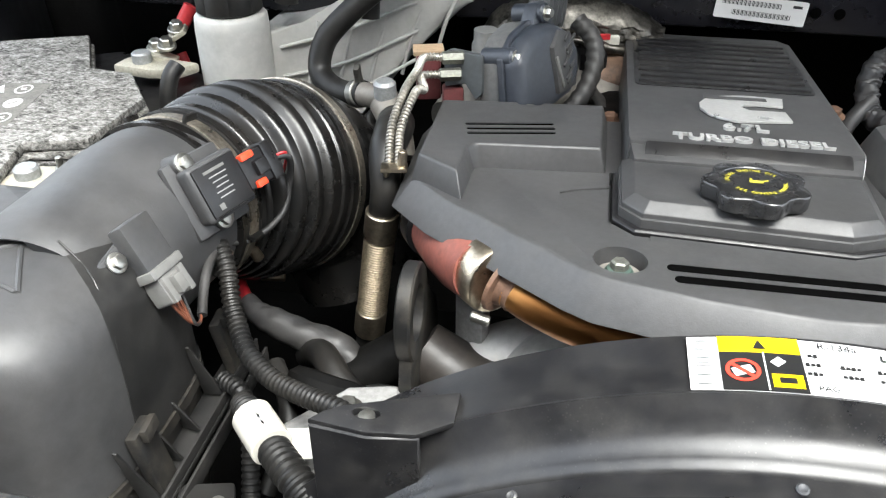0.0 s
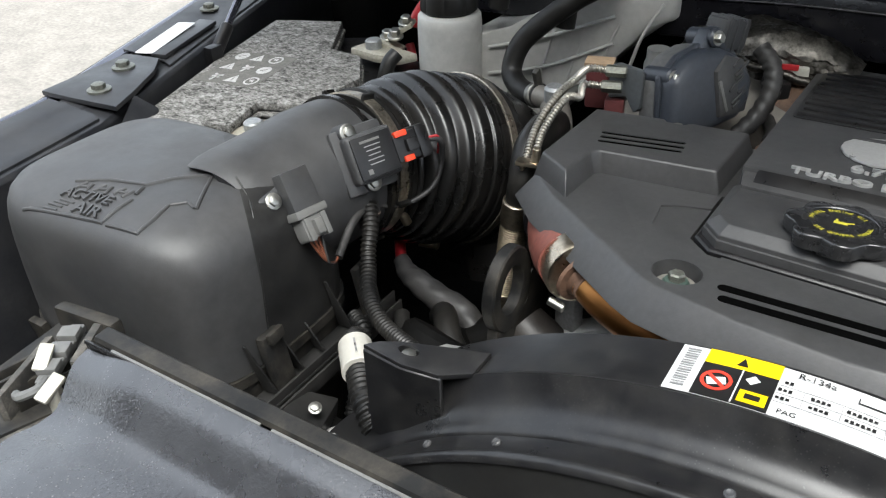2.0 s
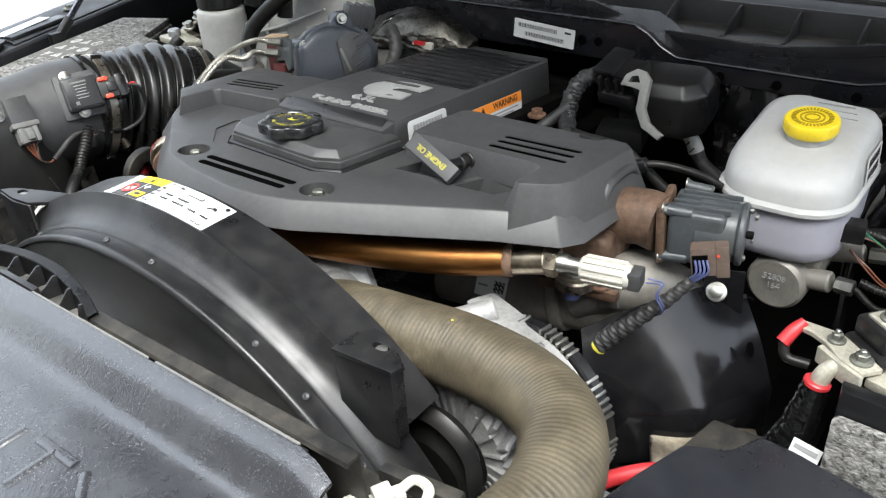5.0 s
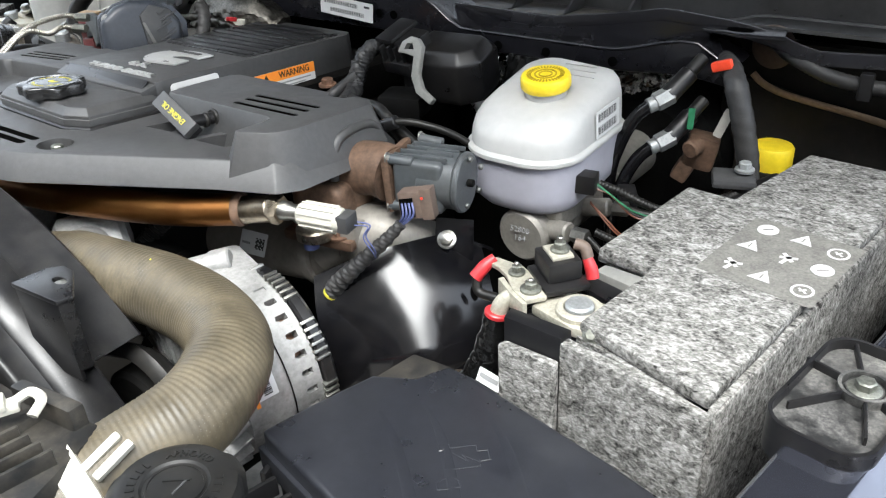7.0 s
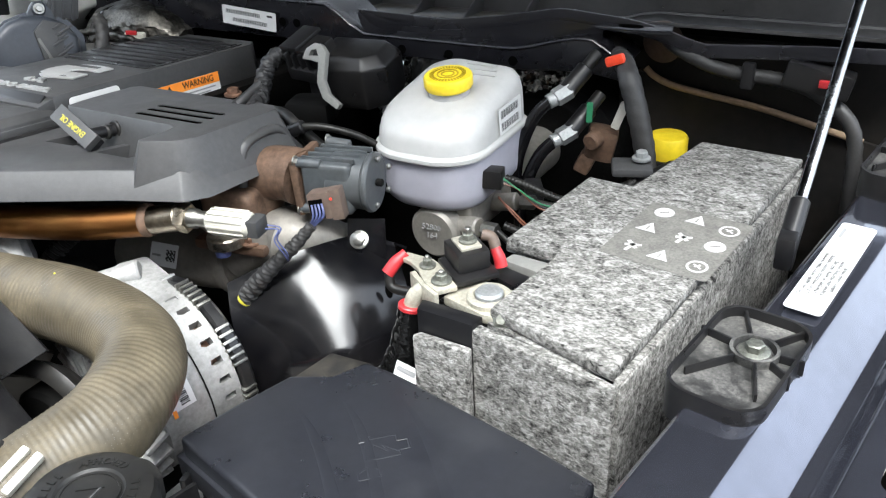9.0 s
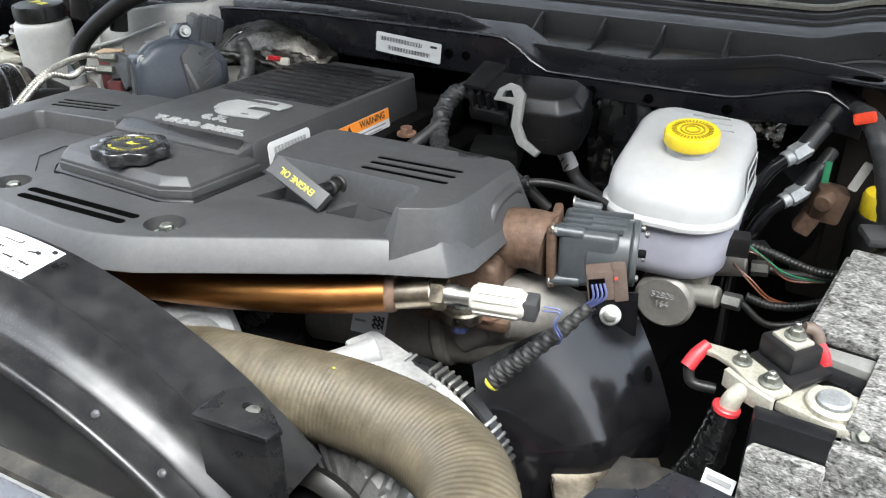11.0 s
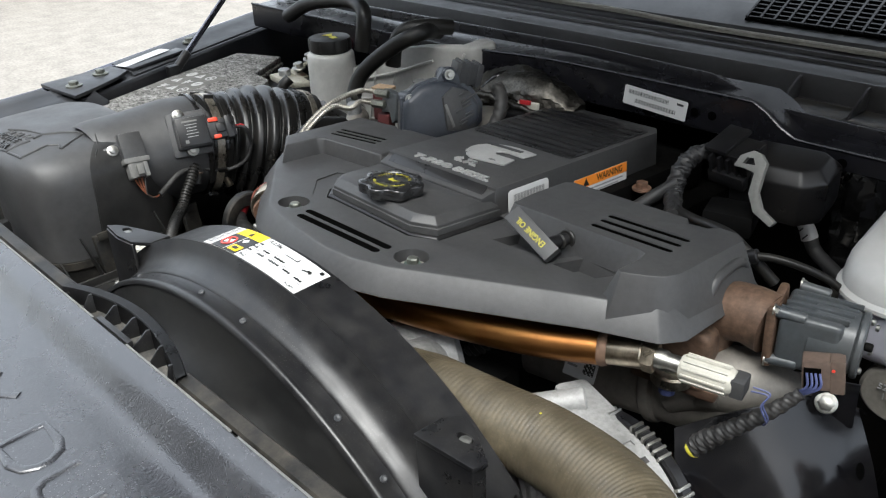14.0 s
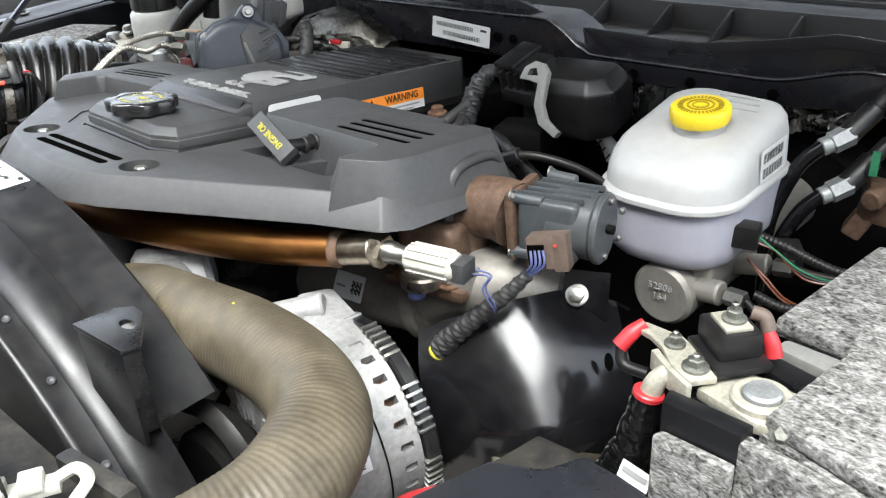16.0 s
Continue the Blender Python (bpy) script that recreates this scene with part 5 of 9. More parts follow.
cap_m = pose(0.597, -0.203, 1.104, -3, 2, 0) @ Matrix.Diagonal((1.06, 1.06, 1, 1))
part("cap", lathe([(0.036, 0), (0.038, 0.006), (0.038, 0.022), (0.035, 0.027), (0.030, 0.0285), (0.020, 0.0285), (0.0185, 0.027), (0.0, 0.027)], cap_m, 100, flutes), "rubber", rcap)
part("neck", lathe([(0.036, -0.03), (0.037, -0.005), (0.034, 0.002)], cap_m @ pose(0.012, 0, -0.004), 32), "degas", rcap)
for k, ch in enumerate("APPROVED"):
    a = 118 - 8.2 * (k - 3.5)
    words("embossed_lettering", ch, 0.0072, cap_m @ pose(0.0250 * math.cos(radians(a)), 0.0250 * math.sin(radians(a)), 0.0288, 0, 0, a - 90), "rubber", rcap, 0.0007, bold=0.0002)
for k in range(30):
    if not 4 < k < 15:
        part("embossed_bar", put(block((0.0024, 0.0048, 0.0012), pose(0, 0.0250, 0.0288)), cap_m @ pose(0, 0, 0, 0, 0, 12 * k - 90)), "rubber", rcap)
part("embossed_bar", put(block((0.016, 0.0012, 0.001), pose(0, 0.004, 0.0275)), cap_m @ pose(0, 0, 0, 0, 0, 40)), "rubber", rcap)
part("embossed_ring", lathe([(0.0158, 0.0265), (0.0160, 0.0278), (0.0172, 0.0278), (0.0174, 0.0265)], cap_m, 48, None, False), "rubber", rcap)
part("embossed_bar", put(block((0.012, 0.0012, 0.001), pose(0, -0.003, 0.0275)), cap_m @ pose(0, 0, 0, 0, 0, 100)), "cover", rcap)

# headlamp corners beside the front panel
for side, base_x in ((1, 0.490), (-1, -0.375)):
    lamp = thing("headlamp_bracket", (base_x, -0.23, 1.0), "black headlamp bracket with a pale plastic latch", "bracket", "headlamp brackets")
    part("bracket", prism([(base_x - 0.045, -0.205), (base_x + 0.03, -0.195), (base_x + 0.05, -0.26), (base_x + 0.02, -0.34), (base_x - 0.03, -0.33)], 1.04, 1.138, 0.006), "dusty", lamp)
    part("ridge", prism([(base_x - 0.04, -0.205), (base_x + 0.02, -0.198), (base_x + 0.02, -0.21), (base_x - 0.04, -0.216)], 1.10, 1.155, 0.003), "dusty", lamp)
    for k in range(4):
        part("rib", block((0.003, 0.06, 0.014), pose(base_x - 0.01 + 0.013 * k, -0.262, 1.143, 0, 0, -12), 0.001), "dusty", lamp)
    lm = pose(base_x - 0.024 * side, -0.252, 1.160, 0, 0, 62 if side > 0 else -58) @ Matrix.Diagonal((0.9, 0.8, 0.8, 1))
    tone = "white_plug" if side > 0 else "greyplug"
    lt = part("latch", put(block((0.070, 0.014, 0.008), Matrix(), 0.002), lm), tone, lamp, "pale plastic latch")
    for k in (-0.02, 0.0, 0.02):
        part("latch_block", put(block((0.014, 0.018, 0.008), pose(k, 0, 0.006), 0.002), lm), tone, lt)
    part("latch_hook", put(tube([(0.03, 0, 0.002), (0.044, 0.002, 0.006), (0.050, -0.010, 0.004), (0.042, -0.020, -0.002)], 0.004, 8), lm), tone, lt)

# ---- alternator, belt and brackets ----
alt = thing("alternator", (0.42, 0.02, 0.93), "cast aluminium alternator with slotted housing and black end cap", "alternator")
a0, a1 = Vector((0.395, -0.045, 1.005)), Vector((0.423, 0.055, 1.010))
am = aim(a0, a1) @ Matrix.Diagonal((0.955, 0.955, 0.955, 1))
alt_body = part("housing", lathe([(0.030, -0.010), (0.066, -0.004), (0.070, 0.010), (0.084, 0.018), (0.084, 0.052), (0.0855, 0.054), (0.0855, 0.062), (0.083, 0.066), (0.083, 0.098), (0.070, 0.104)], am, 72), "alu", alt)
carve(alt_body, *[put(prism([(-0.0065, -0.0034), (0.0045, -0.0034), (0.0060, 0.0008), (0.0018, 0.0036), (-0.0065, 0.0032)], -0.02, 0.02), am @ pose(0, 0, 0, 0, 0, 13.85 * k) @ pose(0.080, 0, 0.0850, 0, 90, 0)) for k in range(26)])
part("winding", lathe([(0.066, 0.0), (0.068, 0.03), (0.068, 0.095), (0.06, 0.1)], am, 40), "rust", alt, "copper-brown windings")
part("end_cap", lathe([(0.085, 0.100), (0.0872, 0.102), (0.0872, 0.111), (0.080, 0.116), (0.03, 0.118)], am, 56), "black", alt, "black plastic end cap")
for k in range(72):
    if k % 9 < 6:
        part("fin", put(block((0.016, 0.0030, 0.015), pose(0.0815, 0, 0.1045), 0.0006), am @ pose(0, 0, 0, 0, 0, 5 * k)), "steel", alt)
for k in range(22):
    part("front_fin", put(block((0.034, 0.0035, 0.012), pose(0.056, 0, -0.004), 0.001), am @ pose(0, 0, 0, 0, 0, 360 / 22 * k)), "alu", alt)
part("pulley", lathe([(0.012, -0.036), (0.030, -0.036), (0.031, -0.030), (0.028, -0.028), (0.031, -0.024), (0.028, -0.021), (0.031, -0.018), (0.030, -0.012)], am, 36), "steel", alt)
for k in range(26):
    part("louvre", put(block((0.020, 0.0052, 0.026), pose(0.0775, 0, 0.004, 24), 0.0018), am @ pose(0, 0, 0, 0, 0, 360 / 26 * k)), "alu", alt)
part("split_line", lathe([(0.0862, 0.064), (0.0866, 0.0645), (0.0862, 0.0655)], am, 60, None, False), "dark", alt)
part("ear", prism([(0.330, 0.045), (0.37, 0.020), (0.41, 0.0), (0.44, 0.012), (0.43, 0.05), (0.38, 0.065), (0.345, 0.075)], 1.068, lambda x, y: 1.092 - 0.1 * (x - 0.36), 0.006), "alu", alt)
part("boss", rod((0.325, 0.010, 1.083), (0.366, 0.048, 1.093), 0.0125, 20, 0.002), "alu", alt)
part("lower_ear", prism([(0.30, -0.03), (0.36, -0.05), (0.36, 0.0), (0.31, 0.02)], 0.93, 0.955, 0.004), "alu", alt)
# label on the drum
lb = bmesh.new()
vs = [[lb.verts.new(am @ Vector((0.0846 * math.cos(a), 0.0846 * math.sin(a), z))) for z in (0.026, 0.052)] for a in [radians(v) for v in range(132, 169, 4)]]
for p, q in zip(vs, vs[1:]):
    lb.faces.new((p[0], q[0], q[1], p[1]))
bmesh.ops.recalc_face_normals(lb, faces=lb.faces[:])
bmesh.ops.solidify(lb, geom=lb.faces[:], thickness=-0.0004)
alab = part("label", lb, "label_white", alt, "white barcode label with orange print")
for i in range(26):
    a = radians(134 + 1.25 * i)
    m = am @ Matrix.Translation((0.0852 * math.cos(a), 0.0852 * math.sin(a), 0.042)) @ pose(0, 0, 0, 0, 0, math.degrees(a)) 
    part("barcode_bar", put(block((0.0002, 0.0008 + 0.0005 * (i % 3), 0.009)), m), "label_black", alab)
for i in range(5):
    a = radians(137 + 8 * i)
    part("orange_bar", put(block((0.0002, 0.008, 0.004)), am @ Matrix.Translation((0.0852 * math.cos(a), 0.0852 * math.sin(a), 0.029)) @ pose(0, 0, 0, 0, 0, math.degrees(a))), "label_orange", alab)

belt = thing("drive_belt", (0.38, -0.09, 0.9), "black ribbed drive belt over an idler pulley", "belt")
part("belt", tube([(0.30, -0.082, 1.045), (0.35, -0.082, 1.060), (0.39, -0.082, 1.068), (0.42, -0.082, 1.050), (0.425, -0.082, 1.015), (0.41, -0.082, 0.96)], 0.014, 12, 8, wave=lambda a, s: 1.0 if abs(math.sin(a)) > 0.7 else 0.55), "rubber", belt)
part("idler", rod((0.385, -0.10, 1.010), (0.385, -0.062, 1.010), 0.045, 32, 0.004), "dark", belt)

aipe = thing("intake_pipe", (0.35, 0.17, 0.98), "dull aluminium intake pipe with a barcode tag", "pipe")
part("pipe", tube([(0.16, 0.150, 1.030), (0.24, 0.158, 1.036), (0.30, 0.163, 1.040), (0.36, 0.168, 1.045), (0.42, 0.178, 1.052), (0.47, 0.195, 1.052), (0.50, 0.215, 1.050)], [0.037, 0.037, 0.037, 0.037, 0.039, 0.039, 0.039], 36), "pipe_alu", aipe)
part("bead", lathe([(0.038, 0), (0.0415, 0.003), (0.0425, 0.008), (0.0415, 0.013), (0.038, 0.016)], aim((0.365, 0.1685, 1.046), (0.43, 0.178, 1.058)), 40), "pipe_alu", aipe)
tm = facing((0.304, 0.1285, 1.0545), (1, 0.08, 0.02), (-0.10, 0.50, 0.9))
tg = part("tag", plate(rect(0.038, 0.026, 0.001), tm, 0.0006), "label_white", aipe, "white barcode tag")
for i in range(8):
    for j in range(8):
        if (i * 7 + j * 5 + i * j) % 3 != 0:
            part("code_cell", plate(rect(0.00155, 0.00155), tm @ pose(0.004 + 0.0016 * i, -0.0055 + 0.0016 * j, 0.0007), 0.0001), "label_black", tg)
part("print", plate(rect(0.012, 0.0025), tm @ pose(-0.010, -0.001, 0.0007), 0.0001), "grey_print", tg)
part("top_casting", tube([(0.39, 0.150, 1.060), (0.42, 0.165, 1.078), (0.455, 0.182, 1.082), (0.490, 0.205, 1.068)], [0.026, 0.034, 0.034, 0.026], 28, 8), "pipe_alu", aipe)
part("casting_lug", prism([(0.418, 0.140), (0.432, 0.132), (0.450, 0.140), (0.452, 0.166), (0.424, 0.168)], 1.07, 1.110, 0.004), "pipe_alu", aipe)

bracket = thing("black_bracket", (0.53, 0.14, 0.9), "glossy black bent steel bracket with a zinc bolt", "bracket")
bb = bmesh.new()
gv = []
for i in range(17):
    # top edge, shoulder and foot of the plate at this place across it
    top = spline([(0.436, 0.088, 1.074), (0.470, 0.122, 1.090), (0.498, 0.156, 1.096), (0.520, 0.196, 1.092), (0.548, 0.222, 1.076)], 8)
    knee = spline([(0.452, 0.070, 1.040), (0.488, 0.102, 1.052), (0.524, 0.127, 1.056), (0.553, 0.164, 1.056), (0.576, 0.198, 1.044)], 8)
    foot = spline([(0.468, 0.066, 0.985), (0.516, 0.080, 1.000), (0.557, 0.102, 1.011), (0.582, 0.140, 1.012), (0.598, 0.176, 1.012)], 8)
    low_ = spline([(0.474, 0.070, 0.93), (0.520, 0.084, 0.95), (0.558, 0.106, 0.96), (0.582, 0.146, 0.96), (0.596, 0.180, 0.96)], 8)
    k = 2 * i
    gv.append([bb.verts.new(p) for p in [top[k] + Vector((0.004, 0.018, -0.012)), top[k] + Vector((0, 0.004, -0.001))] + spline([top[k], knee[k], foot[k]], 6) + [low_[k]]])
for a, b in zip(gv, gv[1:]):
    for i in range(len(a) - 1):
        bb.faces.new((a[i], a[i + 1], b[i + 1], b[i]))
bmesh.ops.recalc_face_normals(bb, faces=bb.faces[:])
bmesh.ops.solidify(bb, geom=bb.faces[:], thickness=0.003)
part("plate", bb, "bracket", bracket, sharp=45)
part("tab", put(prism([(-0.020, -0.018), (0.020, -0.022), (0.022, 0.02), (-0.016, 0.024)], -0.0015, 0.0015, 0.0005), facing((0.531, 0.196, 1.090), (0.75, 0.5, 0.0), (-0.12, 0.25, 0.96))), "bracket", bracket)
part("bolt", bolt_head((0.528, 0.190, 1.092), (0.25, -0.65, 0.62), 0.0074, 0.008, 1.35), "steel", bracket)
part("hole", lathe([(0.006, 0), (0.0065, 0.001), (0.004, 0.001)], aim((0.5735, 0.168, 1.055), (0.9, -0.1, 1.25)) @ Matrix.Diagonal((0.6, 1.2, 1, 1)), 18), "hole", bracket)
part("side_strut", block((0.012, 0.004, 0.16), pose(0.462, 0.066, 0.985, 14, -24, 20), 0.001), "bracket", bracket)
part("foot", block((0.10, 0.05, 0.012), pose(0.565, 0.098, 0.978, 8, 0, 28), 0.003), "steel_warm", bracket, "bright steel band under the plate")

# ---- hot side: crossover pipe, clamp, sensor, exhaust valve ----
xpipe = thing("crossover_pipe", (0.15, 0.0, 1.11), "gold heat-tinted steel crossover pipe with a band clamp", "exhaust pipe")
part("pipe", tube([(-0.074, 0.014, 1.156), (-0.052, 0.003, 1.153), (-0.02, -0.006, 1.146), (0.03, -0.013, 1.139), (0.10, -0.012, 1.135), (0.20, 0.006, 1.136), (0.30, 0.040, 1.136), (0.366, 0.070, 1.139)],
                  [0.0125, 0.0150, 0.0152, 0.016, 0.0168, 0.0168, 0.0168, 0.0162], 28), "gold", xpipe)
part("weld", lathe([(0.0155, 0), (0.0168, 0.003), (0.0168, 0.006), (0.0155, 0.010)], aim((0.362, 0.068, 1.1388), (0.385, 0.077, 1.141)), 28), "egr", xpipe)
part("bung", rod((0.368, 0.0695, 1.139), (0.406, 0.0775, 1.147), 0.0135, 28, 0.002), "steel_warm", xpipe)
cl0, cl1 = Vector((-0.096, 0.037, 1.157)), Vector((-0.076, 0.017, 1.157))
part("band_clamp", lathe([(0.023, 0), (0.0262, 0.001), (0.0275, 0.003), (0.0275, 0.019), (0.0262, 0.022), (0.023, 0.023)], aim(cl0, cl1), 40), "steel_warm", xpipe, "stainless band clamp")
part("clamp_bolt", rod((-0.098, 0.004, 1.136), (-0.084, 0.004, 1.132), 0.004, 12, 0.001), "steel", xpipe)
part("collar", lathe([(0.0225, -0.002), (0.0215, 0.001), (0.0160, 0.002), (0.0140, 0.007), (0.0150, 0.012), (0.0125, 0.016)], aim(cl1, cl1 + Vector((0.02, -0.012, -0.004))), 28), "rust", xpipe)
part("red_elbow", tube([(-0.092, 0.024, 1.160), (-0.106, 0.046, 1.154), (-0.120, 0.068, 1.150), (-0.136, 0.092, 1.146), (-0.150, 0.12, 1.14)], [0.0235, 0.0262, 0.0265, 0.0235, 0.022], 28), "redpipe", xpipe, "red-brown oxidised elbow")
part("elbow_collar", rod((-0.140, 0.094, 1.1455), (-0.152, 0.116, 1.142), 0.0245, 28, 0.003), "black", xpipe, "black collar")

o2 = thing("exhaust_sensor", (0.43, 0.085, 1.13), "steel exhaust sensor with an off-white plug", "sensor")
s0, s1 = Vector((0.404, 0.0770, 1.1470)), Vector((0.500, 0.0930, 1.1480))
ax = (s1 - s0).normalized()
part("hex", lathe([(0.0135, 0), (0.0150, 0.002), (0.0150, 0.010), (0.0135, 0.012)], aim(s0, s1), 6), "steel_warm", o2)
part("body", lathe([(0.0095, 0.010), (0.0095, 0.020), (0.0080, 0.022), (0.0080, 0.036)], aim(s0, s1), 24), "steel", o2)
pm_ = aim(s0 + ax * 0.034, s1)
plug = part("plug", lathe([(0.0105, 0), (0.0120, 0.003), (0.0120, 0.042), (0.0105, 0.046)], pm_, 24), "white_plug", o2, "off-white ribbed plug")
for k in range(12):
    part("plug_rib", put(block((0.003, 0.0022, 0.038), pose(0.0120, 0, 0.022), 0.0006), pm_ @ pose(0, 0, 0, 0, 0, 30 * k)), "white_plug", plug)
part("socket", put(block((0.020, 0.017, 0.012), pose(0, 0, 0.050), 0.002), pm_), "sensor", o2, "dark grey socket")
for k in (-0.0018, 0.0018):
    part("wire", tube([s0 + ax * 0.094 + Vector((0, k, k * 0.6)), s0 + ax * 0.104 + Vector((0.004, k, 0.0)), Vector((0.508, 0.090 + k, 1.138)), Vector((0.5125, 0.095 + k, 1.122)), Vector((0.508, 0.102, 1.110))], 0.0008, 6), "blue_wire", o2, "blue wire")

egr = thing("exhaust_valve", (0.47, 0.18, 1.08), "rust-brown exhaust valve with a grey motor housing", "exhaust valve")
part("elbow", tube([(0.40, 0.170, 1.09), (0.405, 0.180, 1.120), (0.420, 0.186, 1.146), (0.445, 0.187, 1.154), (0.468, 0.186, 1.153)], [0.034, 0.031, 0.029, 0.028, 0.029], 28), "egr", egr)
part("throat", block((0.05, 0.06, 0.045), pose(0.40, 0.165, 1.105, 0, 0, 8), 0.012, 3), "egr", egr)
part("throat_foot", block((0.085, 0.05, 0.012), pose(0.405, 0.150, 1.088, 0, 0, 8), 0.004), "egr", egr)
for at in ((0.385, 0.130, 1.094), (0.43, 0.137, 1.094)):
    part("foot_bolt", bolt_head(at, (0, 0, 1), 0.007, 0.008, 1.6), "rust", egr)
part("flange", put(block((0.009, 0.058, 0.060), Matrix(), 0.004), pose(0.469, 0.194, 1.150, 0, -3, 12)), "egr", egr)
part("saddle", block((0.062, 0.052, 0.050), pose(0.402, 0.158, 1.122, 0, 0, 8), 0.010, 3), "egr", egr)
part("web", prism([(0.372, 0.130), (0.430, 0.138), (0.444, 0.176), (0.380, 0.176)], 1.085, 1.112, 0.004), "egr", egr)
part("round_boss", lathe([(0.020, 0), (0.020, 0.010), (0.018, 0.012), (0.0, 0.012)], pose(0.408, 0.126, 1.094), 28), "clampdark", egr, "round stamped washer")
part("boss_bolt", bolt_head((0.408, 0.126, 1.106), (0, 0, 1), 0.0075, 0.009, 1.3), "boltgrey", egr)
part("blue_seal", lathe([(0.008, 0), (0.008, 0.010)], pose(0.410, 0.116, 1.086), 20), "blue_wire", egr, "blue seal")
part("spring_clip", tube([(0.372, 0.118, 1.112), (0.380, 0.108, 1.124), (0.392, 0.106, 1.126), (0.398, 0.114, 1.114)], 0.0035, 10), "steel_warm", egr)
part("motor_body", put(block((0.052, 0.054, 0.054), Matrix(), 0.006, 3), pose(0.500, 0.201, 1.151, 0, 0, 12)), "motor", egr)
part("motor", rod((0.497, 0.200, 1.152), (0.537, 0.2085, 1.151), 0.0285, 36, 0.003), "motor", egr)
part("end_disc", rod((0.536, 0.2083, 1.151), (0.542, 0.2096, 1.151), 0.0305, 36, 0.0015), "motor", egr)
for k in range(4):
    part("rib", block((0.056, 0.003, 0.005), pose(0.504, 0.185 + 0.011 * k, 1.1790, 0, 0, 12), 0.001), "motor", egr)
for k in range(6):
    a = radians(60 * k + 20)
    part("rivet", lathe([(0.0032, 0), (0.0032, 0.002), (0.002, 0.003)], pose(0, 0, 0) @ Matrix.Translation((0.5425, 0.2096 + 0.024 * math.cos(a), 1.151 + 0.024 * math.sin(a))) @ pose(0, 0, 0, 0, 90, 0), 12), "steel", egr)
part("end_pin", rod((0.542, 0.2098, 1.151), (0.549, 0.2110, 1.151), 0.004, 14, 0.001), "dark", egr)
for dy, dz in ((-0.028, 0.026), (-0.030, -0.026), (0.028, 0.028)):
    part("bolt", bolt_head((0.4735, 0.199 + dy, 1.152 + dz), (1, 0.2, 0), 0.0042, 0.005, 1.4), "steel", egr)
    part("boss", rod((0.474, 0.199 + dy * 0.95, 1.152 + dz * 0.95), (0.500, 0.204 + dy * 0.9, 1.152 + dz * 0.9), 0.0055, 14, 0.001), "motor", egr)

eplug = thing("harness_plug", (0.535, 0.135, 1.12), "brown harness plug with blue wires and taped loom", "connector")
em = facing((0.533, 0.140, 1.158), (0.9, 0.35, 0.15), (-0.15, 0.1, 1))
em = em @ Matrix.Diagonal((0.82, 0.82, 0.82, 1))
part("shell", put(block((0.038, 0.032, 0.026), Matrix(), 0.003), em), "brown_plug", eplug)
part("lock", put(block((0.014, 0.036, 0.020), pose(0.014, 0, 0.004), 0.002), em), "brown_plug", eplug)
part("cavity", put(block((0.016, 0.022, 0.004), pose(-0.009, -0.002, 0.0125)), em), "hole", eplug)
part("pink_dot", put(lathe([(0.0018, 0), (0.0015, 0.0006)], pose(0.010, 0.008, 0.0145), 12), em), "label_red", eplug)
for k in range(4):
    part("wire", tube([em @ Vector((-0.014 + 0.004 * k, 0.004, 0.014)), em @ Vector((-0.014 + 0.004 * k, -0.010, 0.018)), (0.520 + 0.0015 * k, 0.123, 1.138), (0.515, 0.115, 1.127)], 0.0011, 6), "blue_wire", eplug, "blue wire")
part("taped_loom", tube([(0.526, 0.122, 1.142), (0.512, 0.113, 1.124), (0.495, 0.104, 1.106), (0.478, 0.098, 1.088), (0.462, 0.094, 1.070), (0.450, 0.092, 1.052), (0.444, 0.094, 1.03)], [0.005, 0.0062, 0.0070, 0.0080, 0.0090, 0.0090, 0.008], 18, 22, wave=lambda a, s: 1 + 0.09 * math.sin(s * 90 + 2 * a) + 0.06 * math.sin(s * 210 - 3 * a)), "tape", eplug)
part("yellow_ring", lathe([(0.0092, 0), (0.0098, 0.001), (0.0098, 0.003), (0.0092, 0.004)], aim((0.4555, 0.0930, 1.060), (0.450, 0.092, 1.052)), 24), "yellow_print", eplug)

# ---- air filter box ----
airbox = thing("air_filter_box", (-0.45, -0.03, 0.85), "large satin black air filter housing with embossed lettering", "air filter box")


def dome(outline, levels):
    """Stacks a plan outline at heights; each level is (height, shrink, dx, dy)."""
    bm = bmesh.new()
    cx = sum(p[0] for p in outline) / len(outline)
    cy = sum(p[1] for p in outline) / len(outline)
    rings = []
    for z, k, dx, dy in levels:
        rings.append([bm.verts.new((cx + (x - cx) * k + dx, cy + (y - cy) * k + dy, z)) for x, y in outline])
    n = len(outline)
    for a, b in zip(rings, rings[1:]):
        for i in range(n):
            bm.faces.new((a[i], a[(i + 1) % n], b[(i + 1) % n], b[i]))
    bm.faces.new(rings[0][::-1])
    bm.faces.new(rings[-1])
    return bm


def soft_outline(cx, cy, w, d, power=3.2, n=40):
    out = []
    for i in range(n):
        a = 2 * math.pi * i / n
        c, s = math.cos(a), math.sin(a)
        out.append((cx + w / 2 * math.copysign(abs(c) ** (2 / power), c), cy + d / 2 * math.copysign(abs(s) ** (2 / power), s)))
    return out


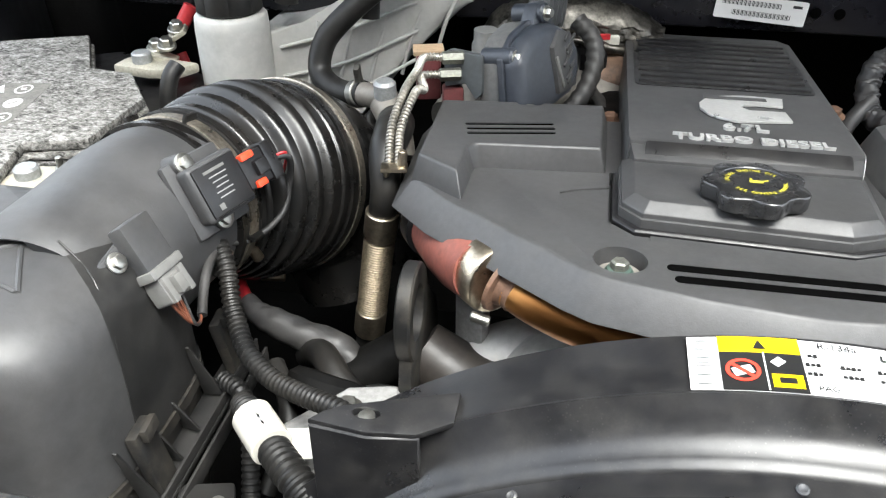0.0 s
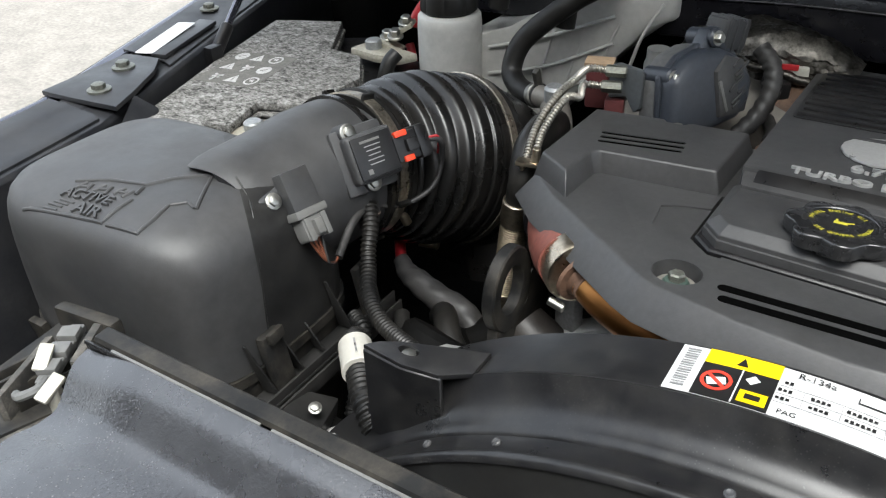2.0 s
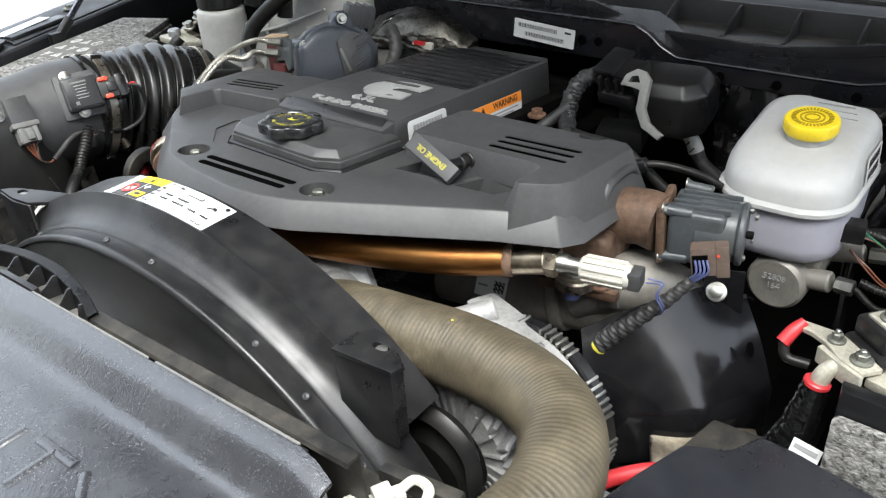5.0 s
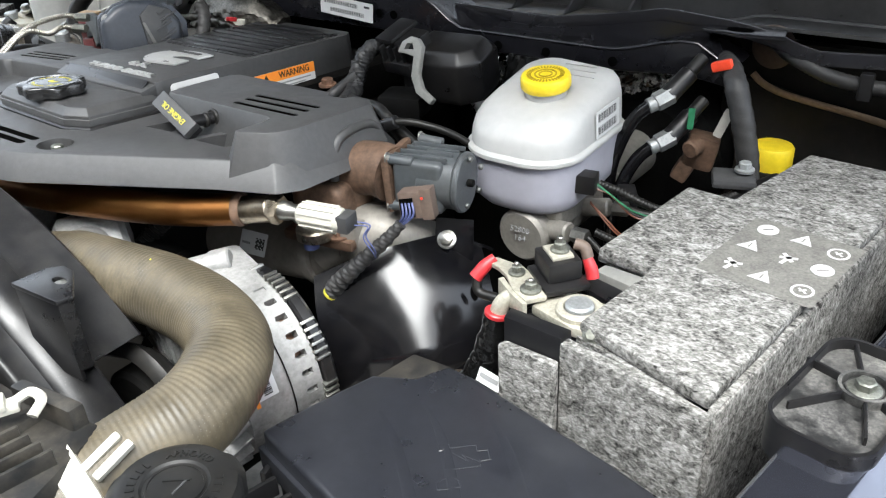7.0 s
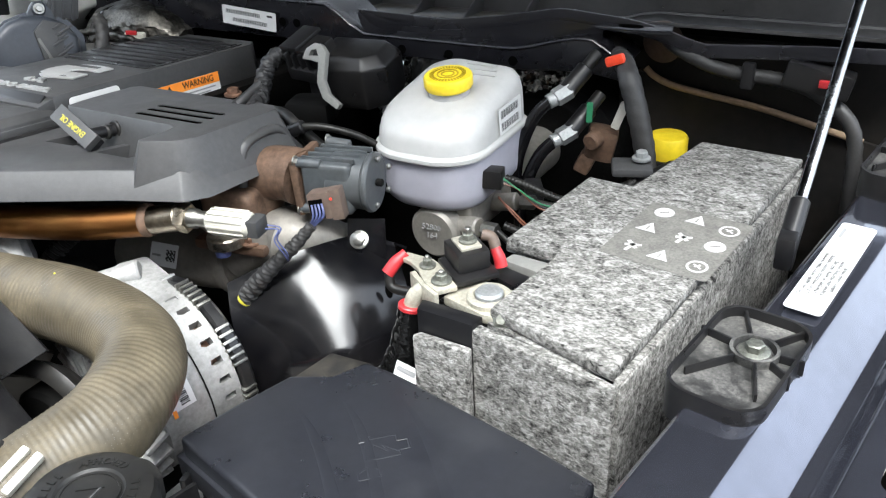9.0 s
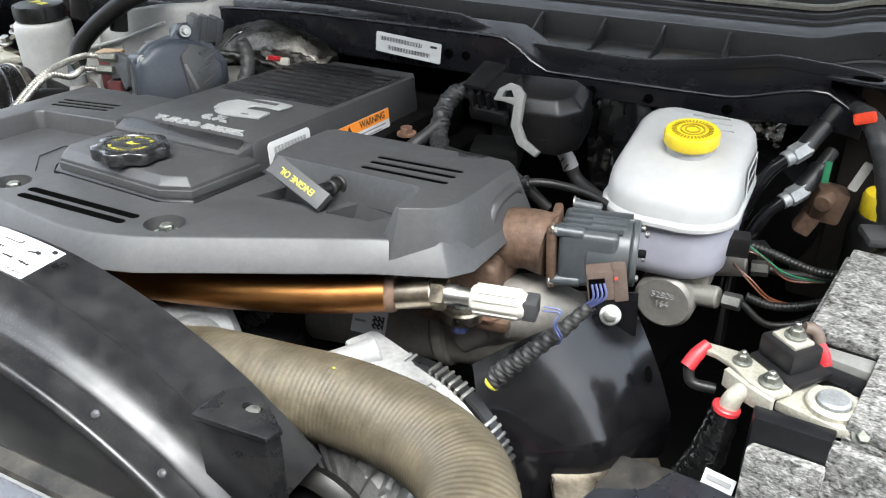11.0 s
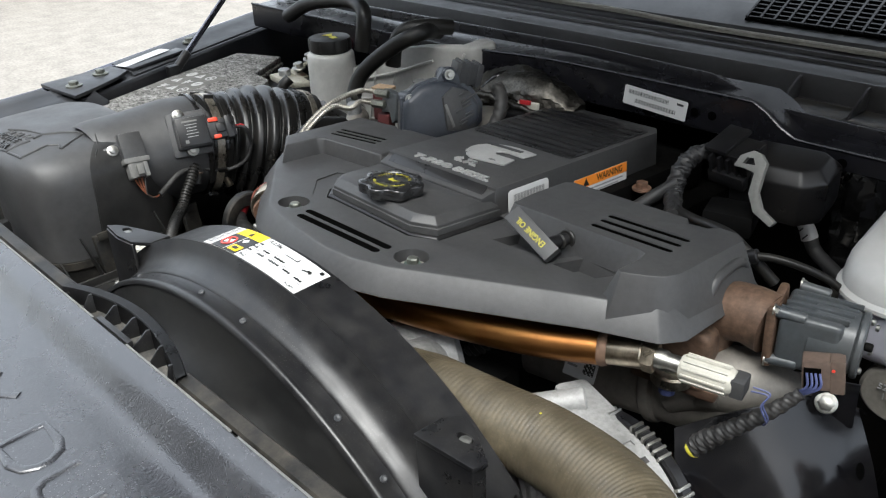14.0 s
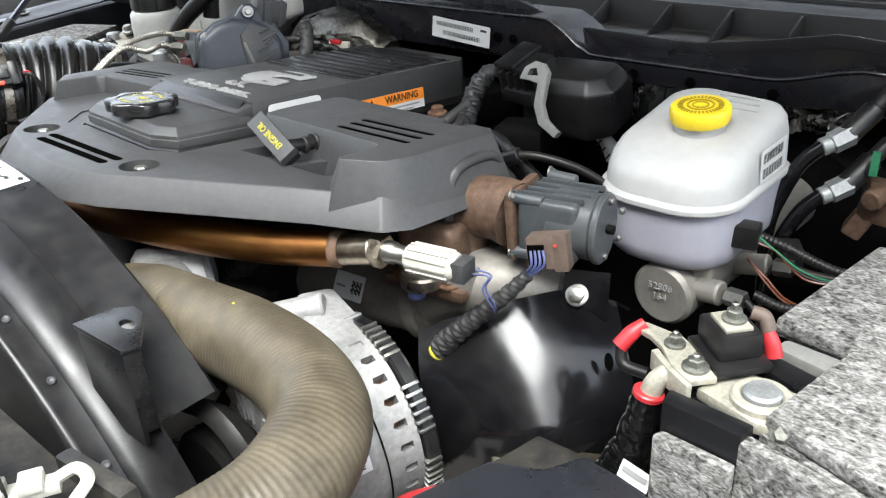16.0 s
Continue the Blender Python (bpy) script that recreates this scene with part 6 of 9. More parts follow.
ab = soft_outline(-0.441, -0.071, 0.266, 0.212, 4.0, 72)
lid = part("lid", dome(ab, [(1.065, 1.0, 0, 0), (1.12, 1.0, 0, 0), (1.150, 0.994, 0, 0.0), (1.170, 0.976, 0, -0.001), (1.185, 0.945, 0.0, -0.002), (1.195, 0.890, -0.003, -0.003), (1.202, 0.81, -0.008, -0.003), (1.2062, 0.69, -0.014, -0.002), (1.209, 0.48, -0.020, 0.0), (1.2102, 0.27, -0.024, 0.0), (1.2105, 0.1, -0.024, 0.0)]),
           "airbox", airbox, sharp=60)
cut = bmesh.new()
cut.from_mesh(lid.data)
wall_bm = cut.copy()
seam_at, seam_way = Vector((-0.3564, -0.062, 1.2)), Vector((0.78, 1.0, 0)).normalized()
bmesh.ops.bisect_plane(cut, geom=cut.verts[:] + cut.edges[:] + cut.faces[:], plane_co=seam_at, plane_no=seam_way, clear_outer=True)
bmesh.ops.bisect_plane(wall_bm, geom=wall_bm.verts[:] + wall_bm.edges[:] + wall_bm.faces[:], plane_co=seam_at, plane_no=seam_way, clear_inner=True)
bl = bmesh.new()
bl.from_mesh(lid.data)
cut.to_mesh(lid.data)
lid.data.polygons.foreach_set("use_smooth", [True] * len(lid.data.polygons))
# the lid's far side of the seam, split off in a darker black
part("outlet_wall", wall_bm, "airbox_dark", airbox, "darker black outlet wall", sharp=60)
part("tray", dome(ab, [(0.90, 0.90, 0, 0), (1.05, 0.985, 0, 0), (1.054, 1.015, 0, 0), (1.064, 1.015, 0, 0)]), "dusty", airbox)
from mathutils.bvhtree import BVHTree
lid_tree = BVHTree.FromBMesh(bl)


def on_lid(x, y):
    hit = lid_tree.ray_cast(Vector((x, y, 1.4)), Vector((0, 0, -1)))[0]
    return hit.z if hit else 1.2


def ridge(name, pts, r=0.0019):
    line = []
    for (x0, y0), (x1, y1) in zip(pts, pts[1:]):
        for k in range(6):
            x, y = x0 + (x1 - x0) * k / 6, y0 + (y1 - y0) * k / 6
            line.append((x, y, on_lid(x, y)))
    line.append((*pts[-1], on_lid(*pts[-1])))
    return part(name, tube(line, r, 8, smooth=False), "airbox", airbox)


ridge("embossed_line", [(-0.477, -0.130), (-0.450, -0.116), (-0.415, -0.107), (-0.404, -0.088), (-0.382, -0.065)])
ridge("embossed_line", [(-0.380, -0.068), (-0.355, -0.110), (-0.367, -0.107), (-0.376, -0.118), (-0.372, -0.137), (-0.372, -0.155), (-0.403, -0.159)])
ridge("embossed_line", [(-0.502, -0.168), (-0.453, -0.163), (-0.409, -0.159), (-0.408, -0.128)])
ridge("embossed_line", [(-0.411, -0.122), (-0.414, -0.111)])


def lid_words(body, size, x, y, turn, wide=1.0):
    ob = words("embossed_lettering", body, size, pose(x, y, 0, 0, 0, turn), "airbox", airbox, 0.0024, wide=wide, bold=0.0002)
    for v in ob.data.vertices:
        v.co.z += on_lid(v.co.x, v.co.y)


lid_words("ACTIVE", 0.0150, -0.446, -0.1425, 7, 1.05)
lid_words("AIR", 0.0150, -0.432, -0.1545, 4, 1.25)
for k in range(4):
    x, y = -0.4640 - 0.0035 * k, -0.1530 - 0.0034 * k
    ridge("embossed_line", [(x - 0.004, y), (x + 0.012, y + 0.001)], 0.0011)
for k in range(3):
    xo = -0.4615 + 0.0195 * k
    for dx, ln, tn in ((-0.005, 0.011, 75), (0.005, 0.011, 105 if k != 2 else 75), (0.0, 0.008, 15)):
        cxx, cyy = xo + dx, -0.1325 + 0.0040 * k
        c, s = math.cos(radians(tn)), math.sin(radians(tn))
        ridge("embossed_bar", [(cxx - c * ln / 2, cyy - s * ln / 2), (cxx + c * ln / 2, cyy + s * ln / 2)], 0.0017)

# outlet side: throat, ribs and clips
seam = [(-0.3564, -0.0620, 1.2110), (-0.3387, -0.0690, 1.2000), (-0.3243, -0.0800, 1.1935), (-0.3122, -0.0930, 1.1680), (-0.3088, -0.0990, 1.1300), (-0.3080, -0.1020, 1.0850)]
part("seam", tube(seam, 0.0008, 8), "airbox_dark", airbox)
for k in range(0, 11, 2):
    y = -0.155 + 0.0175 * k
    part("side_rib", put(prism([(0.0, 0.0), (0.016, 0.0), (0.003, 0.034 + 0.014 * (k * 7 % 3)), (0.0, 0.034 + 0.014 * (k * 7 % 3))], -0.0009, 0.0009, 0.0003), facing((-0.3085, y + 0.002 * (k * 5 % 3), 1.040), (1, 0.12 * ((k % 3) - 1), 0), (0, -0.25, 1))), "airbox_dark", airbox)
part("side_ledge", block((0.024, 0.200, 0.005), pose(-0.300, -0.060, 1.034, 0, 0, 0), 0.002), "airbox_dark", airbox)
for x, z in ((-0.290, 1.038), (-0.282, 1.030)):
    part("side_flange", block((0.0025, 0.215, 0.016), pose(x, -0.055, z, 0, 0, 0), 0.0008), "airbox_dark", airbox)
for y, h in ((-0.105, 0.070), (0.022, 0.06)):
    part("clip", put(block((0.009, 0.024, h), Matrix(), 0.002), pose(-0.299, y, 1.062, 0, -10, 6)), "dusty", airbox)
    part("clip_hook", put(block((0.005, 0.018, 0.010), Matrix(), 0.001), pose(-0.296, y, 1.062 + h / 2, 0, -10, 6)), "dusty", airbox)
for x in (-0.52, -0.45, -0.40):
    part("front_clip", block((0.020, 0.008, 0.040), pose(x, -0.180, 1.058, 8), 0.002), "dusty", airbox)

# sensors on the outlet
maf = thing("air_temperature_sensor", (-0.31, -0.06, 1.17), "dark grey air sensor with a light grey plug", "sensor")
fm = facing((-0.3155, -0.0350, 1.1915), (0.487, -0.126, -0.864), (0.12, 0.98, -0.1))
part("ear", put(block((0.022, 0.026, 0.006), Matrix(), 0.003), facing((-0.3245, -0.054, 1.1900), (0.55, 0.1, -0.75), (0.1, 0.95, 0.1))), "sensor", maf)
part("bolt", bolt_head((-0.3225, -0.0575, 1.1945), (0.80, -0.15, 0.55), 0.0052, 0.0055, 1.4), "steel", maf)
part("body", put(block((0.036, 0.030, 0.013), pose(-0.004, 0, 0.001), 0.002), fm), "sensor", maf)
plug = part("plug", put(block((0.022, 0.026, 0.016), pose(0.028, 0, 0), 0.0015), fm), "greyplug", maf, "light grey plug")
part("plug_collar", put(block((0.007, 0.034, 0.020), pose(0.016, 0, 0), 0.0015), fm), "greyplug", plug)
for k in (-1, 1):
    part("plug_rail", put(block((0.020, 0.0055, 0.019), pose(0.030, 0.009 * k, 0.001), 0.0008), fm), "greyplug", plug)
part("plug_latch", put(block((0.013, 0.008, 0.022), pose(0.030, 0, 0.002), 0.0008), fm), "greyplug", plug)
for k in range(4):
    part("wire", tube([fm @ Vector((0.036, -0.0075 + 0.005 * k, 0)), fm @ Vector((0.046, -0.005 + 0.0035 * k, -0.001)), Vector((-0.291 + 0.001 * k, -0.038, 1.135)), Vector((-0.290, -0.028, 1.127)), Vector((-0.296, -0.012, 1.130)), Vector((-0.301, 0.014, 1.142)), Vector((-0.305, 0.040, 1.146))], 0.0013, 6),
         "orange_wire" if k < 3 else "tape", maf, "orange-brown wire")
part("sleeve", tube([(-0.292, -0.020, 1.127), (-0.297, -0.004, 1.134), (-0.301, 0.016, 1.143), (-0.305, 0.044, 1.146)], 0.0038, 10, 8), "tape", maf)

mp = thing("pressure_sensor", (-0.31, 0.05, 1.17), "square black pressure sensor with a red-locked plug", "sensor")
sm = facing((-0.2985, 0.047, 1.1965), (0.36, 0.92, 0.02), (-0.44, 0.12, 0.86)) @ Matrix.Diagonal((1.03, 1.03, 1, 1))
part("body", put(block((0.046, 0.044, 0.016), Matrix(), 0.005, 3), sm), "sensor", mp)
part("face_plate", put(block((0.040, 0.038, 0.003), pose(0, 0, 0.0085), 0.002), sm), "black", mp)
for k in range(5):
    part("print_bar", put(block((0.016 - 0.002 * (k % 3), 0.0009, 0.0003), pose(-0.001, 0.009 - 0.004 * k, 0.0102)), sm), "grey_print", mp)
part("print_bar", put(block((0.020, 0.0022, 0.0003), pose(-0.002, 0.0135, 0.0102)), sm), "greyplug", mp)
part("code_square", put(block((0.0045, 0.0045, 0.0003), pose(-0.010, -0.013, 0.0102)), sm), "greyplug", mp)
part("frame", put(block((0.052, 0.060, 0.008), pose(-0.004, 0, -0.010), 0.004), sm), "airbox", mp)
for at in ((-0.3175, 0.0395, 1.218), (-0.2935, 0.0405, 1.1735)):
    part("boss", rod(Vector(at) - Vector((0.020, -0.004, 0.010)), at, 0.0085, 18, 0.001), "airbox", mp)
    part("bolt", bolt_head(at, (0.85, -0.25, 0.45), 0.0058, 0.006, 1.4), "steel", mp)
pl = part("plug", put(block((0.036, 0.026, 0.020), pose(0.038, -0.002, 0.000), 0.002), sm), "black", mp, "black plug")
part("plug_rib", put(block((0.010, 0.030, 0.024), pose(0.048, -0.002, 0.0), 0.002), sm), "black", pl)
part("plug_rib", put(block((0.012, 0.012, 0.026), pose(0.036, -0.002, 0.002), 0.002), sm), "black", pl)
part("red_lock", put(block((0.013, 0.0055, 0.006), pose(0.028, 0.010, 0.010), 0.0015), sm), "orange_red", pl, "red lock tab")
part("red_lock", put(block((0.010, 0.0055, 0.006), pose(0.030, -0.013, 0.010), 0.0015), sm), "orange_red", pl, "red lock tab")
part("lead", tube([sm @ Vector((0.054, -0.002, 0)), sm @ Vector((0.068, -0.008, 0.006)), Vector((-0.270, 0.118, 1.165)), Vector((-0.274, 0.105, 1.142)), Vector((-0.290, 0.078, 1.132)), Vector((-0.306, 0.046, 1.144))], 0.0028, 10, 10), "tape", mp)
part("wire", tube([sm @ Vector((0.054, -0.002, 0)), sm @ Vector((0.066, -0.004, 0.008)), Vector((-0.276, 0.121, 1.170))], 0.0013, 6), "red", mp)

# corrugated looms below
loom = thing("wiring_loom", (-0.26, -0.03, 1.0), "black corrugated wiring loom hanging beside the air filter box", "wiring loom")
part("corrugated_tube", tube([(-0.306, 0.046, 1.150), (-0.293, 0.030, 1.135), (-0.285, 0.013, 1.118), (-0.277, 0.001, 1.106), (-0.261, -0.021, 1.097), (-0.234, -0.042, 1.094), (-0.204, -0.058, 1.098), (-0.171, -0.075, 1.105), (-0.14, -0.095, 1.10)], 0.0078, 16, 10, ribs=0.0014, pitch=0.0046), "rubber", loom)
part("taped_knot", tube([(-0.307, 0.050, 1.154), (-0.304, 0.044, 1.138), (-0.301, 0.038, 1.122)], [0.007, 0.0095, 0.0085], 12), "tape", loom)
part("yellow_tie", lathe([(0.0096, 0), (0.0104, 0.001), (0.0096, 0.003)], aim((-0.304, 0.044, 1.138), (-0.302, 0.04, 1.12)), 16), "brown_plug", loom)
loom2 = thing("wiring_loom", (-0.21, -0.10, 1.0), "ribbed black loom with a white printed tag", "wiring loom")
part("corrugated_tube", tube([(-0.268, -0.028, 1.045), (-0.256, -0.050, 1.072), (-0.236, -0.075, 1.087), (-0.212, -0.100, 1.088), (-0.188, -0.124, 1.090), (-0.168, -0.138, 1.080)], [0.0085, 0.0095, 0.0115, 0.0118, 0.0118, 0.0115], 18, 10, ribs=0.0018, pitch=0.0060), "rubber", loom2)
part("tag", rod((-0.238, -0.073, 1.0865), (-0.213, -0.099, 1.0880), 0.0145, 24, 0.0006), "tag_paper", loom2, "white printed tag")
for k in range(3):
    part("print_bar", block((0.0016, 0.010, 0.0006), pose(-0.229 + 0.005 * k, -0.083 - 0.005 * k, 1.1018, 0, 0, 44)), "grey_print", loom2)

# lifting eye and neighbours
eye = thing("lifting_eye", (-0.145, 0.03, 1.02), "black steel engine lifting eye", "lifting eye")
ring = lathe([(0.021, -0.005), (0.0225, -0.006), (0.0345, -0.006), (0.036, -0.0045), (0.036, 0.0045), (0.0345, 0.006), (0.0225, 0.006), (0.021, 0.005), (0.021, -0.005)], pose(-0.145, 0.022, 1.119, 0, 90, 0) @ Matrix.Diagonal((1.12, 0.95, 1, 1)), 48, None, False)
part("ring", ring, "dusty", eye)
ey = [(-0.022, 0.0), (-0.026, -0.030), (-0.040, -0.09), (0.090, -0.10), (0.070, -0.03), (0.040, 0.004), (0.034, 0.0), (0.030, -0.022), (0.0, -0.036), (-0.018, -0.022)]
part("web", put(prism(ey, -0.005, 0.005, 0.001), facing((-0.145, 0.022, 1.113), (0, 1, 0), (0, 0, 1))), "dusty", eye)
part("foot", tube([(-0.145, 0.05, 1.06), (-0.12, 0.045, 1.045), (-0.09, 0.035, 1.035), (-0.04, 0.03, 1.03)], [0.024, 0.028, 0.030, 0.030], 20), "dark_iron", eye, "dark iron foot")

flexp = thing("braided_flex_pipe", (-0.18, 0.05, 1.06), "steel-braided flexible pipe with crimped ferrules", "pipe")
f0, f1 = Vector((-0.196, 0.138, 1.133)), Vector((-0.218, 0.146, 0.990))
fd = (f1 - f0).normalized()
part("braid", tube([f0 + fd * 0.02, f0.lerp(f1, 0.5), f1 - fd * 0.018], 0.0142, 28, 30, ribs=0.0007, pitch=0.0028), "braid", flexp, "brassy braid")
part("ferrule", rod(f0, f0 + fd * 0.028, 0.0150, 24, 0.001), "steel_warm", flexp)
part("ferrule", rod(f1 - fd * 0.030, f1, 0.0150, 24, 0.001), "steel_warm", flexp)
part("upper_hose", tube([f0 + fd * 0.004, f0 - fd * 0.02, Vector((-0.196, 0.158, 1.178)), Vector((-0.197, 0.188, 1.184)), Vector((-0.205, 0.23, 1.172))], [0.0125, 0.0125, 0.015, 0.017, 0.018], 20), "rubber", flexp, "black rubber hose")
part("lower_hose", tube([f1 - fd * 0.004, f1 + fd * 0.03, f1 + fd * 0.08], 0.012, 18), "rubber", flexp, "black rubber hose")

cast = thing("front_accessory_bracket", (-0.12, 0.0, 0.95), "grey cast aluminium accessory bracket", "bracket")
part("arm", prism([(-0.215, -0.060), (-0.165, -0.028), (-0.135, -0.040), (-0.15, -0.075), (-0.195, -0.095)], 1.02, 1.050, 0.008), "alu", cast)
part("pale_plate", prism([(-0.120, 0.065), (-0.095, 0.050), (-0.090, 0.060), (-0.105, 0.085)], 1.04, 1.118, 0.004), "alu", cast)
part("upper_arm", prism([(-0.235, -0.055), (-0.190, -0.005), (-0.150, 0.000), (-0.140, -0.030), (-0.165, -0.060), (-0.20, -0.085)], 1.03, lambda x, y: 1.062 + 0.10 * (x + 0.2), 0.008, 3), "alu", cast)
part("round_boss", rod((-0.215, -0.005, 1.03), (-0.21, 0.015, 1.05), 0.034, 28, 0.006), "dark", cast)
part("bolt", bolt_head((-0.182, -0.034, 1.064), (0, 0, 1), 0.008, 0.010, 1.5), "steel", cast)
part("grey_cylinder", rod((-0.245, -0.135, 0.93), (-0.225, -0.115, 1.02), 0.020, 24, 0.004), "alu", cast)
part("fin_block", block((0.05, 0.04, 0.09), pose(-0.265, -0.115, 0.97, 0, 0, 12), 0.006), "dark", cast)
part("drum", rod((-0.055, -0.02, 1.035), (-0.02, 0.05, 1.05), 0.050, 32, 0.008), "pale_alu", cast, "pale aluminium drum")
part("pale_cone", tube([(-0.02, -0.005, 1.07), (0.03, 0.0, 1.085), (0.08, 0.01, 1.09)], [0.03, 0.036, 0.03], 24), "alu", cast)
part("front_casting", tube([(-0.115, 0.050, 1.030), (-0.085, 0.062, 1.050), (-0.040, 0.070, 1.058), (0.010, 0.078, 1.060), (0.050, 0.080, 1.050)], [0.020, 0.026, 0.030, 0.032, 0.030], 28, 8), "pale_alu", cast, "pale cast front cover")
part("pump_cover", rod((0.16, -0.01, 1.06), (0.20, 0.05, 1.07), 0.045, 28, 0.006), "alu", cast)
for i, (p, q, r) in enumerate((((-0.27, 0.0, 0.95), (-0.20, 0.06, 1.0), 0.030), ((-0.24, 0.06, 0.98), (-0.16, 0.10, 1.02), 0.022), ((-0.23, -0.08, 0.92), (-0.15, -0.02, 0.98), 0.035), ((-0.29, -0.13, 0.88), (-0.20, -0.16, 0.95), 0.03))):
    part("dark_fitting", rod(p, q, r, 18, 0.005), "dark", cast)
part("hose", tube([(-0.26, 0.09, 1.0), (-0.235, 0.06, 1.03), (-0.21, 0.03, 1.03), (-0.185, 0.01, 1.01), (-0.18, -0.03, 0.97)], 0.0125, 14), "rubber", cast, "black hose")
part("hose", tube([(-0.265, 0.03, 1.04), (-0.245, 0.0, 1.035), (-0.235, -0.03, 1.02), (-0.245, -0.06, 0.99)], 0.008, 12), "rubber", cast, "black hose")
part("hose", tube([(-0.295, -0.005, 1.05), (-0.272, -0.020, 1.052), (-0.258, -0.045, 1.035), (-0.250, -0.075, 1.00)], 0.0075, 14, 8, ribs=0.0011, pitch=0.005), "rubber", cast, "black hose")
part("starter_box", block((0.040, 0.075, 0.05), pose(-0.262, -0.128, 1.012, -12, 8, 20), 0.004), "airbox_dark", cast, "dirty black plastic bracket")
part("box_screw", bolt_head((-0.250, -0.118, 1.046), (0.3, -0.2, 1), 0.0045, 0.005, 1.3), "steel", cast)
part("aluminium_barrel", rod((-0.232, -0.165, 1.000), (-0.205, -0.118, 1.030), 0.017, 24, 0.003), "alu", cast, "aluminium barrel")
part("barrel_ring", rod((-0.222, -0.148, 1.011), (-0.217, -0.139, 1.017), 0.019, 24, 0.002), "alu", cast)
part("braided_sleeve", tube([(-0.325, 0.114, 1.036), (-0.310, 0.104, 1.030), (-0.292, 0.099, 1.026), (-0.262, 0.092, 1.020), (-0.231, 0.088, 1.015), (-0.213, 0.077, 1.005), (-0.205, 0.06, 0.98)], [0.0085, 0.011, 0.0135, 0.0145, 0.0145, 0.013, 0.012], 20, 12, wave=lambda a, q: 1 + 0.04 * math.sin(q * 46 + 3 * a)), "tape", cast, "fuzzy black sleeve")
part("red_stub", rod((-0.343, 0.138, 1.042), (-0.322, 0.111, 1.034), 0.0062, 14, 0.001), "redcable", cast, "dark red cable")
part("round_cap", lathe([(0.040, 0), (0.041, 0.012), (0.036, 0.020), (0.016, 0.023), (0.0, 0.023)], aim((-0.178, 0.020, 0.985), (-0.180, -0.02, 1.10)), 36), "airbox_dark", cast, "round black cap")
part("white_tag_flag", plate(rect(0.036, 0.020, 0.002), facing((-0.200, -0.088, 1.083), (0.9, 0.1, 0.1), (0.1, 0.7, 0.7)), 0.0008), "tag_paper", cast, "white printed tag")
part("silver_lever", tube([(-0.235, -0.15, 1.02), (-0.215, -0.135, 1.04), (-0.20, -0.125, 1.05)], 0.009, 12), "alu", cast)

# ---- intake bellows ----
bellows = thing("intake_hose", (-0.33, 0.15, 1.0), "black ribbed rubber intake bellows with a metal clamp", "intake hose")
dc = spline([(-0.388, -0.072, 1.149), (-0.376, 0.0, 1.152), (-0.368, 0.045, 1.156), (-0.362, 0.080, 1.154)], 24)
bm = bmesh.new()
rings, away = [], Vector((-0.93, 0.16, -0.33))
for i in range(25):
    ring = []
    for k in range(64):
        a = 2 * math.pi * k / 64
        # the mouth is cut at a slant: it starts later on the outer side
        r_ = Vector((math.cos(a), 0.10 * math.cos(a), math.sin(a)))
        late = 0.50 * ease(r_.dot(away), -0.2, 1.0)
        q = (late + (1 - late) * i / 24) * (len(dc) - 1)
        n0 = min(int(q), len(dc) - 2)
        c = dc[n0].lerp(dc[n0 + 1], q - n0)
        lip = -0.0028 if i == 0 else (-0.0006 if i == 1 else 0.0)
        ring.append(bm.verts.new(c + r_ * (0.0690 + 0.003 * q / (len(dc) - 1) + lip)))
    rings.append(ring)
for a, b in zip(rings, rings[1:]):
    for k in range(64):
        bm.faces.new((a[k], a[(k + 1) % 64], b[(k + 1) % 64], b[k]))
bm.faces.new(rings[0][::-1])
bm.faces.new(rings[-1])
part("duct", bm, "airbox", bellows, sharp=50)
b_ = [(-0.361, 0.083, 1.153), (-0.355, 0.115, 1.147), (-0.343, 0.155, 1.136), (-0.328, 0.200, 1.118), (-0.316, 0.235, 1.105)]
bel = bmesh.new()
line = spline(b_, 96)
acc, rings, up = 0.0, [], Vector((0, 0, 1))
for i, c in enumerate(line):
    d = (line[min(i + 1, len(line) - 1)] - line[max(i - 1, 0)]).normalized()
    if i:
        acc += (c - line[i - 1]).length
    s = i / (len(line) - 1)
    r = 0.0725 + 0.021 * ease(s, 0.12, 0.62)
    if 0.16 < s < 0.66:
        r -= 0.0085 * (0.5 - 0.5 * math.cos((s - 0.16) / 0.50 * 2 * math.pi * 5)) ** 2.2
    for g_ in (0.72, 0.80, 0.90):
        r -= 0.0030 * math.exp(-((s - g_) / 0.010) ** 2)
    up = (up - d * up.dot(d)).normalized()
    side = d.cross(up)
    rings.append([bel.verts.new(c + (up * math.cos(2 * math.pi * k / 56) + side * math.sin(2 * math.pi * k / 56)) * r) for k in range(56)])
for a, b in zip(rings, rings[1:]):
    for k in range(56):
        bel.faces.new((a[k], a[(k + 1) % 56], b[(k + 1) % 56], b[k]))
bel.faces.new(rings[0][::-1])
bel.faces.new(rings[-1])
part("bellows", bel, "bellows", bellows, sharp=70)


def band(name, c, d, r, w, mat, label=""):
    return part(name, lathe([(r - 0.003, 0), (r, 0.0005), (r, w - 0.0005), (r - 0.003, w)], aim(c, Vector(c) + Vector(d)), 64), mat, bellows, label)


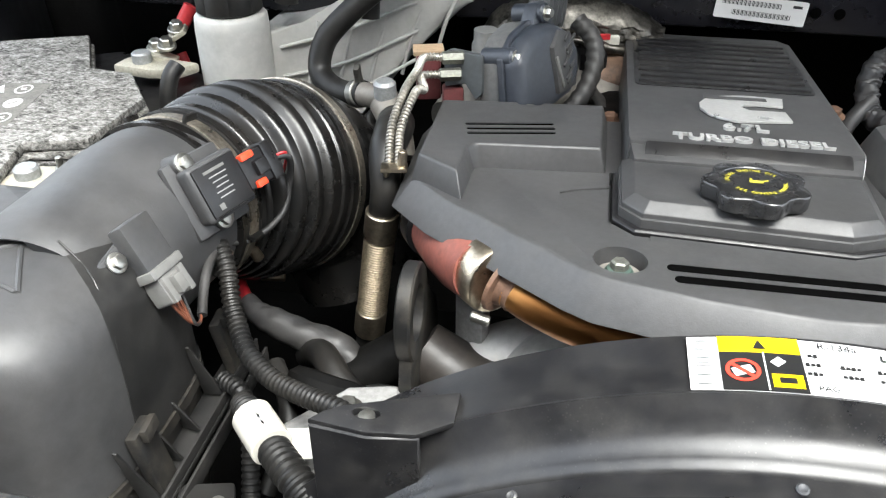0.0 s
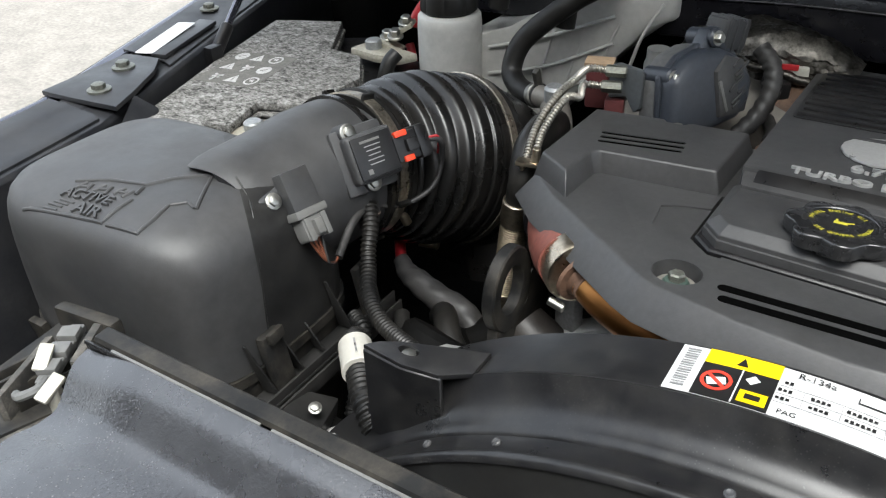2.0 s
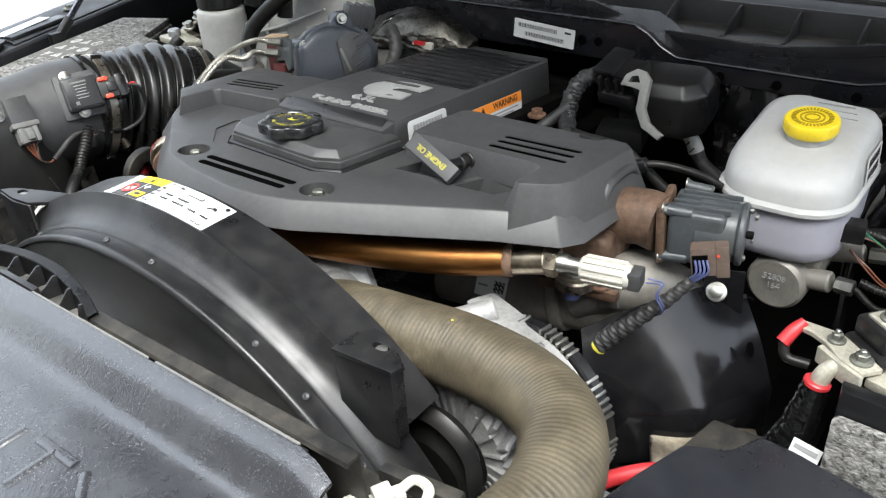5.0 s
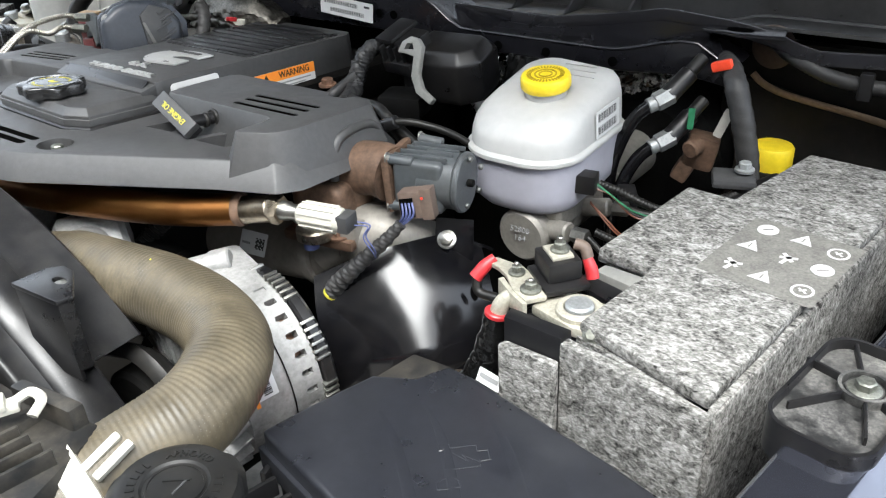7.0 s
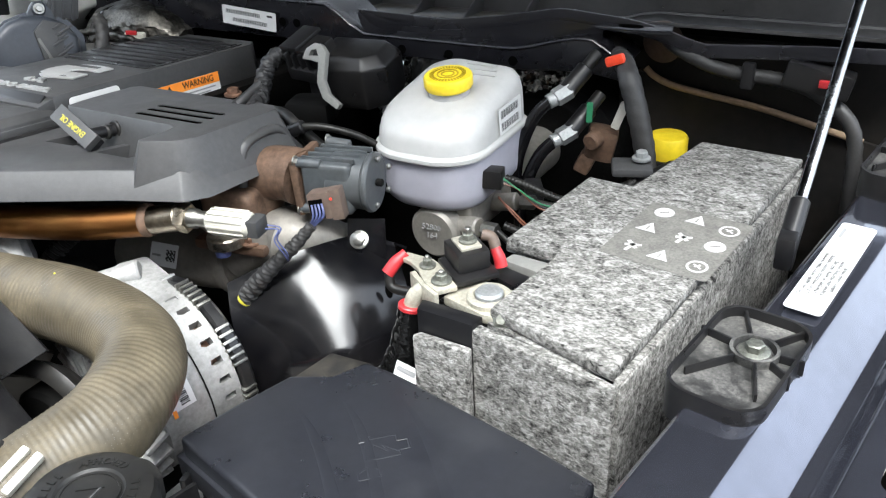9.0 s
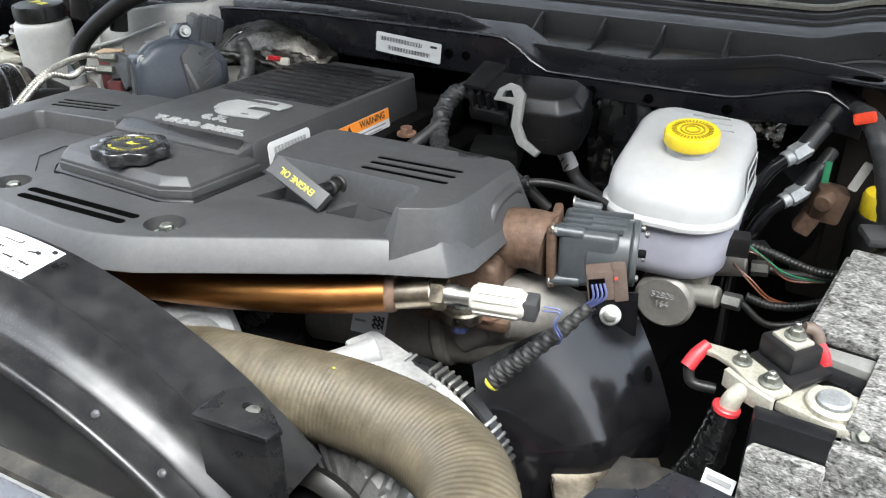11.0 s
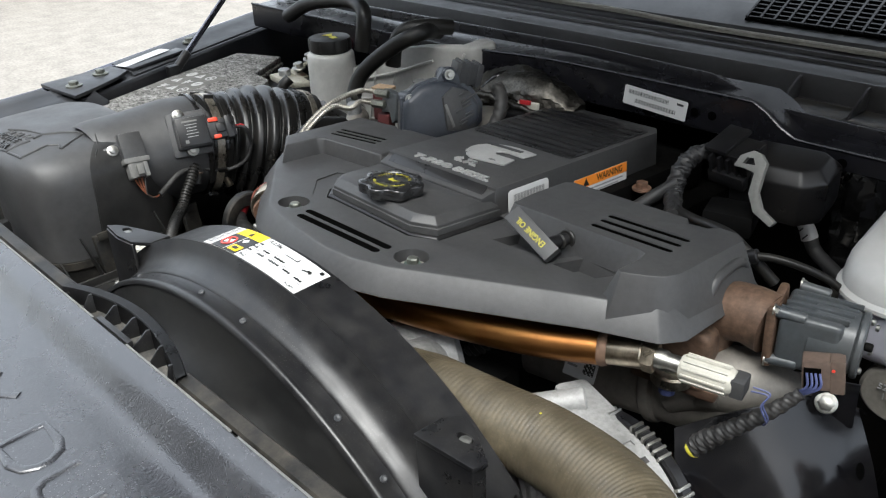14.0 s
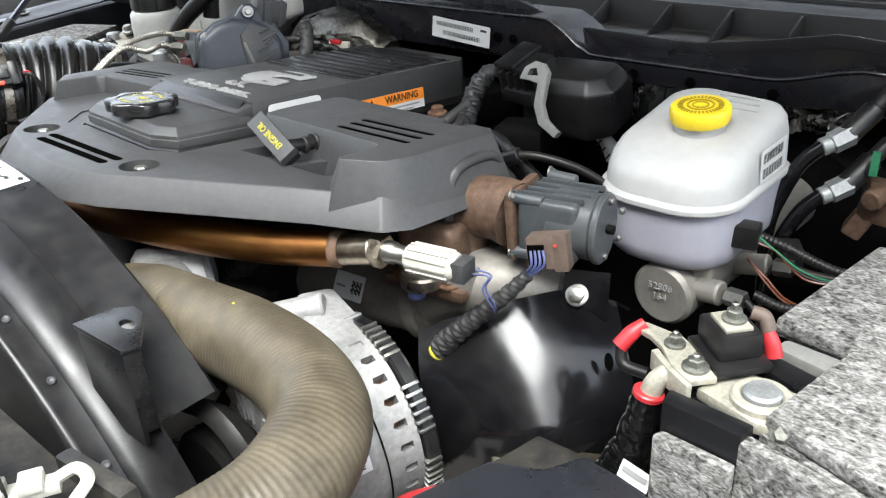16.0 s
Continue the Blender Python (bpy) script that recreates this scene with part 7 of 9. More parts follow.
band("clamp_band", (-0.3605, 0.0865, 1.1522), (0.006, 0.032, -0.006), 0.0742, 0.012, "clampdark", "tarnished band clamp")
band("cuff_ring", (-0.363, 0.074, 1.154), (0.006, 0.034, -0.002), 0.0745, 0.006, "bellows")
band("cuff_ring", (-0.359, 0.103, 1.1495), (0.006, 0.032, -0.006), 0.0755, 0.007, "bellows")
band("rear_cuff", (-0.325, 0.208, 1.115), (0.012, 0.035, -0.013), 0.0945, 0.020, "bellows")
band("rear_clamp", (-0.322, 0.217, 1.112), (0.012, 0.035, -0.013), 0.0958, 0.010, "clampdark", "tarnished band clamp")
part("clamp_screw", rod((-0.322, 0.146, 1.043), (-0.300, 0.152, 1.041), 0.0062, 14, 0.001), "steel_warm", bellows)
part("clamp_screw", rod((-0.298, 0.085, 1.118), (-0.293, 0.088, 1.104), 0.005, 12, 0.001), "steel_warm", bellows)
part("lower_elbow", tube([(-0.318, 0.228, 1.108), (-0.30, 0.26, 1.08), (-0.275, 0.28, 1.03), (-0.25, 0.27, 0.97)], [0.090, 0.088, 0.084, 0.08], 40), "bellows", bellows)
for k in range(8):
    part("cuff_tab", put(block((0.010, 0.004, 0.014), pose(0.0745, 0, 0.006), 0.001), aim((-0.3605, 0.0865, 1.1522), (-0.3545, 0.1185, 1.1462)) @ pose(0, 0, 0, 0, 0, 45 * k + 12)), "bellows", bellows)

# ---- batteries in felt ----
def felt_wrap(bt, o, zt, X):
    """Felt jacket and case of the driver's battery."""
    part("felt_top", prism(o, zt - 0.011, zt, 0.003), "felt", bt)
    part("felt_layer", prism([(X(0.846), 0.043), (X(0.914), 0.481), (X(0.80), 0.492), (X(0.758), 0.352), (X(0.712), 0.354), (X(0.688), 0.20), (X(0.748), 0.19), (X(0.727), 0.079)], zt - 0.019, zt - 0.012, 0.002), "felt", bt)
    part("felt_front", prism([(X(0.845), 0.040), (X(0.845), 0.052), (X(0.722), 0.075), (X(0.720), 0.064)], zt - 0.17, zt - 0.012, 0.003), "felt", bt)
    part("felt_front_low", prism([(X(0.722), 0.054), (X(0.722), 0.063), (X(0.672), 0.066), (X(0.668), 0.058)], zt - 0.17, 1.1010, 0.003), "felt", bt)
    part("felt_side", prism([(X(0.836), 0.052), (X(0.848), 0.044), (X(0.915), 0.482), (X(0.903), 0.482)], zt - 0.17, zt - 0.013, 0.003), "felt", bt)
    part("felt_inner_side", prism([(X(0.690), 0.072), (X(0.698), 0.075), (X(0.722), 0.35), (X(0.712), 0.35)], zt - 0.17, 1.098, 0.003), "felt", bt)
    part("case", prism([(X(0.835), 0.06), (X(0.900), 0.47), (X(0.77), 0.47), (X(0.718), 0.34), (X(0.698), 0.19), (X(0.698), 0.078), (X(0.725), 0.074)], zt - 0.19, zt - 0.020, 0.004), "black", bt, "black battery case")


def print_symbols(bt, side, zt, cen, rt, um):
    """White warning symbols printed on the felt."""
    grid = ((-0.030, 0.040, "d"), (0.002, 0.042, "t"), (0.034, 0.036, "r"), (-0.030, 0.006, "t"), (0.004, 0.002, "x"), (0.034, 0.002, "d"), (-0.028, -0.034, "x"), (0.000, -0.036, "t"), (0.034, -0.038, "r"))
    for a, b, k in grid:
        m = facing(cen + rt * a + um * b + Vector((0, 0, 0.0006)), rt, um)
        if side < 0:
            e_, f_ = Vector((0.985, 0.16, 0)), Vector((-0.30, 0.954, 0))
            m = facing(Vector((-0.628, 0.222, zt + 0.0008)) + e_ * round(a / 0.032) * 0.026 + f_ * round(b / 0.038) * 0.036, e_, f_) @ Matrix.Diagonal((0.72, 0.95, 1, 1))
        else:
            m = m @ Matrix.Diagonal((0.74, 0.80, 1, 1))
        if k == "d":
            sy = part("symbol", lathe([(0.0125, 0), (0.0125, 0.0003)], m, 28), "felt_symbol", bt)
            part("symbol_mark", put(block((0.012, 0.0018, 0.0002), pose(0, 0, 0.0005, 0, 0, 35)), m), "felt_print", sy)
        elif k == "r":
            sy = part("symbol", lathe([(0.0095, 0), (0.0095, 0.0003), (0.0125, 0.0003), (0.0125, 0), (0.0095, 0)], m, 28, None, False), "felt_symbol", bt)
            part("symbol_mark", put(block((0.012, 0.0025, 0.0002), pose(0, 0, 0.0003, 0, 0, -30)), m), "felt_symbol", sy)
            part("symbol_mark", put(block((0.008, 0.0025, 0.0002), pose(0, 0.001, 0.0003, 0, 0, 50)), m), "felt_symbol", sy)
        elif k == "t":
            sy = part("symbol", plate([(-0.013, -0.010), (0.013, -0.010), (0.0, 0.012)], m, 0.0003), "felt_symbol", bt)
            part("symbol_mark", put(block((0.0014, 0.009, 0.0002), pose(0, -0.002, 0.0005)), m), "felt_print", sy)
        else:
            for tn in (20, 80, 140):
                part("symbol", put(block((0.020, 0.0045, 0.0003), pose(0.002 * math.cos(tn), 0.003 * math.sin(tn), 0.0002, 0, 0, tn)), m), "felt_symbol", bt)


def battery(side):
    bt = thing("battery", (0.11 + side * 0.70, 0.27, 0.80), "starter battery wrapped in grey felt with printed warning symbols", "battery", "truck batteries")
    zt = 1.129 if side > 0 else 1.163

    def X(x):
        return x if side > 0 else 0.205 - x
    o = [(X(0.842), 0.046), (X(0.856), 0.13), (X(0.872), 0.235), (X(0.890), 0.35), (X(0.909), 0.478), (X(0.800), 0.488), (X(0.764), 0.345), (X(0.716), 0.350), (X(0.692), 0.192), (X(0.746), 0.182), (X(0.728), 0.082)]
    if side < 0:
        o = [(-0.628, 0.043), (-0.523, 0.085), (-0.541, 0.149), (-0.484, 0.166), (-0.480, 0.264), (-0.526, 0.326), (-0.580, 0.332), (-0.640, 0.432), (-0.734, 0.394), (-0.690, 0.230)]
        for name_, grow_, a, b in (("felt_top", 0.0, 0.011, 0.0), ("felt_layer", 0.003, 0.019, 0.012), ("felt_layer", 0.001, 0.027, 0.020)):
            part(name_, prism(inset(o, -grow_), zt - a, zt - b, 0.003), "felt", bt)
        part("felt_skirt", prism(inset(o, 0.002), zt - 0.17, zt - 0.028, 0.003), "felt", bt)
        part("case", prism([(-0.48, 0.10), (-0.47, 0.40), (-0.62, 0.46), (-0.72, 0.40), (-0.62, 0.06), (-0.53, 0.075)], zt - 0.19, zt - 0.029, 0.004), "black", bt, "black battery case")
    else:
        felt_wrap(bt, o, zt, X)
    # printed symbols
    um = Vector(((0.155 if side > 0 else -0.155), 0.988, 0)).normalized()
    rt = Vector((um.y, -um.x, 0))
    cen = Vector((X(0.833), 0.252, zt + 0.0002)) if side > 0 else Vector((-0.628, 0.222, zt + 0.0002))
    part("print_field", plate(rect(0.098, 0.115, 0.004) if side > 0 else rect(0.088, 0.105, 0.004), facing(cen, rt, um) if side > 0 else facing(cen, (0.985, 0.16, 0), (-0.30, 0.954, 0)), 0.0003), "felt_print", bt, "grey printed patch")
    print_symbols(bt, side, zt, cen, rt, um)
    return bt


M["felt_symbol"] = material("worn_white_print_on_felt", (0.46, 0.455, 0.44), 0.85, vary=0.3, scale=90, bump=0.5, bump_scale=300)
M["felt_print"] = material("faded_grey_print_on_felt", (0.135, 0.13, 0.118), 0.9, vary=0.3, scale=60, bump=0.4, bump_scale=300)
battery(1)
battery(-1)

# terminals of the driver's battery
term = thing("battery_terminal", (0.70, 0.10, 1.10), "corroded battery terminal clamp with fuse block and red boot", "battery terminal")
part("black_top", prism([(0.667, 0.083), (0.724, 0.080), (0.748, 0.175), (0.692, 0.185)], 1.060, 1.112, 0.003), "black", term)
part("front_lip", prism([(0.669, 0.067), (0.722, 0.064), (0.724, 0.079), (0.667, 0.082)], 1.060, 1.1215, 0.002), "black", term)
part("clamp_plate", prism([(0.680, 0.092), (0.686, 0.112), (0.694, 0.131), (0.708, 0.127), (0.738, 0.124), (0.747, 0.104), (0.742, 0.082), (0.722, 0.080)], 1.113, 1.122, 0.0025), "clampmetal", term)
part("clamp_ring", lathe([(0.0122, 0), (0.0190, 0), (0.0190, 0.006), (0.0175, 0.0075), (0.0135, 0.0075), (0.0122, 0.006)], pose(0.718, 0.103, 1.1200), 32, None, False), "clampmetal", term)
part("post", lathe([(0.0118, 0), (0.0118, 0.0105), (0.0100, 0.0125), (0, 0.0130)], pose(0.718, 0.103, 1.1185), 28), "lead", term)
part("front_nut", bolt_head((0.7395, 0.082, 1.120), (0.1, -0.6, 0.5), 0.005, 0.007, 1.5), "boltgrey", term)
part("link_plate", prism([(0.616, 0.124), (0.622, 0.134), (0.650, 0.132), (0.682, 0.114), (0.690, 0.100), (0.678, 0.086), (0.660, 0.096), (0.645, 0.112), (0.632, 0.120)], 1.1245, 1.1290, 0.0012), "clampmetal", term)
part("link_fold", prism([(0.640, 0.106), (0.660, 0.092), (0.678, 0.082), (0.680, 0.086), (0.660, 0.097), (0.643, 0.111)], 1.112, 1.1275, 0.001), "clampmetal", term)
for at, r in (((0.651, 0.119, 1.129), 0.0046), ((0.674, 0.102, 1.129), 0.0056)):
    part("nut", bolt_head(at, (0, 0, 1), r, 0.008, 1.6), "boltgrey", term)
    part("stud", rod(at, (at[0], at[1], at[2] + 0.011), r * 0.45, 12, 0.0008), "steel", term)
fm = pose(0.682, 0.134, 0, 0, 0, -40)
fb = part("fuse_block", put(block((0.035, 0.030, 0.018), pose(0, 0, 1.141), 0.003), fm), "black", term, "black fuse block")
part("fuse_skirt", put(block((0.046, 0.040, 0.006), pose(0.004, -0.001, 1.129), 0.0025), fm), "black", fb)
part("fuse_plate", put(block((0.024, 0.019, 0.003), pose(0, 0, 1.1515), 0.001), fm), "clampmetal", term)
part("fuse_nut", bolt_head((0.683, 0.135, 1.153), (0, 0, 1), 0.0054, 0.008, 1.5), "boltgrey", term)
part("fuse_stud", rod((0.683, 0.135, 1.16), (0.683, 0.135, 1.166), 0.0026, 12, 0.0006), "steel", term)
part("red_boot", tube([(0.700, 0.152, 1.142), (0.705, 0.150, 1.134), (0.708, 0.148, 1.126)], [0.0046, 0.0056, 0.0058], 18), "red", term, "red rubber boot")
part("boot_lead", tube([(0.688, 0.152, 1.152), (0.696, 0.154, 1.150), (0.701, 0.152, 1.142)], 0.0052, 14), "brown_plug", term)
part("red_boot", tube([(0.623, 0.129, 1.131), (0.617, 0.121, 1.124), (0.612, 0.113, 1.115)], [0.0042, 0.0060, 0.0062], 18), "red", term, "red rubber boot")
part("boot_lead", tube([(0.613, 0.114, 1.115), (0.618, 0.110, 1.104), (0.636, 0.112, 1.102)], 0.0044, 14), "rubber", term)
part("lead_lug", tube([(0.660, 0.099, 1.123), (0.652, 0.094, 1.114), (0.648, 0.091, 1.100)], [0.0062, 0.0072, 0.0080], 16), "clampmetal", term)
part("red_sleeve", lathe([(0.0098, 0), (0.0108, 0.001), (0.0108, 0.004), (0.0098, 0.005)], aim((0.6485, 0.091, 1.106), (0.646, 0.089, 1.09)), 24), "red", term)
part("taped_cable", tube([(0.648, 0.0905, 1.104), (0.645, 0.089, 1.080), (0.640, 0.085, 1.052), (0.628, 0.077, 1.026), (0.60, 0.060, 1.00)], [0.0098, 0.0125, 0.0150, 0.0155, 0.014], 24, 12, wave=lambda a, s: 1 + 0.04 * math.sin(s * 70 + 2 * a) + 0.03 * math.sin(5 * a)), "blackwrap", term)
for ob in [o for o in term.children if o.name.startswith("taped_cable")]:
    for v in ob.data.vertices:
        q = noise.noise(v.co * 130) * 0.0018
        v.co += Vector((q, q * 0.6, q * 0.4))
part("white_tag", plate(rect(0.024, 0.013), facing((0.655, 0.066, 1.052), (1, -0.1, -0.1), (0, 0.4, 0.9)), 0.0008), "label_white", term, "white printed tag")
part("print_bar", plate(rect(0.019, 0.004), facing((0.655, 0.0650, 1.0535), (1, -0.1, -0.1), (0, 0.4, 0.9)), 0.0004), "grey_print", term)
part("grey_cover", prism([(0.701, 0.165), (0.705, 0.180), (0.758, 0.175), (0.754, 0.154)], 1.105, 1.123, 0.003), "greyplug2", term, "pale grey plastic cover")
part("black_cover", prism([(0.697, 0.145), (0.701, 0.163), (0.752, 0.150), (0.744, 0.127)], 1.100, 1.119, 0.003), "black", term)

# terminals of the passenger's battery
term2 = thing("battery_terminal", (-0.49, 0.25, 1.12), "corroded battery clamp with cables and a red boot", "battery terminal")
part("clamp_plate", prism([(-0.535, 0.088), (-0.500, 0.084), (-0.462, 0.105), (-0.470, 0.135), (-0.525, 0.128)], 1.142, 1.152, 0.004), "clampmetal", term2)
part("post", lathe([(0.011, 0), (0.011, 0.010), (0.009, 0.012)], pose(-0.510, 0.108, 1.150), 24), "lead", term2)
part("nut", bolt_head((-0.478, 0.112, 1.152), (0, 0, 1), 0.006, 0.010, 1.5), "steel", term2)
part("stud", rod((-0.478, 0.112, 1.15), (-0.478, 0.112, 1.172), 0.003, 12, 0.0005), "steel", term2)
part("far_clamp", prism([(-0.565, 0.352), (-0.52, 0.345), (-0.485, 0.350), (-0.470, 0.375), (-0.52, 0.385), (-0.56, 0.38)], 1.148, 1.160, 0.004), "clampmetal", term2)
part("post", lathe([(0.011, 0), (0.011, 0.010), (0.009, 0.012)], pose(-0.535, 0.366, 1.160), 24), "lead", term2)
for at in ((-0.512, 0.385, 1.172), (-0.505, 0.402, 1.186), (-0.530, 0.392, 1.166)):
    part("nut", bolt_head(at, (0.1, -0.2, 1), 0.0072, 0.012, 1.5), "steel", term2)
part("bracket_plate", block((0.040, 0.026, 0.006), pose(-0.512, 0.400, 1.178, 0, -30, 20), 0.002), "clampmetal", term2)
part("bracket_plate", block((0.034, 0.022, 0.006), pose(-0.520, 0.385, 1.160, 0, 20, 10), 0.002), "clampmetal", term2)
part("red_boot", tube([(-0.530, 0.450, 1.166), (-0.524, 0.458, 1.180), (-0.516, 0.464, 1.196)], [0.007, 0.009, 0.008], 16), "red", term2, "red rubber boot")
part("red_cable", tube([(-0.518, 0.425, 1.150), (-0.510, 0.420, 1.132), (-0.506, 0.415, 1.110)], 0.0060, 12), "redcable", term2, "red cable")
part("black_cable", tube([(-0.475, 0.335, 1.172), (-0.480, 0.322, 1.160), (-0.482, 0.31, 1.13), (-0.478, 0.30, 1.08)], 0.0095, 14), "rubber", term2, "black cable")

# hood struts
for at, to, nm in (((0.924, 0.245, 1.142), (0.952, 0.95, 1.62), "r"), ((-0.695, 0.232, 1.165), (-0.84, 0.95, 1.70), "l")):
    a, b = Vector(at), Vector(to)
    d = (b - a).normalized()
    stt = thing("hood_strut", a, "gas hood strut with a polished rod", "hood strut", "hood struts")
    part("socket", put(block((0.016, 0.022, 0.030), Matrix(), 0.004), Matrix.Translation(a)), "black", stt)
    part("ferrule", rod(a, a + d * 0.05, 0.0085, 16, 0.002), "black", stt)
    part("rod", rod(a + d * 0.045, a + d * 0.36, 0.0055, 18), "chrome" if nm == "r" else "paint", stt)
    part("cylinder", rod(a + d * 0.36, b, 0.0125, 20, 0.002), "black", stt)

# ---- brake fluid reservoir and master cylinder ----
res = thing("brake_fluid_reservoir", (0.56, 0.36, 1.02), "white translucent brake fluid reservoir with a yellow cap", "reservoir")


def res_outline(n=10):
    # broad round front end towards the camera, straight flanks to the rear
    pts = []
    for cx_, cy_, r, a0, a1 in ((0.530, 0.330, 0.054, 180, 270), (0.561, 0.326, 0.050, 270, 360), (0.586, 0.420, 0.025, 0, 90), (0.514, 0.415, 0.038, 90, 180)):
        for k in range(n + 1):
            a = radians(a0 + (a1 - a0) * k / n)
            pts.append((cx_ + r * math.cos(a), cy_ + r * math.sin(a)))
    return pts


ro = res_outline()
part("lower_shell", dome(ro, [(1.083, 0.72, 0, 0), (1.086, 0.84, 0, 0), (1.092, 0.905, 0, 0), (1.104, 0.93, 0, 0), (1.143, 0.955, 0, 0)]), "fluid", res, "lower half with fluid showing through", sharp=40)
up_ = dome(ro, [(1.1425, 0.955, 0, 0), (1.1445, 1.0, 0, 0), (1.1465, 1.022, 0, 0), (1.1505, 1.022, 0, 0), (1.1525, 1.0, 0, 0), (1.154, 0.970, 0, 0), (1.168, 0.958, 0, 0.001), (1.180, 0.935, 0, 0.003), (1.189, 0.885, 0, 0.006),
                (1.1945, 0.81, 0, 0.009), (1.1975, 0.70, 0, 0.012), (1.1990, 0.50, 0, 0.013), (1.1992, 0.2, 0, 0.013)])
for v in up_.verts:
    # the top rises to the rear
    v.co.z += 0.15 * (v.co.y - 0.355) * ease(v.co.z, 1.156, 1.197)
part("upper_shell", up_, "bottle", res, sharp=40)
cm = pose(0.550, 0.354, 1.2062, 6) @ Matrix.Diagonal((1, 1, 0.83, 1))
part("neck", lathe([(0.0245, -0.022), (0.0228, -0.008), (0.0228, 0.004)], cm, 40), "bottle", res)
part("cap", lathe([(0.0255, 0), (0.0268, 0.003), (0.0268, 0.0145), (0.0255, 0.0170), (0.0, 0.0175)], cm, 64, lambda a, r, z: r * (1 + (0.012 * math.cos(24 * a) if 0.002 < z < 0.016 else 0))), "yellow", res, "yellow fluted cap")
for r0 in (0.006, 0.0105):
    part("embossed_ring", lathe([(r0, 0.0173), (r0, 0.0184), (r0 + 0.0016, 0.0184), (r0 + 0.0016, 0.0173)], cm, 40, None, False), "yellow_dark", res)
for k in range(34):
    part("embossed_bar", put(block((0.0016, 0.0048, 0.0006), pose(0, 0.0178, 0.0180)), cm @ pose(0, 0, 0, 0, 0, 360 / 34 * k)), "yellow_dark", res)
rl = facing((0.6095, 0.384, 1.171), (0.0, 1, 0), (-0.06, 0, 1))
rs = part("barcode_sticker", plate(rect(0.058, 0.030, 0.002), rl, 0.0006), "label_white", res, "white barcode sticker")
for i in range(22):
    for y in (0.007, -0.007):
        part("barcode_bar", plate(rect(0.0005 + 0.0005 * ((i * 5) % 3), 0.009), rl @ pose(-0.024 + 0.0021 * i, y, 0.0007), 0.0001), "label_black", rs)
for k in range(3):
    part("embossed_line", block((0.055 - 0.008 * k, 0.0022, 0.0012), pose(0.556, 0.402 + 0.012 * k, 1.2065 + 0.0018 * k, 8)), "bottle", res)
part("level_sensor", block((0.026, 0.020, 0.022), pose(0.612, 0.330, 1.118, 0, 0, 10), 0.003), "black", res, "black level sensor plug")
for k, mt in enumerate(("green_wire", "tape", "orange_wire")):
    part("wire", tube([(0.624, 0.332, 1.118 - 0.003 * k), (0.640, 0.336, 1.106), (0.665, 0.345, 1.088 - 0.003 * k), (0.70, 0.36, 1.080)], 0.0011, 6), mt, res)
mc = thing("master_cylinder", (0.57, 0.36, 0.99), "grey cast brake master cylinder with line fittings", "master cylinder")
part("barrel", rod((0.556, 0.290, 1.055), (0.575, 0.56, 1.06), 0.031, 32, 0.004), "mc", mc)
part("saddle", block((0.060, 0.085, 0.040), pose(0.565, 0.350, 1.078), 0.008, 3), "mc", mc)
part("port", rod((0.575, 0.310, 1.062), (0.608, 0.305, 1.067), 0.0115, 20, 0.002), "mc", mc)
part("line_nut", rod((0.612, 0.305, 1.067), (0.630, 0.303, 1.068), 0.0085, 6, 0.0008), "steel", mc)
part("line", tube([(0.63, 0.303, 1.068), (0.66, 0.305, 1.050), (0.70, 0.33, 1.060), (0.72, 0.40, 1.08)], 0.0035, 10), "rubber", mc)
part("port", rod((0.590, 0.370, 1.065), (0.624, 0.372, 1.072), 0.0105, 20, 0.002), "mc", mc)
part("line_nut", rod((0.628, 0.372, 1.072), (0.645, 0.373, 1.074), 0.0085, 6, 0.0008), "steel", mc)
part("line", tube([(0.645, 0.373, 1.074), (0.67, 0.38, 1.070), (0.72, 0.42, 1.060), (0.75, 0.5, 1.06)], 0.0045, 10), "rubber", mc)
for i, body in enumerate(("52808", "164")):
    words("cast_number", body, 0.0095, facing((0.5555, 0.2885, 1.064 - 0.0105 * i), (1, 0.07, 0), (0, 0.06, 1)), "grey_print", mc, 0.0006, "raised cast number")
part("booster", rod((0.575, 0.56, 1.04), (0.58, 0.70, 1.05), 0.11, 40, 0.02), "dark", mc, "black brake booster")

# hydraulic unit, lines and wiring behind the battery
hyd = thing("hydraulic_lines", (0.66, 0.47, 1.0), "black power steering lines with zinc fittings", "hydraulic lines")
for z, dx in ((1.181, 0.0), (1.133, 0.006)):
    p = Vector((0.650 + dx, 0.450, z))
    part("nut", rod(p + Vector((-0.010, -0.010, -0.006)), p + Vector((0.004, 0.004, 0.003)), 0.0108, 6, 0.0015), "lead", hyd)
    part("collar", rod(p + Vector((-0.016, -0.016, -0.009)), p + Vector((-0.008, -0.008, -0.005)), 0.0085, 20, 0.001), "lead", hyd)
    part("body", rod(p, p + Vector((0.014, 0.026, 0.022)), 0.0105, 20, 0.002), "black", hyd)
    part("cap_ring", rod(p + Vector((0.010, 0.019, 0.016)), p + Vector((0.022, 0.042, 0.036)), 0.0075, 16, 0.001), "rubber", hyd)
    part("line", tube([p + Vector((-0.012, -0.012, -0.006)), p + Vector((-0.028, -0.022, -0.024)), p + Vector((-0.040, -0.03, -0.054)), p + Vector((-0.05, -0.03, -0.10)), p + Vector((-0.05, -0.02, -0.2))], 0.0075, 14), "bracket", hyd, "glossy black steel line")
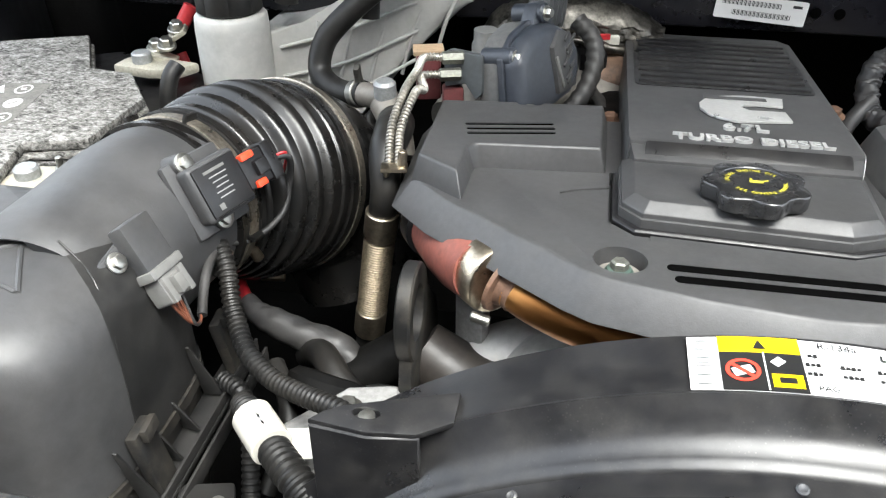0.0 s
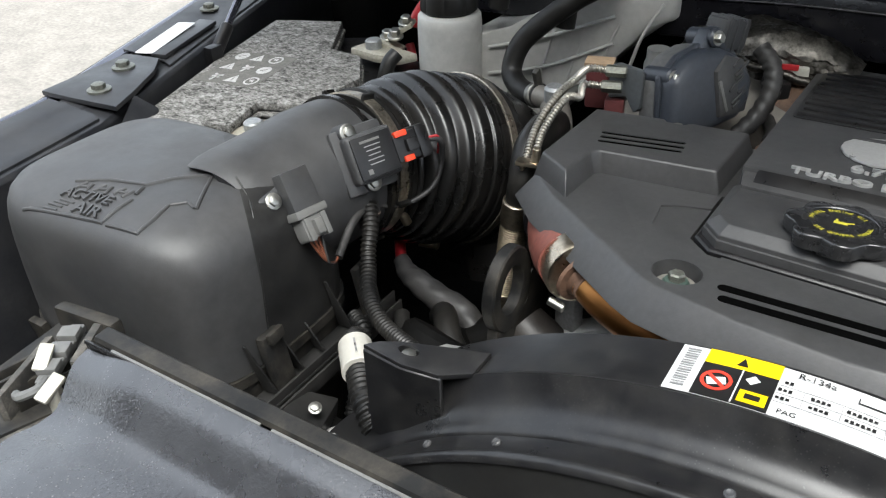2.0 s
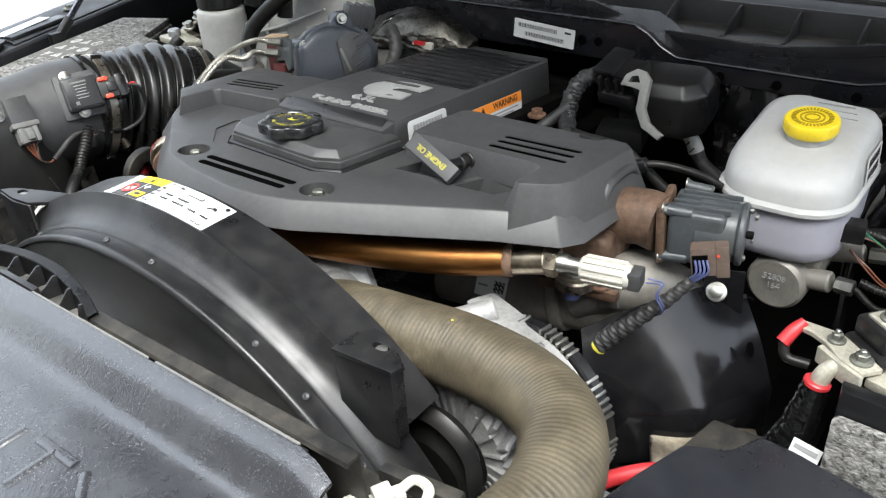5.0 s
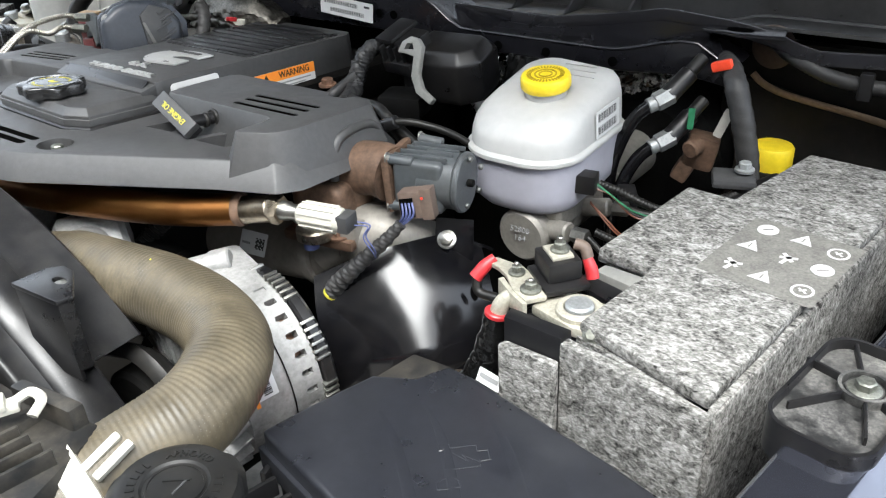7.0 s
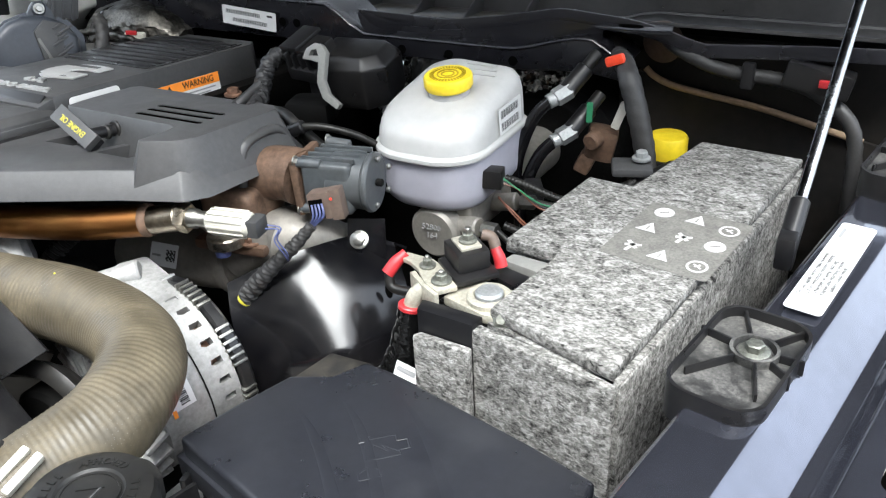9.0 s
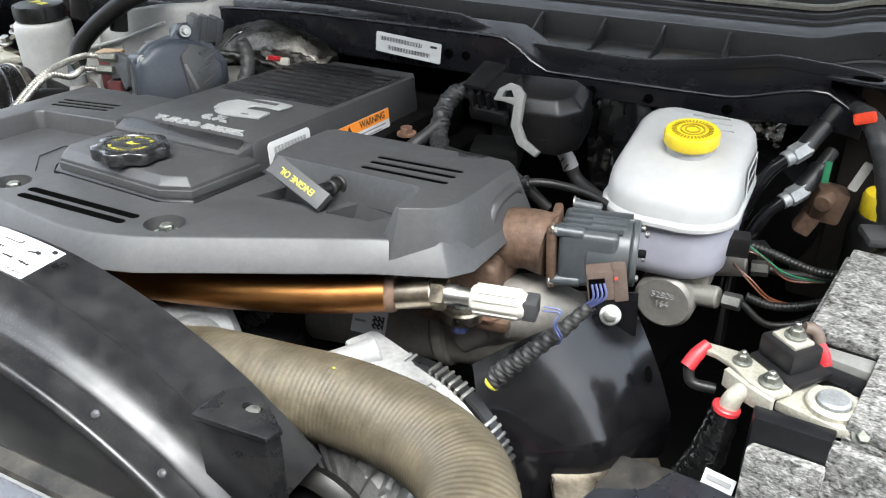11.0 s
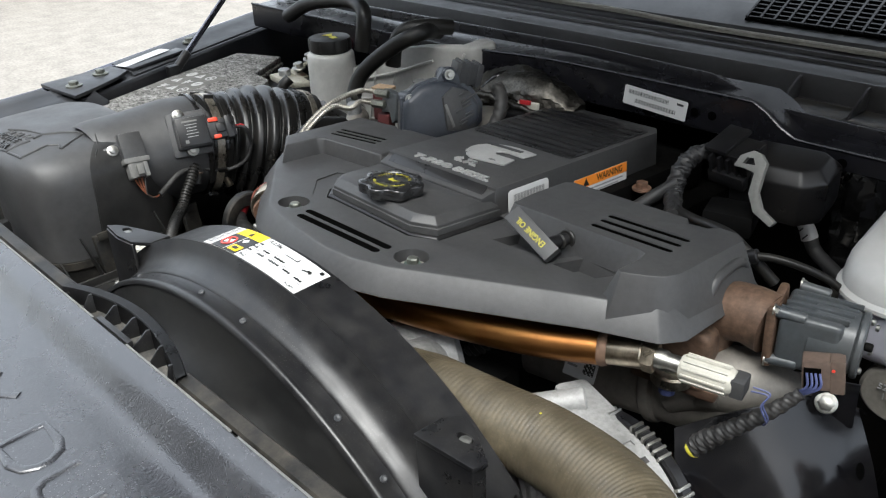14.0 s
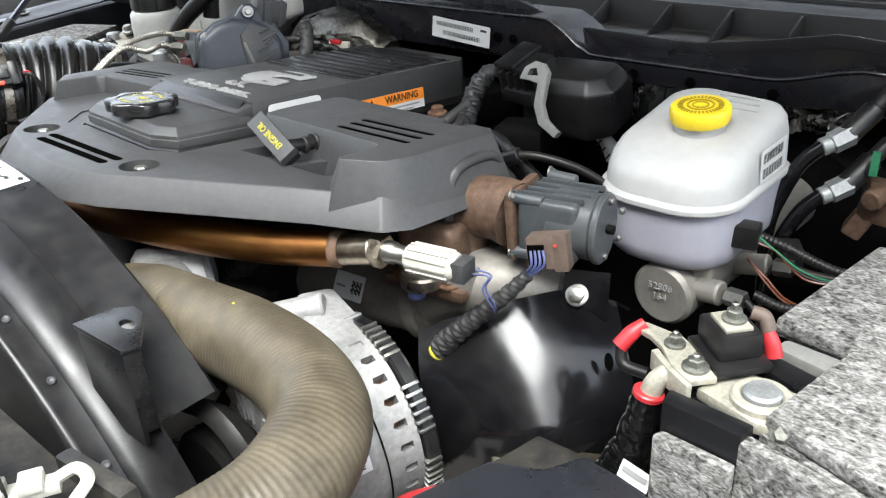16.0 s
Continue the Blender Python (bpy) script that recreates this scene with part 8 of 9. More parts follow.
part("rusty_block", join(block((0.036, 0.03, 0.040), pose(0.684, 0.482, 1.112, 0, 10, 15), 0.006), block((0.020, 0.022, 0.026), pose(0.668, 0.474, 1.088, 0, 25, 10), 0.005)), "egr", hyd)
part("rusty_boss", rod((0.680, 0.452, 1.122), (0.684, 0.468, 1.124), 0.0105, 18, 0.002), "egr", hyd)
part("plug", block((0.020, 0.03, 0.02), pose(0.632, 0.40, 1.075, 0, 0, 30), 0.003), "black", hyd)
part("green_tag", plate(rect(0.007, 0.024), facing((0.677, 0.456, 1.158), (1, 0.2, 0), (0.2, 0.1, 1)), 0.001), "green_wire", hyd)
part("white_tag", plate(rect(0.010, 0.034, 0.002), facing((0.710, 0.466, 1.155), (1, 0.1, -0.35), (0.35, 0.1, 1)), 0.001), "tag_paper", hyd, "cream tag")
cab = thing("main_cable", (0.74, 0.46, 1.05), "thick black taped cable running down to the battery", "cable")
part("cable", tube([(0.690, 0.512, 1.212), (0.706, 0.482, 1.212), (0.722, 0.460, 1.194), (0.737, 0.452, 1.155), (0.747, 0.450, 1.115), (0.752, 0.44, 1.09)], [0.009, 0.0110, 0.0122, 0.0120, 0.0118, 0.011], 22, 14, wave=lambda a, s: 1 + 0.03 * math.sin(s * 90 + 2 * a) + 0.02 * math.sin(s * 37)), "tape", cab)
part("orange_clip", block((0.022, 0.010, 0.011), pose(0.700, 0.468, 1.218, 0, -20, 0), 0.003), "orange_red", cab, "orange-red clip")
part("lug_bolt", bolt_head((0.752, 0.415, 1.128), (0, 0, 1), 0.0068, 0.010, 1.5), "lead", cab)
part("lug", block((0.044, 0.036, 0.010), pose(0.744, 0.408, 1.120, 0, 0, 20), 0.004), "sensor", cab, "grey cable lug")
tub = thing("washer_filler", (0.72, 0.645, 0.98), "washer filler neck with a yellow cap", "filler cap")
part("cap", lathe([(0.034, 0), (0.036, 0.004), (0.036, 0.026), (0.033, 0.030), (0.0, 0.031)], pose(0.745, 0.560, 1.072) @ Matrix.Diagonal((0.68, 0.68, 1, 1)), 32, lambda a, r, z: r * (1 + (0.02 * math.cos(16 * a) if z < 0.028 else 0))), "yellow", tub, "yellow cap")
part("neck", lathe([(0.045, 0), (0.045, 0.07), (0.038, 0.085)], pose(0.745, 0.560, 0.99) @ Matrix.Diagonal((0.7, 0.7, 1, 1)), 28), "black", tub)
def strip_mat():
    return prism([(0.69, 0.604), (0.98, 0.604), (0.98, 0.61), (0.69, 0.61)], 0.95, lambda x, y: 1.166 - 0.062 * ease(x, 0.66, 0.98), 0.001)


wl_ = thing("firewall_loom", (0.8, 0.56, 1.15), "black corrugated loom along the firewall", "wiring loom")
part("loom", tube([(0.716, 0.604, 1.212), (0.724, 0.585, 1.216), (0.745, 0.560, 1.212), (0.768, 0.550, 1.205), (0.795, 0.548, 1.196), (0.83, 0.548, 1.191), (0.87, 0.55, 1.188), (0.91, 0.55, 1.175), (0.95, 0.54, 1.14), (0.96, 0.53, 1.05)], 0.0082, 14, 10, wave=lambda a, s: 1 + 0.06 * math.sin(s * 260 + a)), "tape", wl_)
part("grommet", lathe([(0.010, 0), (0.024, 0.003), (0.026, 0.008), (0.021, 0.011)], aim((0.720, 0.606, 1.206), (0.705, 0.45, 1.210)), 28), "brown_plug", wl_)
part("clip", block((0.014, 0.012, 0.030), pose(0.832, 0.540, 1.193), 0.003), "black", wl_)
part("connector", block((0.07, 0.03, 0.028), pose(0.905, 0.545, 1.196, 0, 10, 0), 0.004), "black", wl_)
part("red_tab", block((0.016, 0.006, 0.008), pose(0.915, 0.527, 1.196), 0.001), "red", wl_)
part("insulation_mat", strip_mat(), "firewall", truck, "dark insulation mat with a raw edge")
part("seal_edge", tube([(0.700, 0.598, 1.172), (0.712, 0.598, 1.162), (0.735, 0.598, 1.153), (0.77, 0.598, 1.147), (0.84, 0.598, 1.137), (0.90, 0.598, 1.124), (0.96, 0.598, 1.11)], 0.0042, 10), "tan_edge", truck, "tan raw edge of the insulation")

# ---- rear centre: control box with lever, harness, foil, plug ----
ecm = thing("fuel_module_box", (0.34, 0.44, 1.10), "black plastic control box with a pale locking lever", "control box")
part("box", put(stack([(-0.060, -0.040), (0.022, -0.040), (0.046, -0.018), (0.048, 0.028), (0.030, 0.042), (-0.060, 0.042)], [(0.004, lambda x, y: -0.044), (0.0, lambda x, y: -0.030), (0.0, lambda x, y: 0.012), (0.014, lambda x, y: 0.026)], 0.003), pose(0.360, 0.462, 1.178, 10, 0, 6)), "black", ecm)
part("connector", block((0.054, 0.042, 0.036), pose(0.303, 0.435, 1.196, 18, 0, -8), 0.004), "black", ecm)
for k in range(4):
    part("connector_rib", block((0.004, 0.044, 0.030), pose(0.284 + 0.011 * k, 0.430, 1.194, 18, 0, -8), 0.001), "black", ecm)
part("connector_step", block((0.050, 0.030, 0.018), pose(0.303, 0.425, 1.178, 18, 0, -8), 0.003), "black", ecm)
part("connector_lid", block((0.030, 0.052, 0.006), pose(0.288, 0.433, 1.216, 18, 0, -8), 0.002), "black", ecm)
lm_ = facing((0.339, 0.402, 1.203), (1, -0.06, 0.0), (0.0, 0.35, 0.94)) @ Matrix.Diagonal((1.10, 0.86, 1.3, 1))
lever = part("lever", put(prism([(-0.022, -0.004), (-0.018, 0.012), (-0.006, 0.022), (0.004, 0.020), (0.012, 0.010), (0.013, -0.030), (0.022, -0.048), (0.040, -0.060), (0.036, -0.068), (0.014, -0.056), (0.003, -0.034), (0.002, -0.006), (-0.010, -0.004)], -0.003, 0.003, 0.0012), lm_), "greyplug2", ecm, "pale grey locking lever")
carve(lever, put(prism([(-0.013, 0.002), (-0.010, 0.011), (-0.003, 0.013), (0.001, 0.004)], -0.01, 0.01), lm_))
wrapped = tube([(0.428, 0.540, 1.02), (0.432, 0.535, 1.08), (0.436, 0.530, 1.14), (0.436, 0.530, 1.185)], [0.040, 0.042, 0.040, 0.034], 40, 12)
for v in wrapped.verts:
    q = noise.noise(Vector((v.co.x, v.co.y, v.co.z * 0.3)) * 70) * 0.008 + noise.noise(v.co * 160) * 0.002
    v.co += Vector((q, q, 0))
part("wrapped_duct", wrapped, "blackwrap", ecm, "duct wrapped in shiny black film", sharp=25)
part("taped_end", tube([(0.335, 0.500, 1.116), (0.358, 0.500, 1.115), (0.374, 0.500, 1.103), (0.382, 0.500, 1.088)], [0.004, 0.007, 0.0095, 0.0105], 18, 12), "label_white", ecm, "white printed tape round a lead")
for k in range(4):
    part("print_bar", block((0.0018, 0.002, 0.009), pose(0.358 + 0.007 * k, 0.4925 - 0.001 * k, 1.114 - 0.007 * k, 0, 35, 0)), "label_black", ecm)
part("lead", tube([(0.382, 0.500, 1.088), (0.400, 0.495, 1.07), (0.470, 0.46, 1.055), (0.51, 0.45, 1.07), (0.54, 0.50, 1.06)], 0.009, 12), "tape", ecm)
hr = thing("engine_harness", (0.26, 0.40, 1.08), "black taped engine harness with grey braid", "wiring harness")
part("trunk", tube([(0.300, 0.445, 1.190), (0.275, 0.430, 1.198), (0.255, 0.415, 1.192), (0.247, 0.400, 1.172), (0.252, 0.382, 1.150), (0.270, 0.350, 1.150), (0.285, 0.320, 1.155)], [0.008, 0.0100, 0.0108, 0.0112, 0.0108, 0.0095, 0.008], 20, 16, wave=lambda a, s: 1 + 0.10 * math.sin(s * 70 + 2 * a) + 0.06 * math.sin(s * 190 - 3 * a)), "tape", hr)
for ob in [o for o in hr.children if o.name.startswith("trunk")]:
    for v in ob.data.vertices:
        q = noise.noise(v.co * 150) * 0.0020
        v.co += Vector((q, q * 0.6, q * 0.7))
part("branch", tube([(0.252, 0.39, 1.165), (0.23, 0.37, 1.145), (0.215, 0.34, 1.13)], 0.008, 12), "tape", hr)
part("branch", tube([(0.27, 0.35, 1.15), (0.32, 0.31, 1.165), (0.37, 0.285, 1.175), (0.40, 0.27, 1.17), (0.43, 0.28, 1.14)], 0.006, 12), "rubber", hr)
part("grey_box", block((0.06, 0.05, 0.03), pose(0.32, 0.40, 1.135, 0, 0, 15), 0.008), "dark", hr)
part("brass_bolt", bolt_head((0.213, 0.372, 1.150), (0, 0, 1), 0.008, 0.010, 1.5), "rust", hr)
foil = thing("foil_heat_shield", (-0.05, 0.47, 1.12), "crinkled silver foil wrapped over the turbo outlet", "heat shield")
fo = tube([(-0.145, 0.475, 1.165), (-0.115, 0.472, 1.182), (-0.06, 0.470, 1.192), (-0.01, 0.470, 1.190), (0.035, 0.470, 1.172)], [0.026, 0.038, 0.040, 0.036, 0.026], 60, 22)
for v in fo.verts:
    w = Vector((v.co.x * 0.35, v.co.y, v.co.z))
    q = noise.noise(w * 60) * 0.007 + noise.noise(w * 190) * 0.0035 + noise.noise(v.co * 90) * 0.002
    v.co += Vector((q * 0.2, q, q * 0.8))
part("wrap", fo, "foil", foil, sharp=12)
part("edge_fold", tube([(-0.150, 0.440, 1.185), (-0.09, 0.428, 1.195), (-0.02, 0.424, 1.190), (0.05, 0.430, 1.172)], 0.005, 12, 12, wave=lambda a, s: 1 + 0.25 * math.sin(s * 60 + a)), "foil", foil, "rolled foil edge")
part("strap", tube([(-0.150, 0.452, 1.150), (-0.13, 0.440, 1.180), (-0.10, 0.450, 1.215), (-0.085, 0.475, 1.222)], 0.006, 10, 8), "blackwrap", foil, "black plastic edge")
fo = tube([(0.33, 0.598, 1.148), (0.40, 0.595, 1.152), (0.47, 0.592, 1.160), (0.55, 0.588, 1.160), (0.62, 0.592, 1.155)], [0.042, 0.040, 0.034, 0.034, 0.030], 80, 26)
for v in fo.verts:
    q = noise.noise(v.co * 45) * 0.007 + noise.noise(v.co * 140) * 0.004 + noise.noise(v.co * 300) * 0.0015
    v.co += Vector((q * 0.3, q, q))
plain("foil_sleeve", fo, "foil_bright", "crinkled silver foil sleeve at the firewall", "heat shield", sharp=12)
tp = thing("turbo_duct", (-0.03, 0.43, 1.10), "grimy cast turbo housing with a white plug", "turbocharger")
part("casting", rod((-0.10, 0.42, 1.13), (0.02, 0.44, 1.15), 0.036, 28, 0.008), "egr", tp)
part("volute", tube([(-0.16, 0.36, 1.10), (-0.13, 0.40, 1.12), (-0.06, 0.43, 1.13), (0.0, 0.42, 1.12)], [0.05, 0.055, 0.05, 0.04], 24), "pipe_alu", tp)
wp = part("white_plug", block((0.034, 0.022, 0.018), pose(-0.022, 0.440, 1.190, 0, 0, 12), 0.003), "white_plug", tp, "white plug with a red lock")
part("red_lock", block((0.018, 0.004, 0.006), pose(-0.023, 0.429, 1.199, 0, 0, 12), 0.001), "red", wp)
part("black_socket", block((0.030, 0.026, 0.022), pose(-0.032, 0.420, 1.176, 0, 0, 12), 0.003), "black", tp)
part("wire", tube([(-0.03, 0.42, 1.16), (-0.028, 0.395, 1.15), (-0.018, 0.37, 1.148), (-0.015, 0.34, 1.15)], 0.007, 10), "tape", tp)
part("bolt", bolt_head((-0.008, 0.300, 1.158), (0, 0, 1), 0.007, 0.010, 1.6), "rust", tp)

# turbo actuator
act = thing("turbo_actuator", (-0.08, 0.33, 1.14), "blue-grey cast turbo actuator housing with bolts", "actuator")
vm = facing((-0.083, 0.318, 1.206), (0.45, 0.89, -0.05), (-0.12, 0.20, 0.95)) @ Matrix.Diagonal((0.86, 0.86, 0.86, 1))
body_o = [(-0.070, -0.042), (-0.066, 0.020), (-0.040, 0.040), (-0.012, 0.048), (0.018, 0.046), (0.050, 0.030), (0.068, 0.004), (0.066, -0.025), (0.044, -0.046), (-0.02, -0.055)]
part("rear_body", put(prism(body_o, -0.036, -0.006, 0.006, 2, flare=0.0), vm), "cast_grey", act, "lighter grey cast body")
part("flange", put(prism([(x * 1.05, y * 1.05) for x, y in body_o], -0.007, 0.0, 0.0015, 2), vm), "actuator", act)
part("dome", put(prism([(x * 0.92 - 0.004, y * 0.9) for x, y in body_o], -0.004, 0.022, 0.012, 4, flare=0.004), vm), "actuator", act)
part("ribbed_plate", put(prism([(-0.004, -0.034), (-0.010, 0.020), (0.008, 0.036), (0.040, 0.026), (0.058, -0.002), (0.046, -0.036)], 0.016, 0.0265, 0.002), vm @ pose(0, 0, 0, 0, 8, 0)), "sensor", act, "dark ribbed face plate")
for k in range(7):
    part("rib", put(block((0.016 + 0.014 * (k % 2), 0.0035, 0.003), pose(0.026 + 0.005 * (k % 3), -0.024 + 0.008 * k, 0.0270, 0, 0, 25), 0.001), vm @ pose(0, 0, 0, 0, 8, 0)), "sensor", act)
part("name_bar", put(block((0.005, 0.040, 0.003), pose(0.000, -0.010, 0.0270, 0, 0, 20), 0.001), vm @ pose(0, 0, 0, 0, 8, 0)), "greyplug", act, "raised grey bar")
part("top_lug", put(prism([(-0.016, 0.030), (0.034, 0.034), (0.030, 0.052), (0.020, 0.066), (0.006, 0.066), (-0.006, 0.050)], -0.014, 0.004, 0.003), vm), "actuator", act)
for x, y in ((-0.056, 0.020), (0.012, 0.054), (-0.058, -0.034)):
    part("boss", put(lathe([(0.011, -0.03), (0.011, 0.008), (0.009, 0.010)], Matrix(), 22), vm @ pose(x, y, 0.0)), "actuator", act)
    part("bolt", put(join(lathe([(0.0085, 0.009), (0.0085, 0.011)], Matrix(), 20), lathe([(0.0058, 0.011), (0.0058, 0.016), (0.0048, 0.017)], Matrix(), 6)), vm @ pose(x, y, 0.0)), "steel", act)
part("loom", tube([(-0.050, 0.398, 1.225), (-0.034, 0.388, 1.212), (-0.028, 0.376, 1.192), (-0.034, 0.360, 1.168), (-0.048, 0.345, 1.148)], 0.0095, 14, 10, wave=lambda a, q: 1 + 0.08 * math.sin(q * 60 + 2 * a)), "tape", act, "black taped loom")
part("casting", put(block((0.045, 0.05, 0.070), Matrix(), 0.008), pose(-0.112, 0.342, 1.190, 0, 0, 20)), "cast_grey", act)
part("top_plug", put(block((0.024, 0.042, 0.030), Matrix(), 0.003), pose(-0.080, 0.366, 1.247, -14, 0, -24)), "sensor", act)
for k in range(3):
    part("plug_rib", put(block((0.027, 0.005, 0.034), pose(0, -0.013 + 0.013 * k, 0), 0.001), pose(-0.080, 0.366, 1.247, -14, 0, -24)), "sensor", act)
part("grey_fitting", lathe([(0.014, 0), (0.014, 0.03), (0.012, 0.034), (0.012, 0.045)], pose(-0.136, 0.330, 1.188), 18), "greyplug", act)

# braided sensor lines, clip and maroon plug
lines = thing("braided_lines", (-0.18, 0.20, 1.18), "two braided steel sensor lines with fittings", "sensor lines")
for (x0, y0, z0), off in (((-0.163, 0.273, 1.2235), 0.0), ((-0.164, 0.266, 1.2095), 0.010)):
    part("fitting", rod((x0 + 0.014, y0 + 0.004, z0), (x0 - 0.006, y0 - 0.002, z0), 0.0062, 6, 0.001), "boltgrey", lines)
    part("line", tube([(x0, y0, z0), (x0 - 0.020, y0 - 0.012, z0 + 0.003 - off * 0.1), (-0.183 + off * 0.6, 0.228, z0 + 0.003 - off * 0.3), (-0.188 + off, 0.198, 1.219), (-0.192 + off * 0.8, 0.165, 1.200), (-0.188 + off * 0.8, 0.136, 1.180)], 0.0040, 12, 18, ribs=0.0009, pitch=0.0034), "lineweave", lines)
part("clip", block((0.022, 0.012, 0.004), pose(-0.182, 0.129, 1.181, 0, 0, 10), 0.001), "steel_warm", lines)
part("clip_nut", rod((-0.176, 0.131, 1.182), (-0.175, 0.133, 1.195), 0.004, 12, 0.0006), "steel_warm", lines)
part("tube", tube([(-0.188, 0.134, 1.181), (-0.192, 0.135, 1.163), (-0.195, 0.137, 1.138)], 0.003, 10), "steel_warm", lines)
part("bracket", put(prism([(-0.020, 0.016), (-0.014, 0.020), (0.020, 0.018), (0.022, -0.018), (0.016, -0.024), (0.004, -0.010), (-0.016, -0.016)], -0.006, 0.006, 0.002), facing((-0.150, 0.283, 1.207), (0.95, -0.2, 0), (0.0, 0.2, 1))), "motor", lines, "dark grey shiny bracket")
part("maroon_plug", block((0.024, 0.02, 0.046), pose(-0.188, 0.300, 1.195, 0, 0, 15), 0.003), "maroon", lines, "maroon plug")
part("tan_lid", block((0.030, 0.022, 0.005), pose(-0.188, 0.302, 1.219, 0, 0, 15), 0.001), "tan_edge", lines)
part("maroon_plug", block((0.020, 0.018, 0.030), pose(-0.160, 0.280, 1.178, 0, 0, 15), 0.003), "maroon", lines, "maroon plug")

# ---- coolant bottle and hoses ----
degas = thing("coolant_bottle", (-0.38, 0.42, 0.95), "yellowed translucent coolant bottle with a black cap", "coolant bottle")
part("neck_body", lathe([(0.040, -0.06), (0.0415, 0.0), (0.0415, 0.100), (0.0405, 0.112), (0.037, 0.116), (0.034, 0.117)], pose(-0.434, 0.398, 1.098), 48), "degas", degas)
tank_o = [(-0.425, 0.405), (-0.36, 0.420), (-0.30, 0.430), (-0.24, 0.445), (-0.20, 0.46), (-0.17, 0.485), (-0.165, 0.53), (-0.20, 0.55), (-0.42, 0.54)]
part("tank", prism(tank_o, lambda x, y: 1.02 + 0.19 * ease(x, -0.36, -0.19), lambda x, y: 1.180 + 0.066 * ease(x, -0.42, -0.27), 0.010, 3), "degas", degas)
for k in range(5):
    x = -0.37 + 0.04 * k
    part("tank_rib", tube([(x, 0.414 + 0.010 * k, 1.06 + 0.025 * k), (x + 0.012, 0.416 + 0.010 * k, 1.12 + 0.02 * k), (x + 0.03, 0.420 + 0.012 * k, 1.20 + 0.009 * k)], 0.0022, 8), "degas", degas)
for k in range(3):
    part("tank_rib", tube([(-0.385, 0.412, 1.10 + 0.035 * k), (-0.31, 0.425, 1.115 + 0.038 * k), (-0.23, 0.446, 1.155 + 0.033 * k)], 0.0022, 8), "degas", degas)
dcap = part("cap", lathe([(0.033, 0), (0.0365, 0.003), (0.0365, 0.019), (0.035, 0.023), (0.028, 0.0245), (0.0, 0.0245)], pose(-0.434, 0.398, 1.215), 96, lambda a, r, z: r * (1 + (0.055 * (abs(math.cos(4 * a)) ** 0.5 - 0.7) if r > 0.034 else 0))), "rubber", degas, "black lobed cap")
part("yellow_mark", put(prism([(-0.010, -0.006), (0.010, -0.006), (0.0, 0.010)], 0, 0.0006), pose(-0.440, 0.402, 1.2396, 0, 0, 20)), "yellow_print", dcap)
part("yellow_mark", put(prism([(-0.007, -0.005), (0.007, -0.005), (0.006, 0.006), (-0.006, 0.006)], 0, 0.0006), pose(-0.421, 0.396, 1.2396, 0, 0, -10)), "yellow_print", dcap)

hs = thing("heater_hoses", (-0.30, 0.36, 1.1), "black rubber heater hoses with spring clamps", "hose")
part("hose", tube([(-0.255, 0.303, 1.169), (-0.275, 0.318, 1.160), (-0.302, 0.336, 1.160), (-0.318, 0.350, 1.172), (-0.313, 0.362, 1.200), (-0.290, 0.375, 1.226), (-0.258, 0.392, 1.252), (-0.235, 0.405, 1.266), (-0.225, 0.43, 1.272), (-0.24, 0.47, 1.262)], 0.0125, 18, 10), "rubber", hs)
part("hose", tube([(-0.275, 0.40, 1.215), (-0.272, 0.405, 1.248), (-0.260, 0.415, 1.270), (-0.235, 0.44, 1.276), (-0.22, 0.48, 1.27)], 0.0125, 18, 10), "rubber", hs)
part("hose", tube([(-0.375, 0.42, 1.22), (-0.372, 0.425, 1.262), (-0.385, 0.435, 1.285), (-0.44, 0.45, 1.290), (-0.56, 0.46, 1.27), (-0.64, 0.46, 1.235)], 0.013, 18, 10), "rubber", hs)
part("clamp", lathe([(0.0135, 0), (0.0145, 0.001), (0.0145, 0.010), (0.0135, 0.011)], aim((-0.268, 0.313, 1.163), (-0.255, 0.303, 1.169)), 24), "steel", hs)
part("clamp_ear", block((0.006, 0.010, 0.024), pose(-0.262, 0.306, 1.186, 20), 0.0015), "steel", hs)
part("tee", rod((-0.258, 0.303, 1.168), (-0.222, 0.283, 1.172), 0.0125, 20, 0.002), "pipe_alu", hs)
part("tee_bolt", rod((-0.226, 0.275, 1.176), (-0.226, 0.274, 1.196), 0.011, 20, 0.003), "lead", hs)
part("pipe", tube([(-0.228, 0.28, 1.17), (-0.215, 0.262, 1.158), (-0.205, 0.24, 1.13)], 0.016, 20), "pipe_alu", hs)
part("sleeve", rod((-0.252, 0.30, 1.13), (-0.235, 0.285, 1.15), 0.014, 18, 0.002), "rubber", hs)

vac = thing("vacuum_line", (0.42, 0.30, 1.12), "thin black rubber line with a small connector behind the exhaust valve", "hose")
part("line", tube([(0.385, 0.262, 1.158), (0.412, 0.262, 1.172), (0.440, 0.272, 1.172), (0.475, 0.290, 1.158), (0.505, 0.310, 1.128), (0.520, 0.33, 1.09)], 0.0042, 12, 10), "rubber", vac)
part("connector", rod((0.398, 0.258, 1.166), (0.416, 0.262, 1.174), 0.0075, 14, 0.001), "black", vac, "black connector")
part("loop", tube([(0.400, 0.262, 1.166), (0.392, 0.285, 1.150), (0.388, 0.31, 1.120), (0.40, 0.32, 1.09)], 0.0045, 10), "rubber", vac)
leads = thing("brake_wiring", (0.66, 0.34, 1.05), "thin copper-brown wires and black leads beside the master cylinder", "wiring")
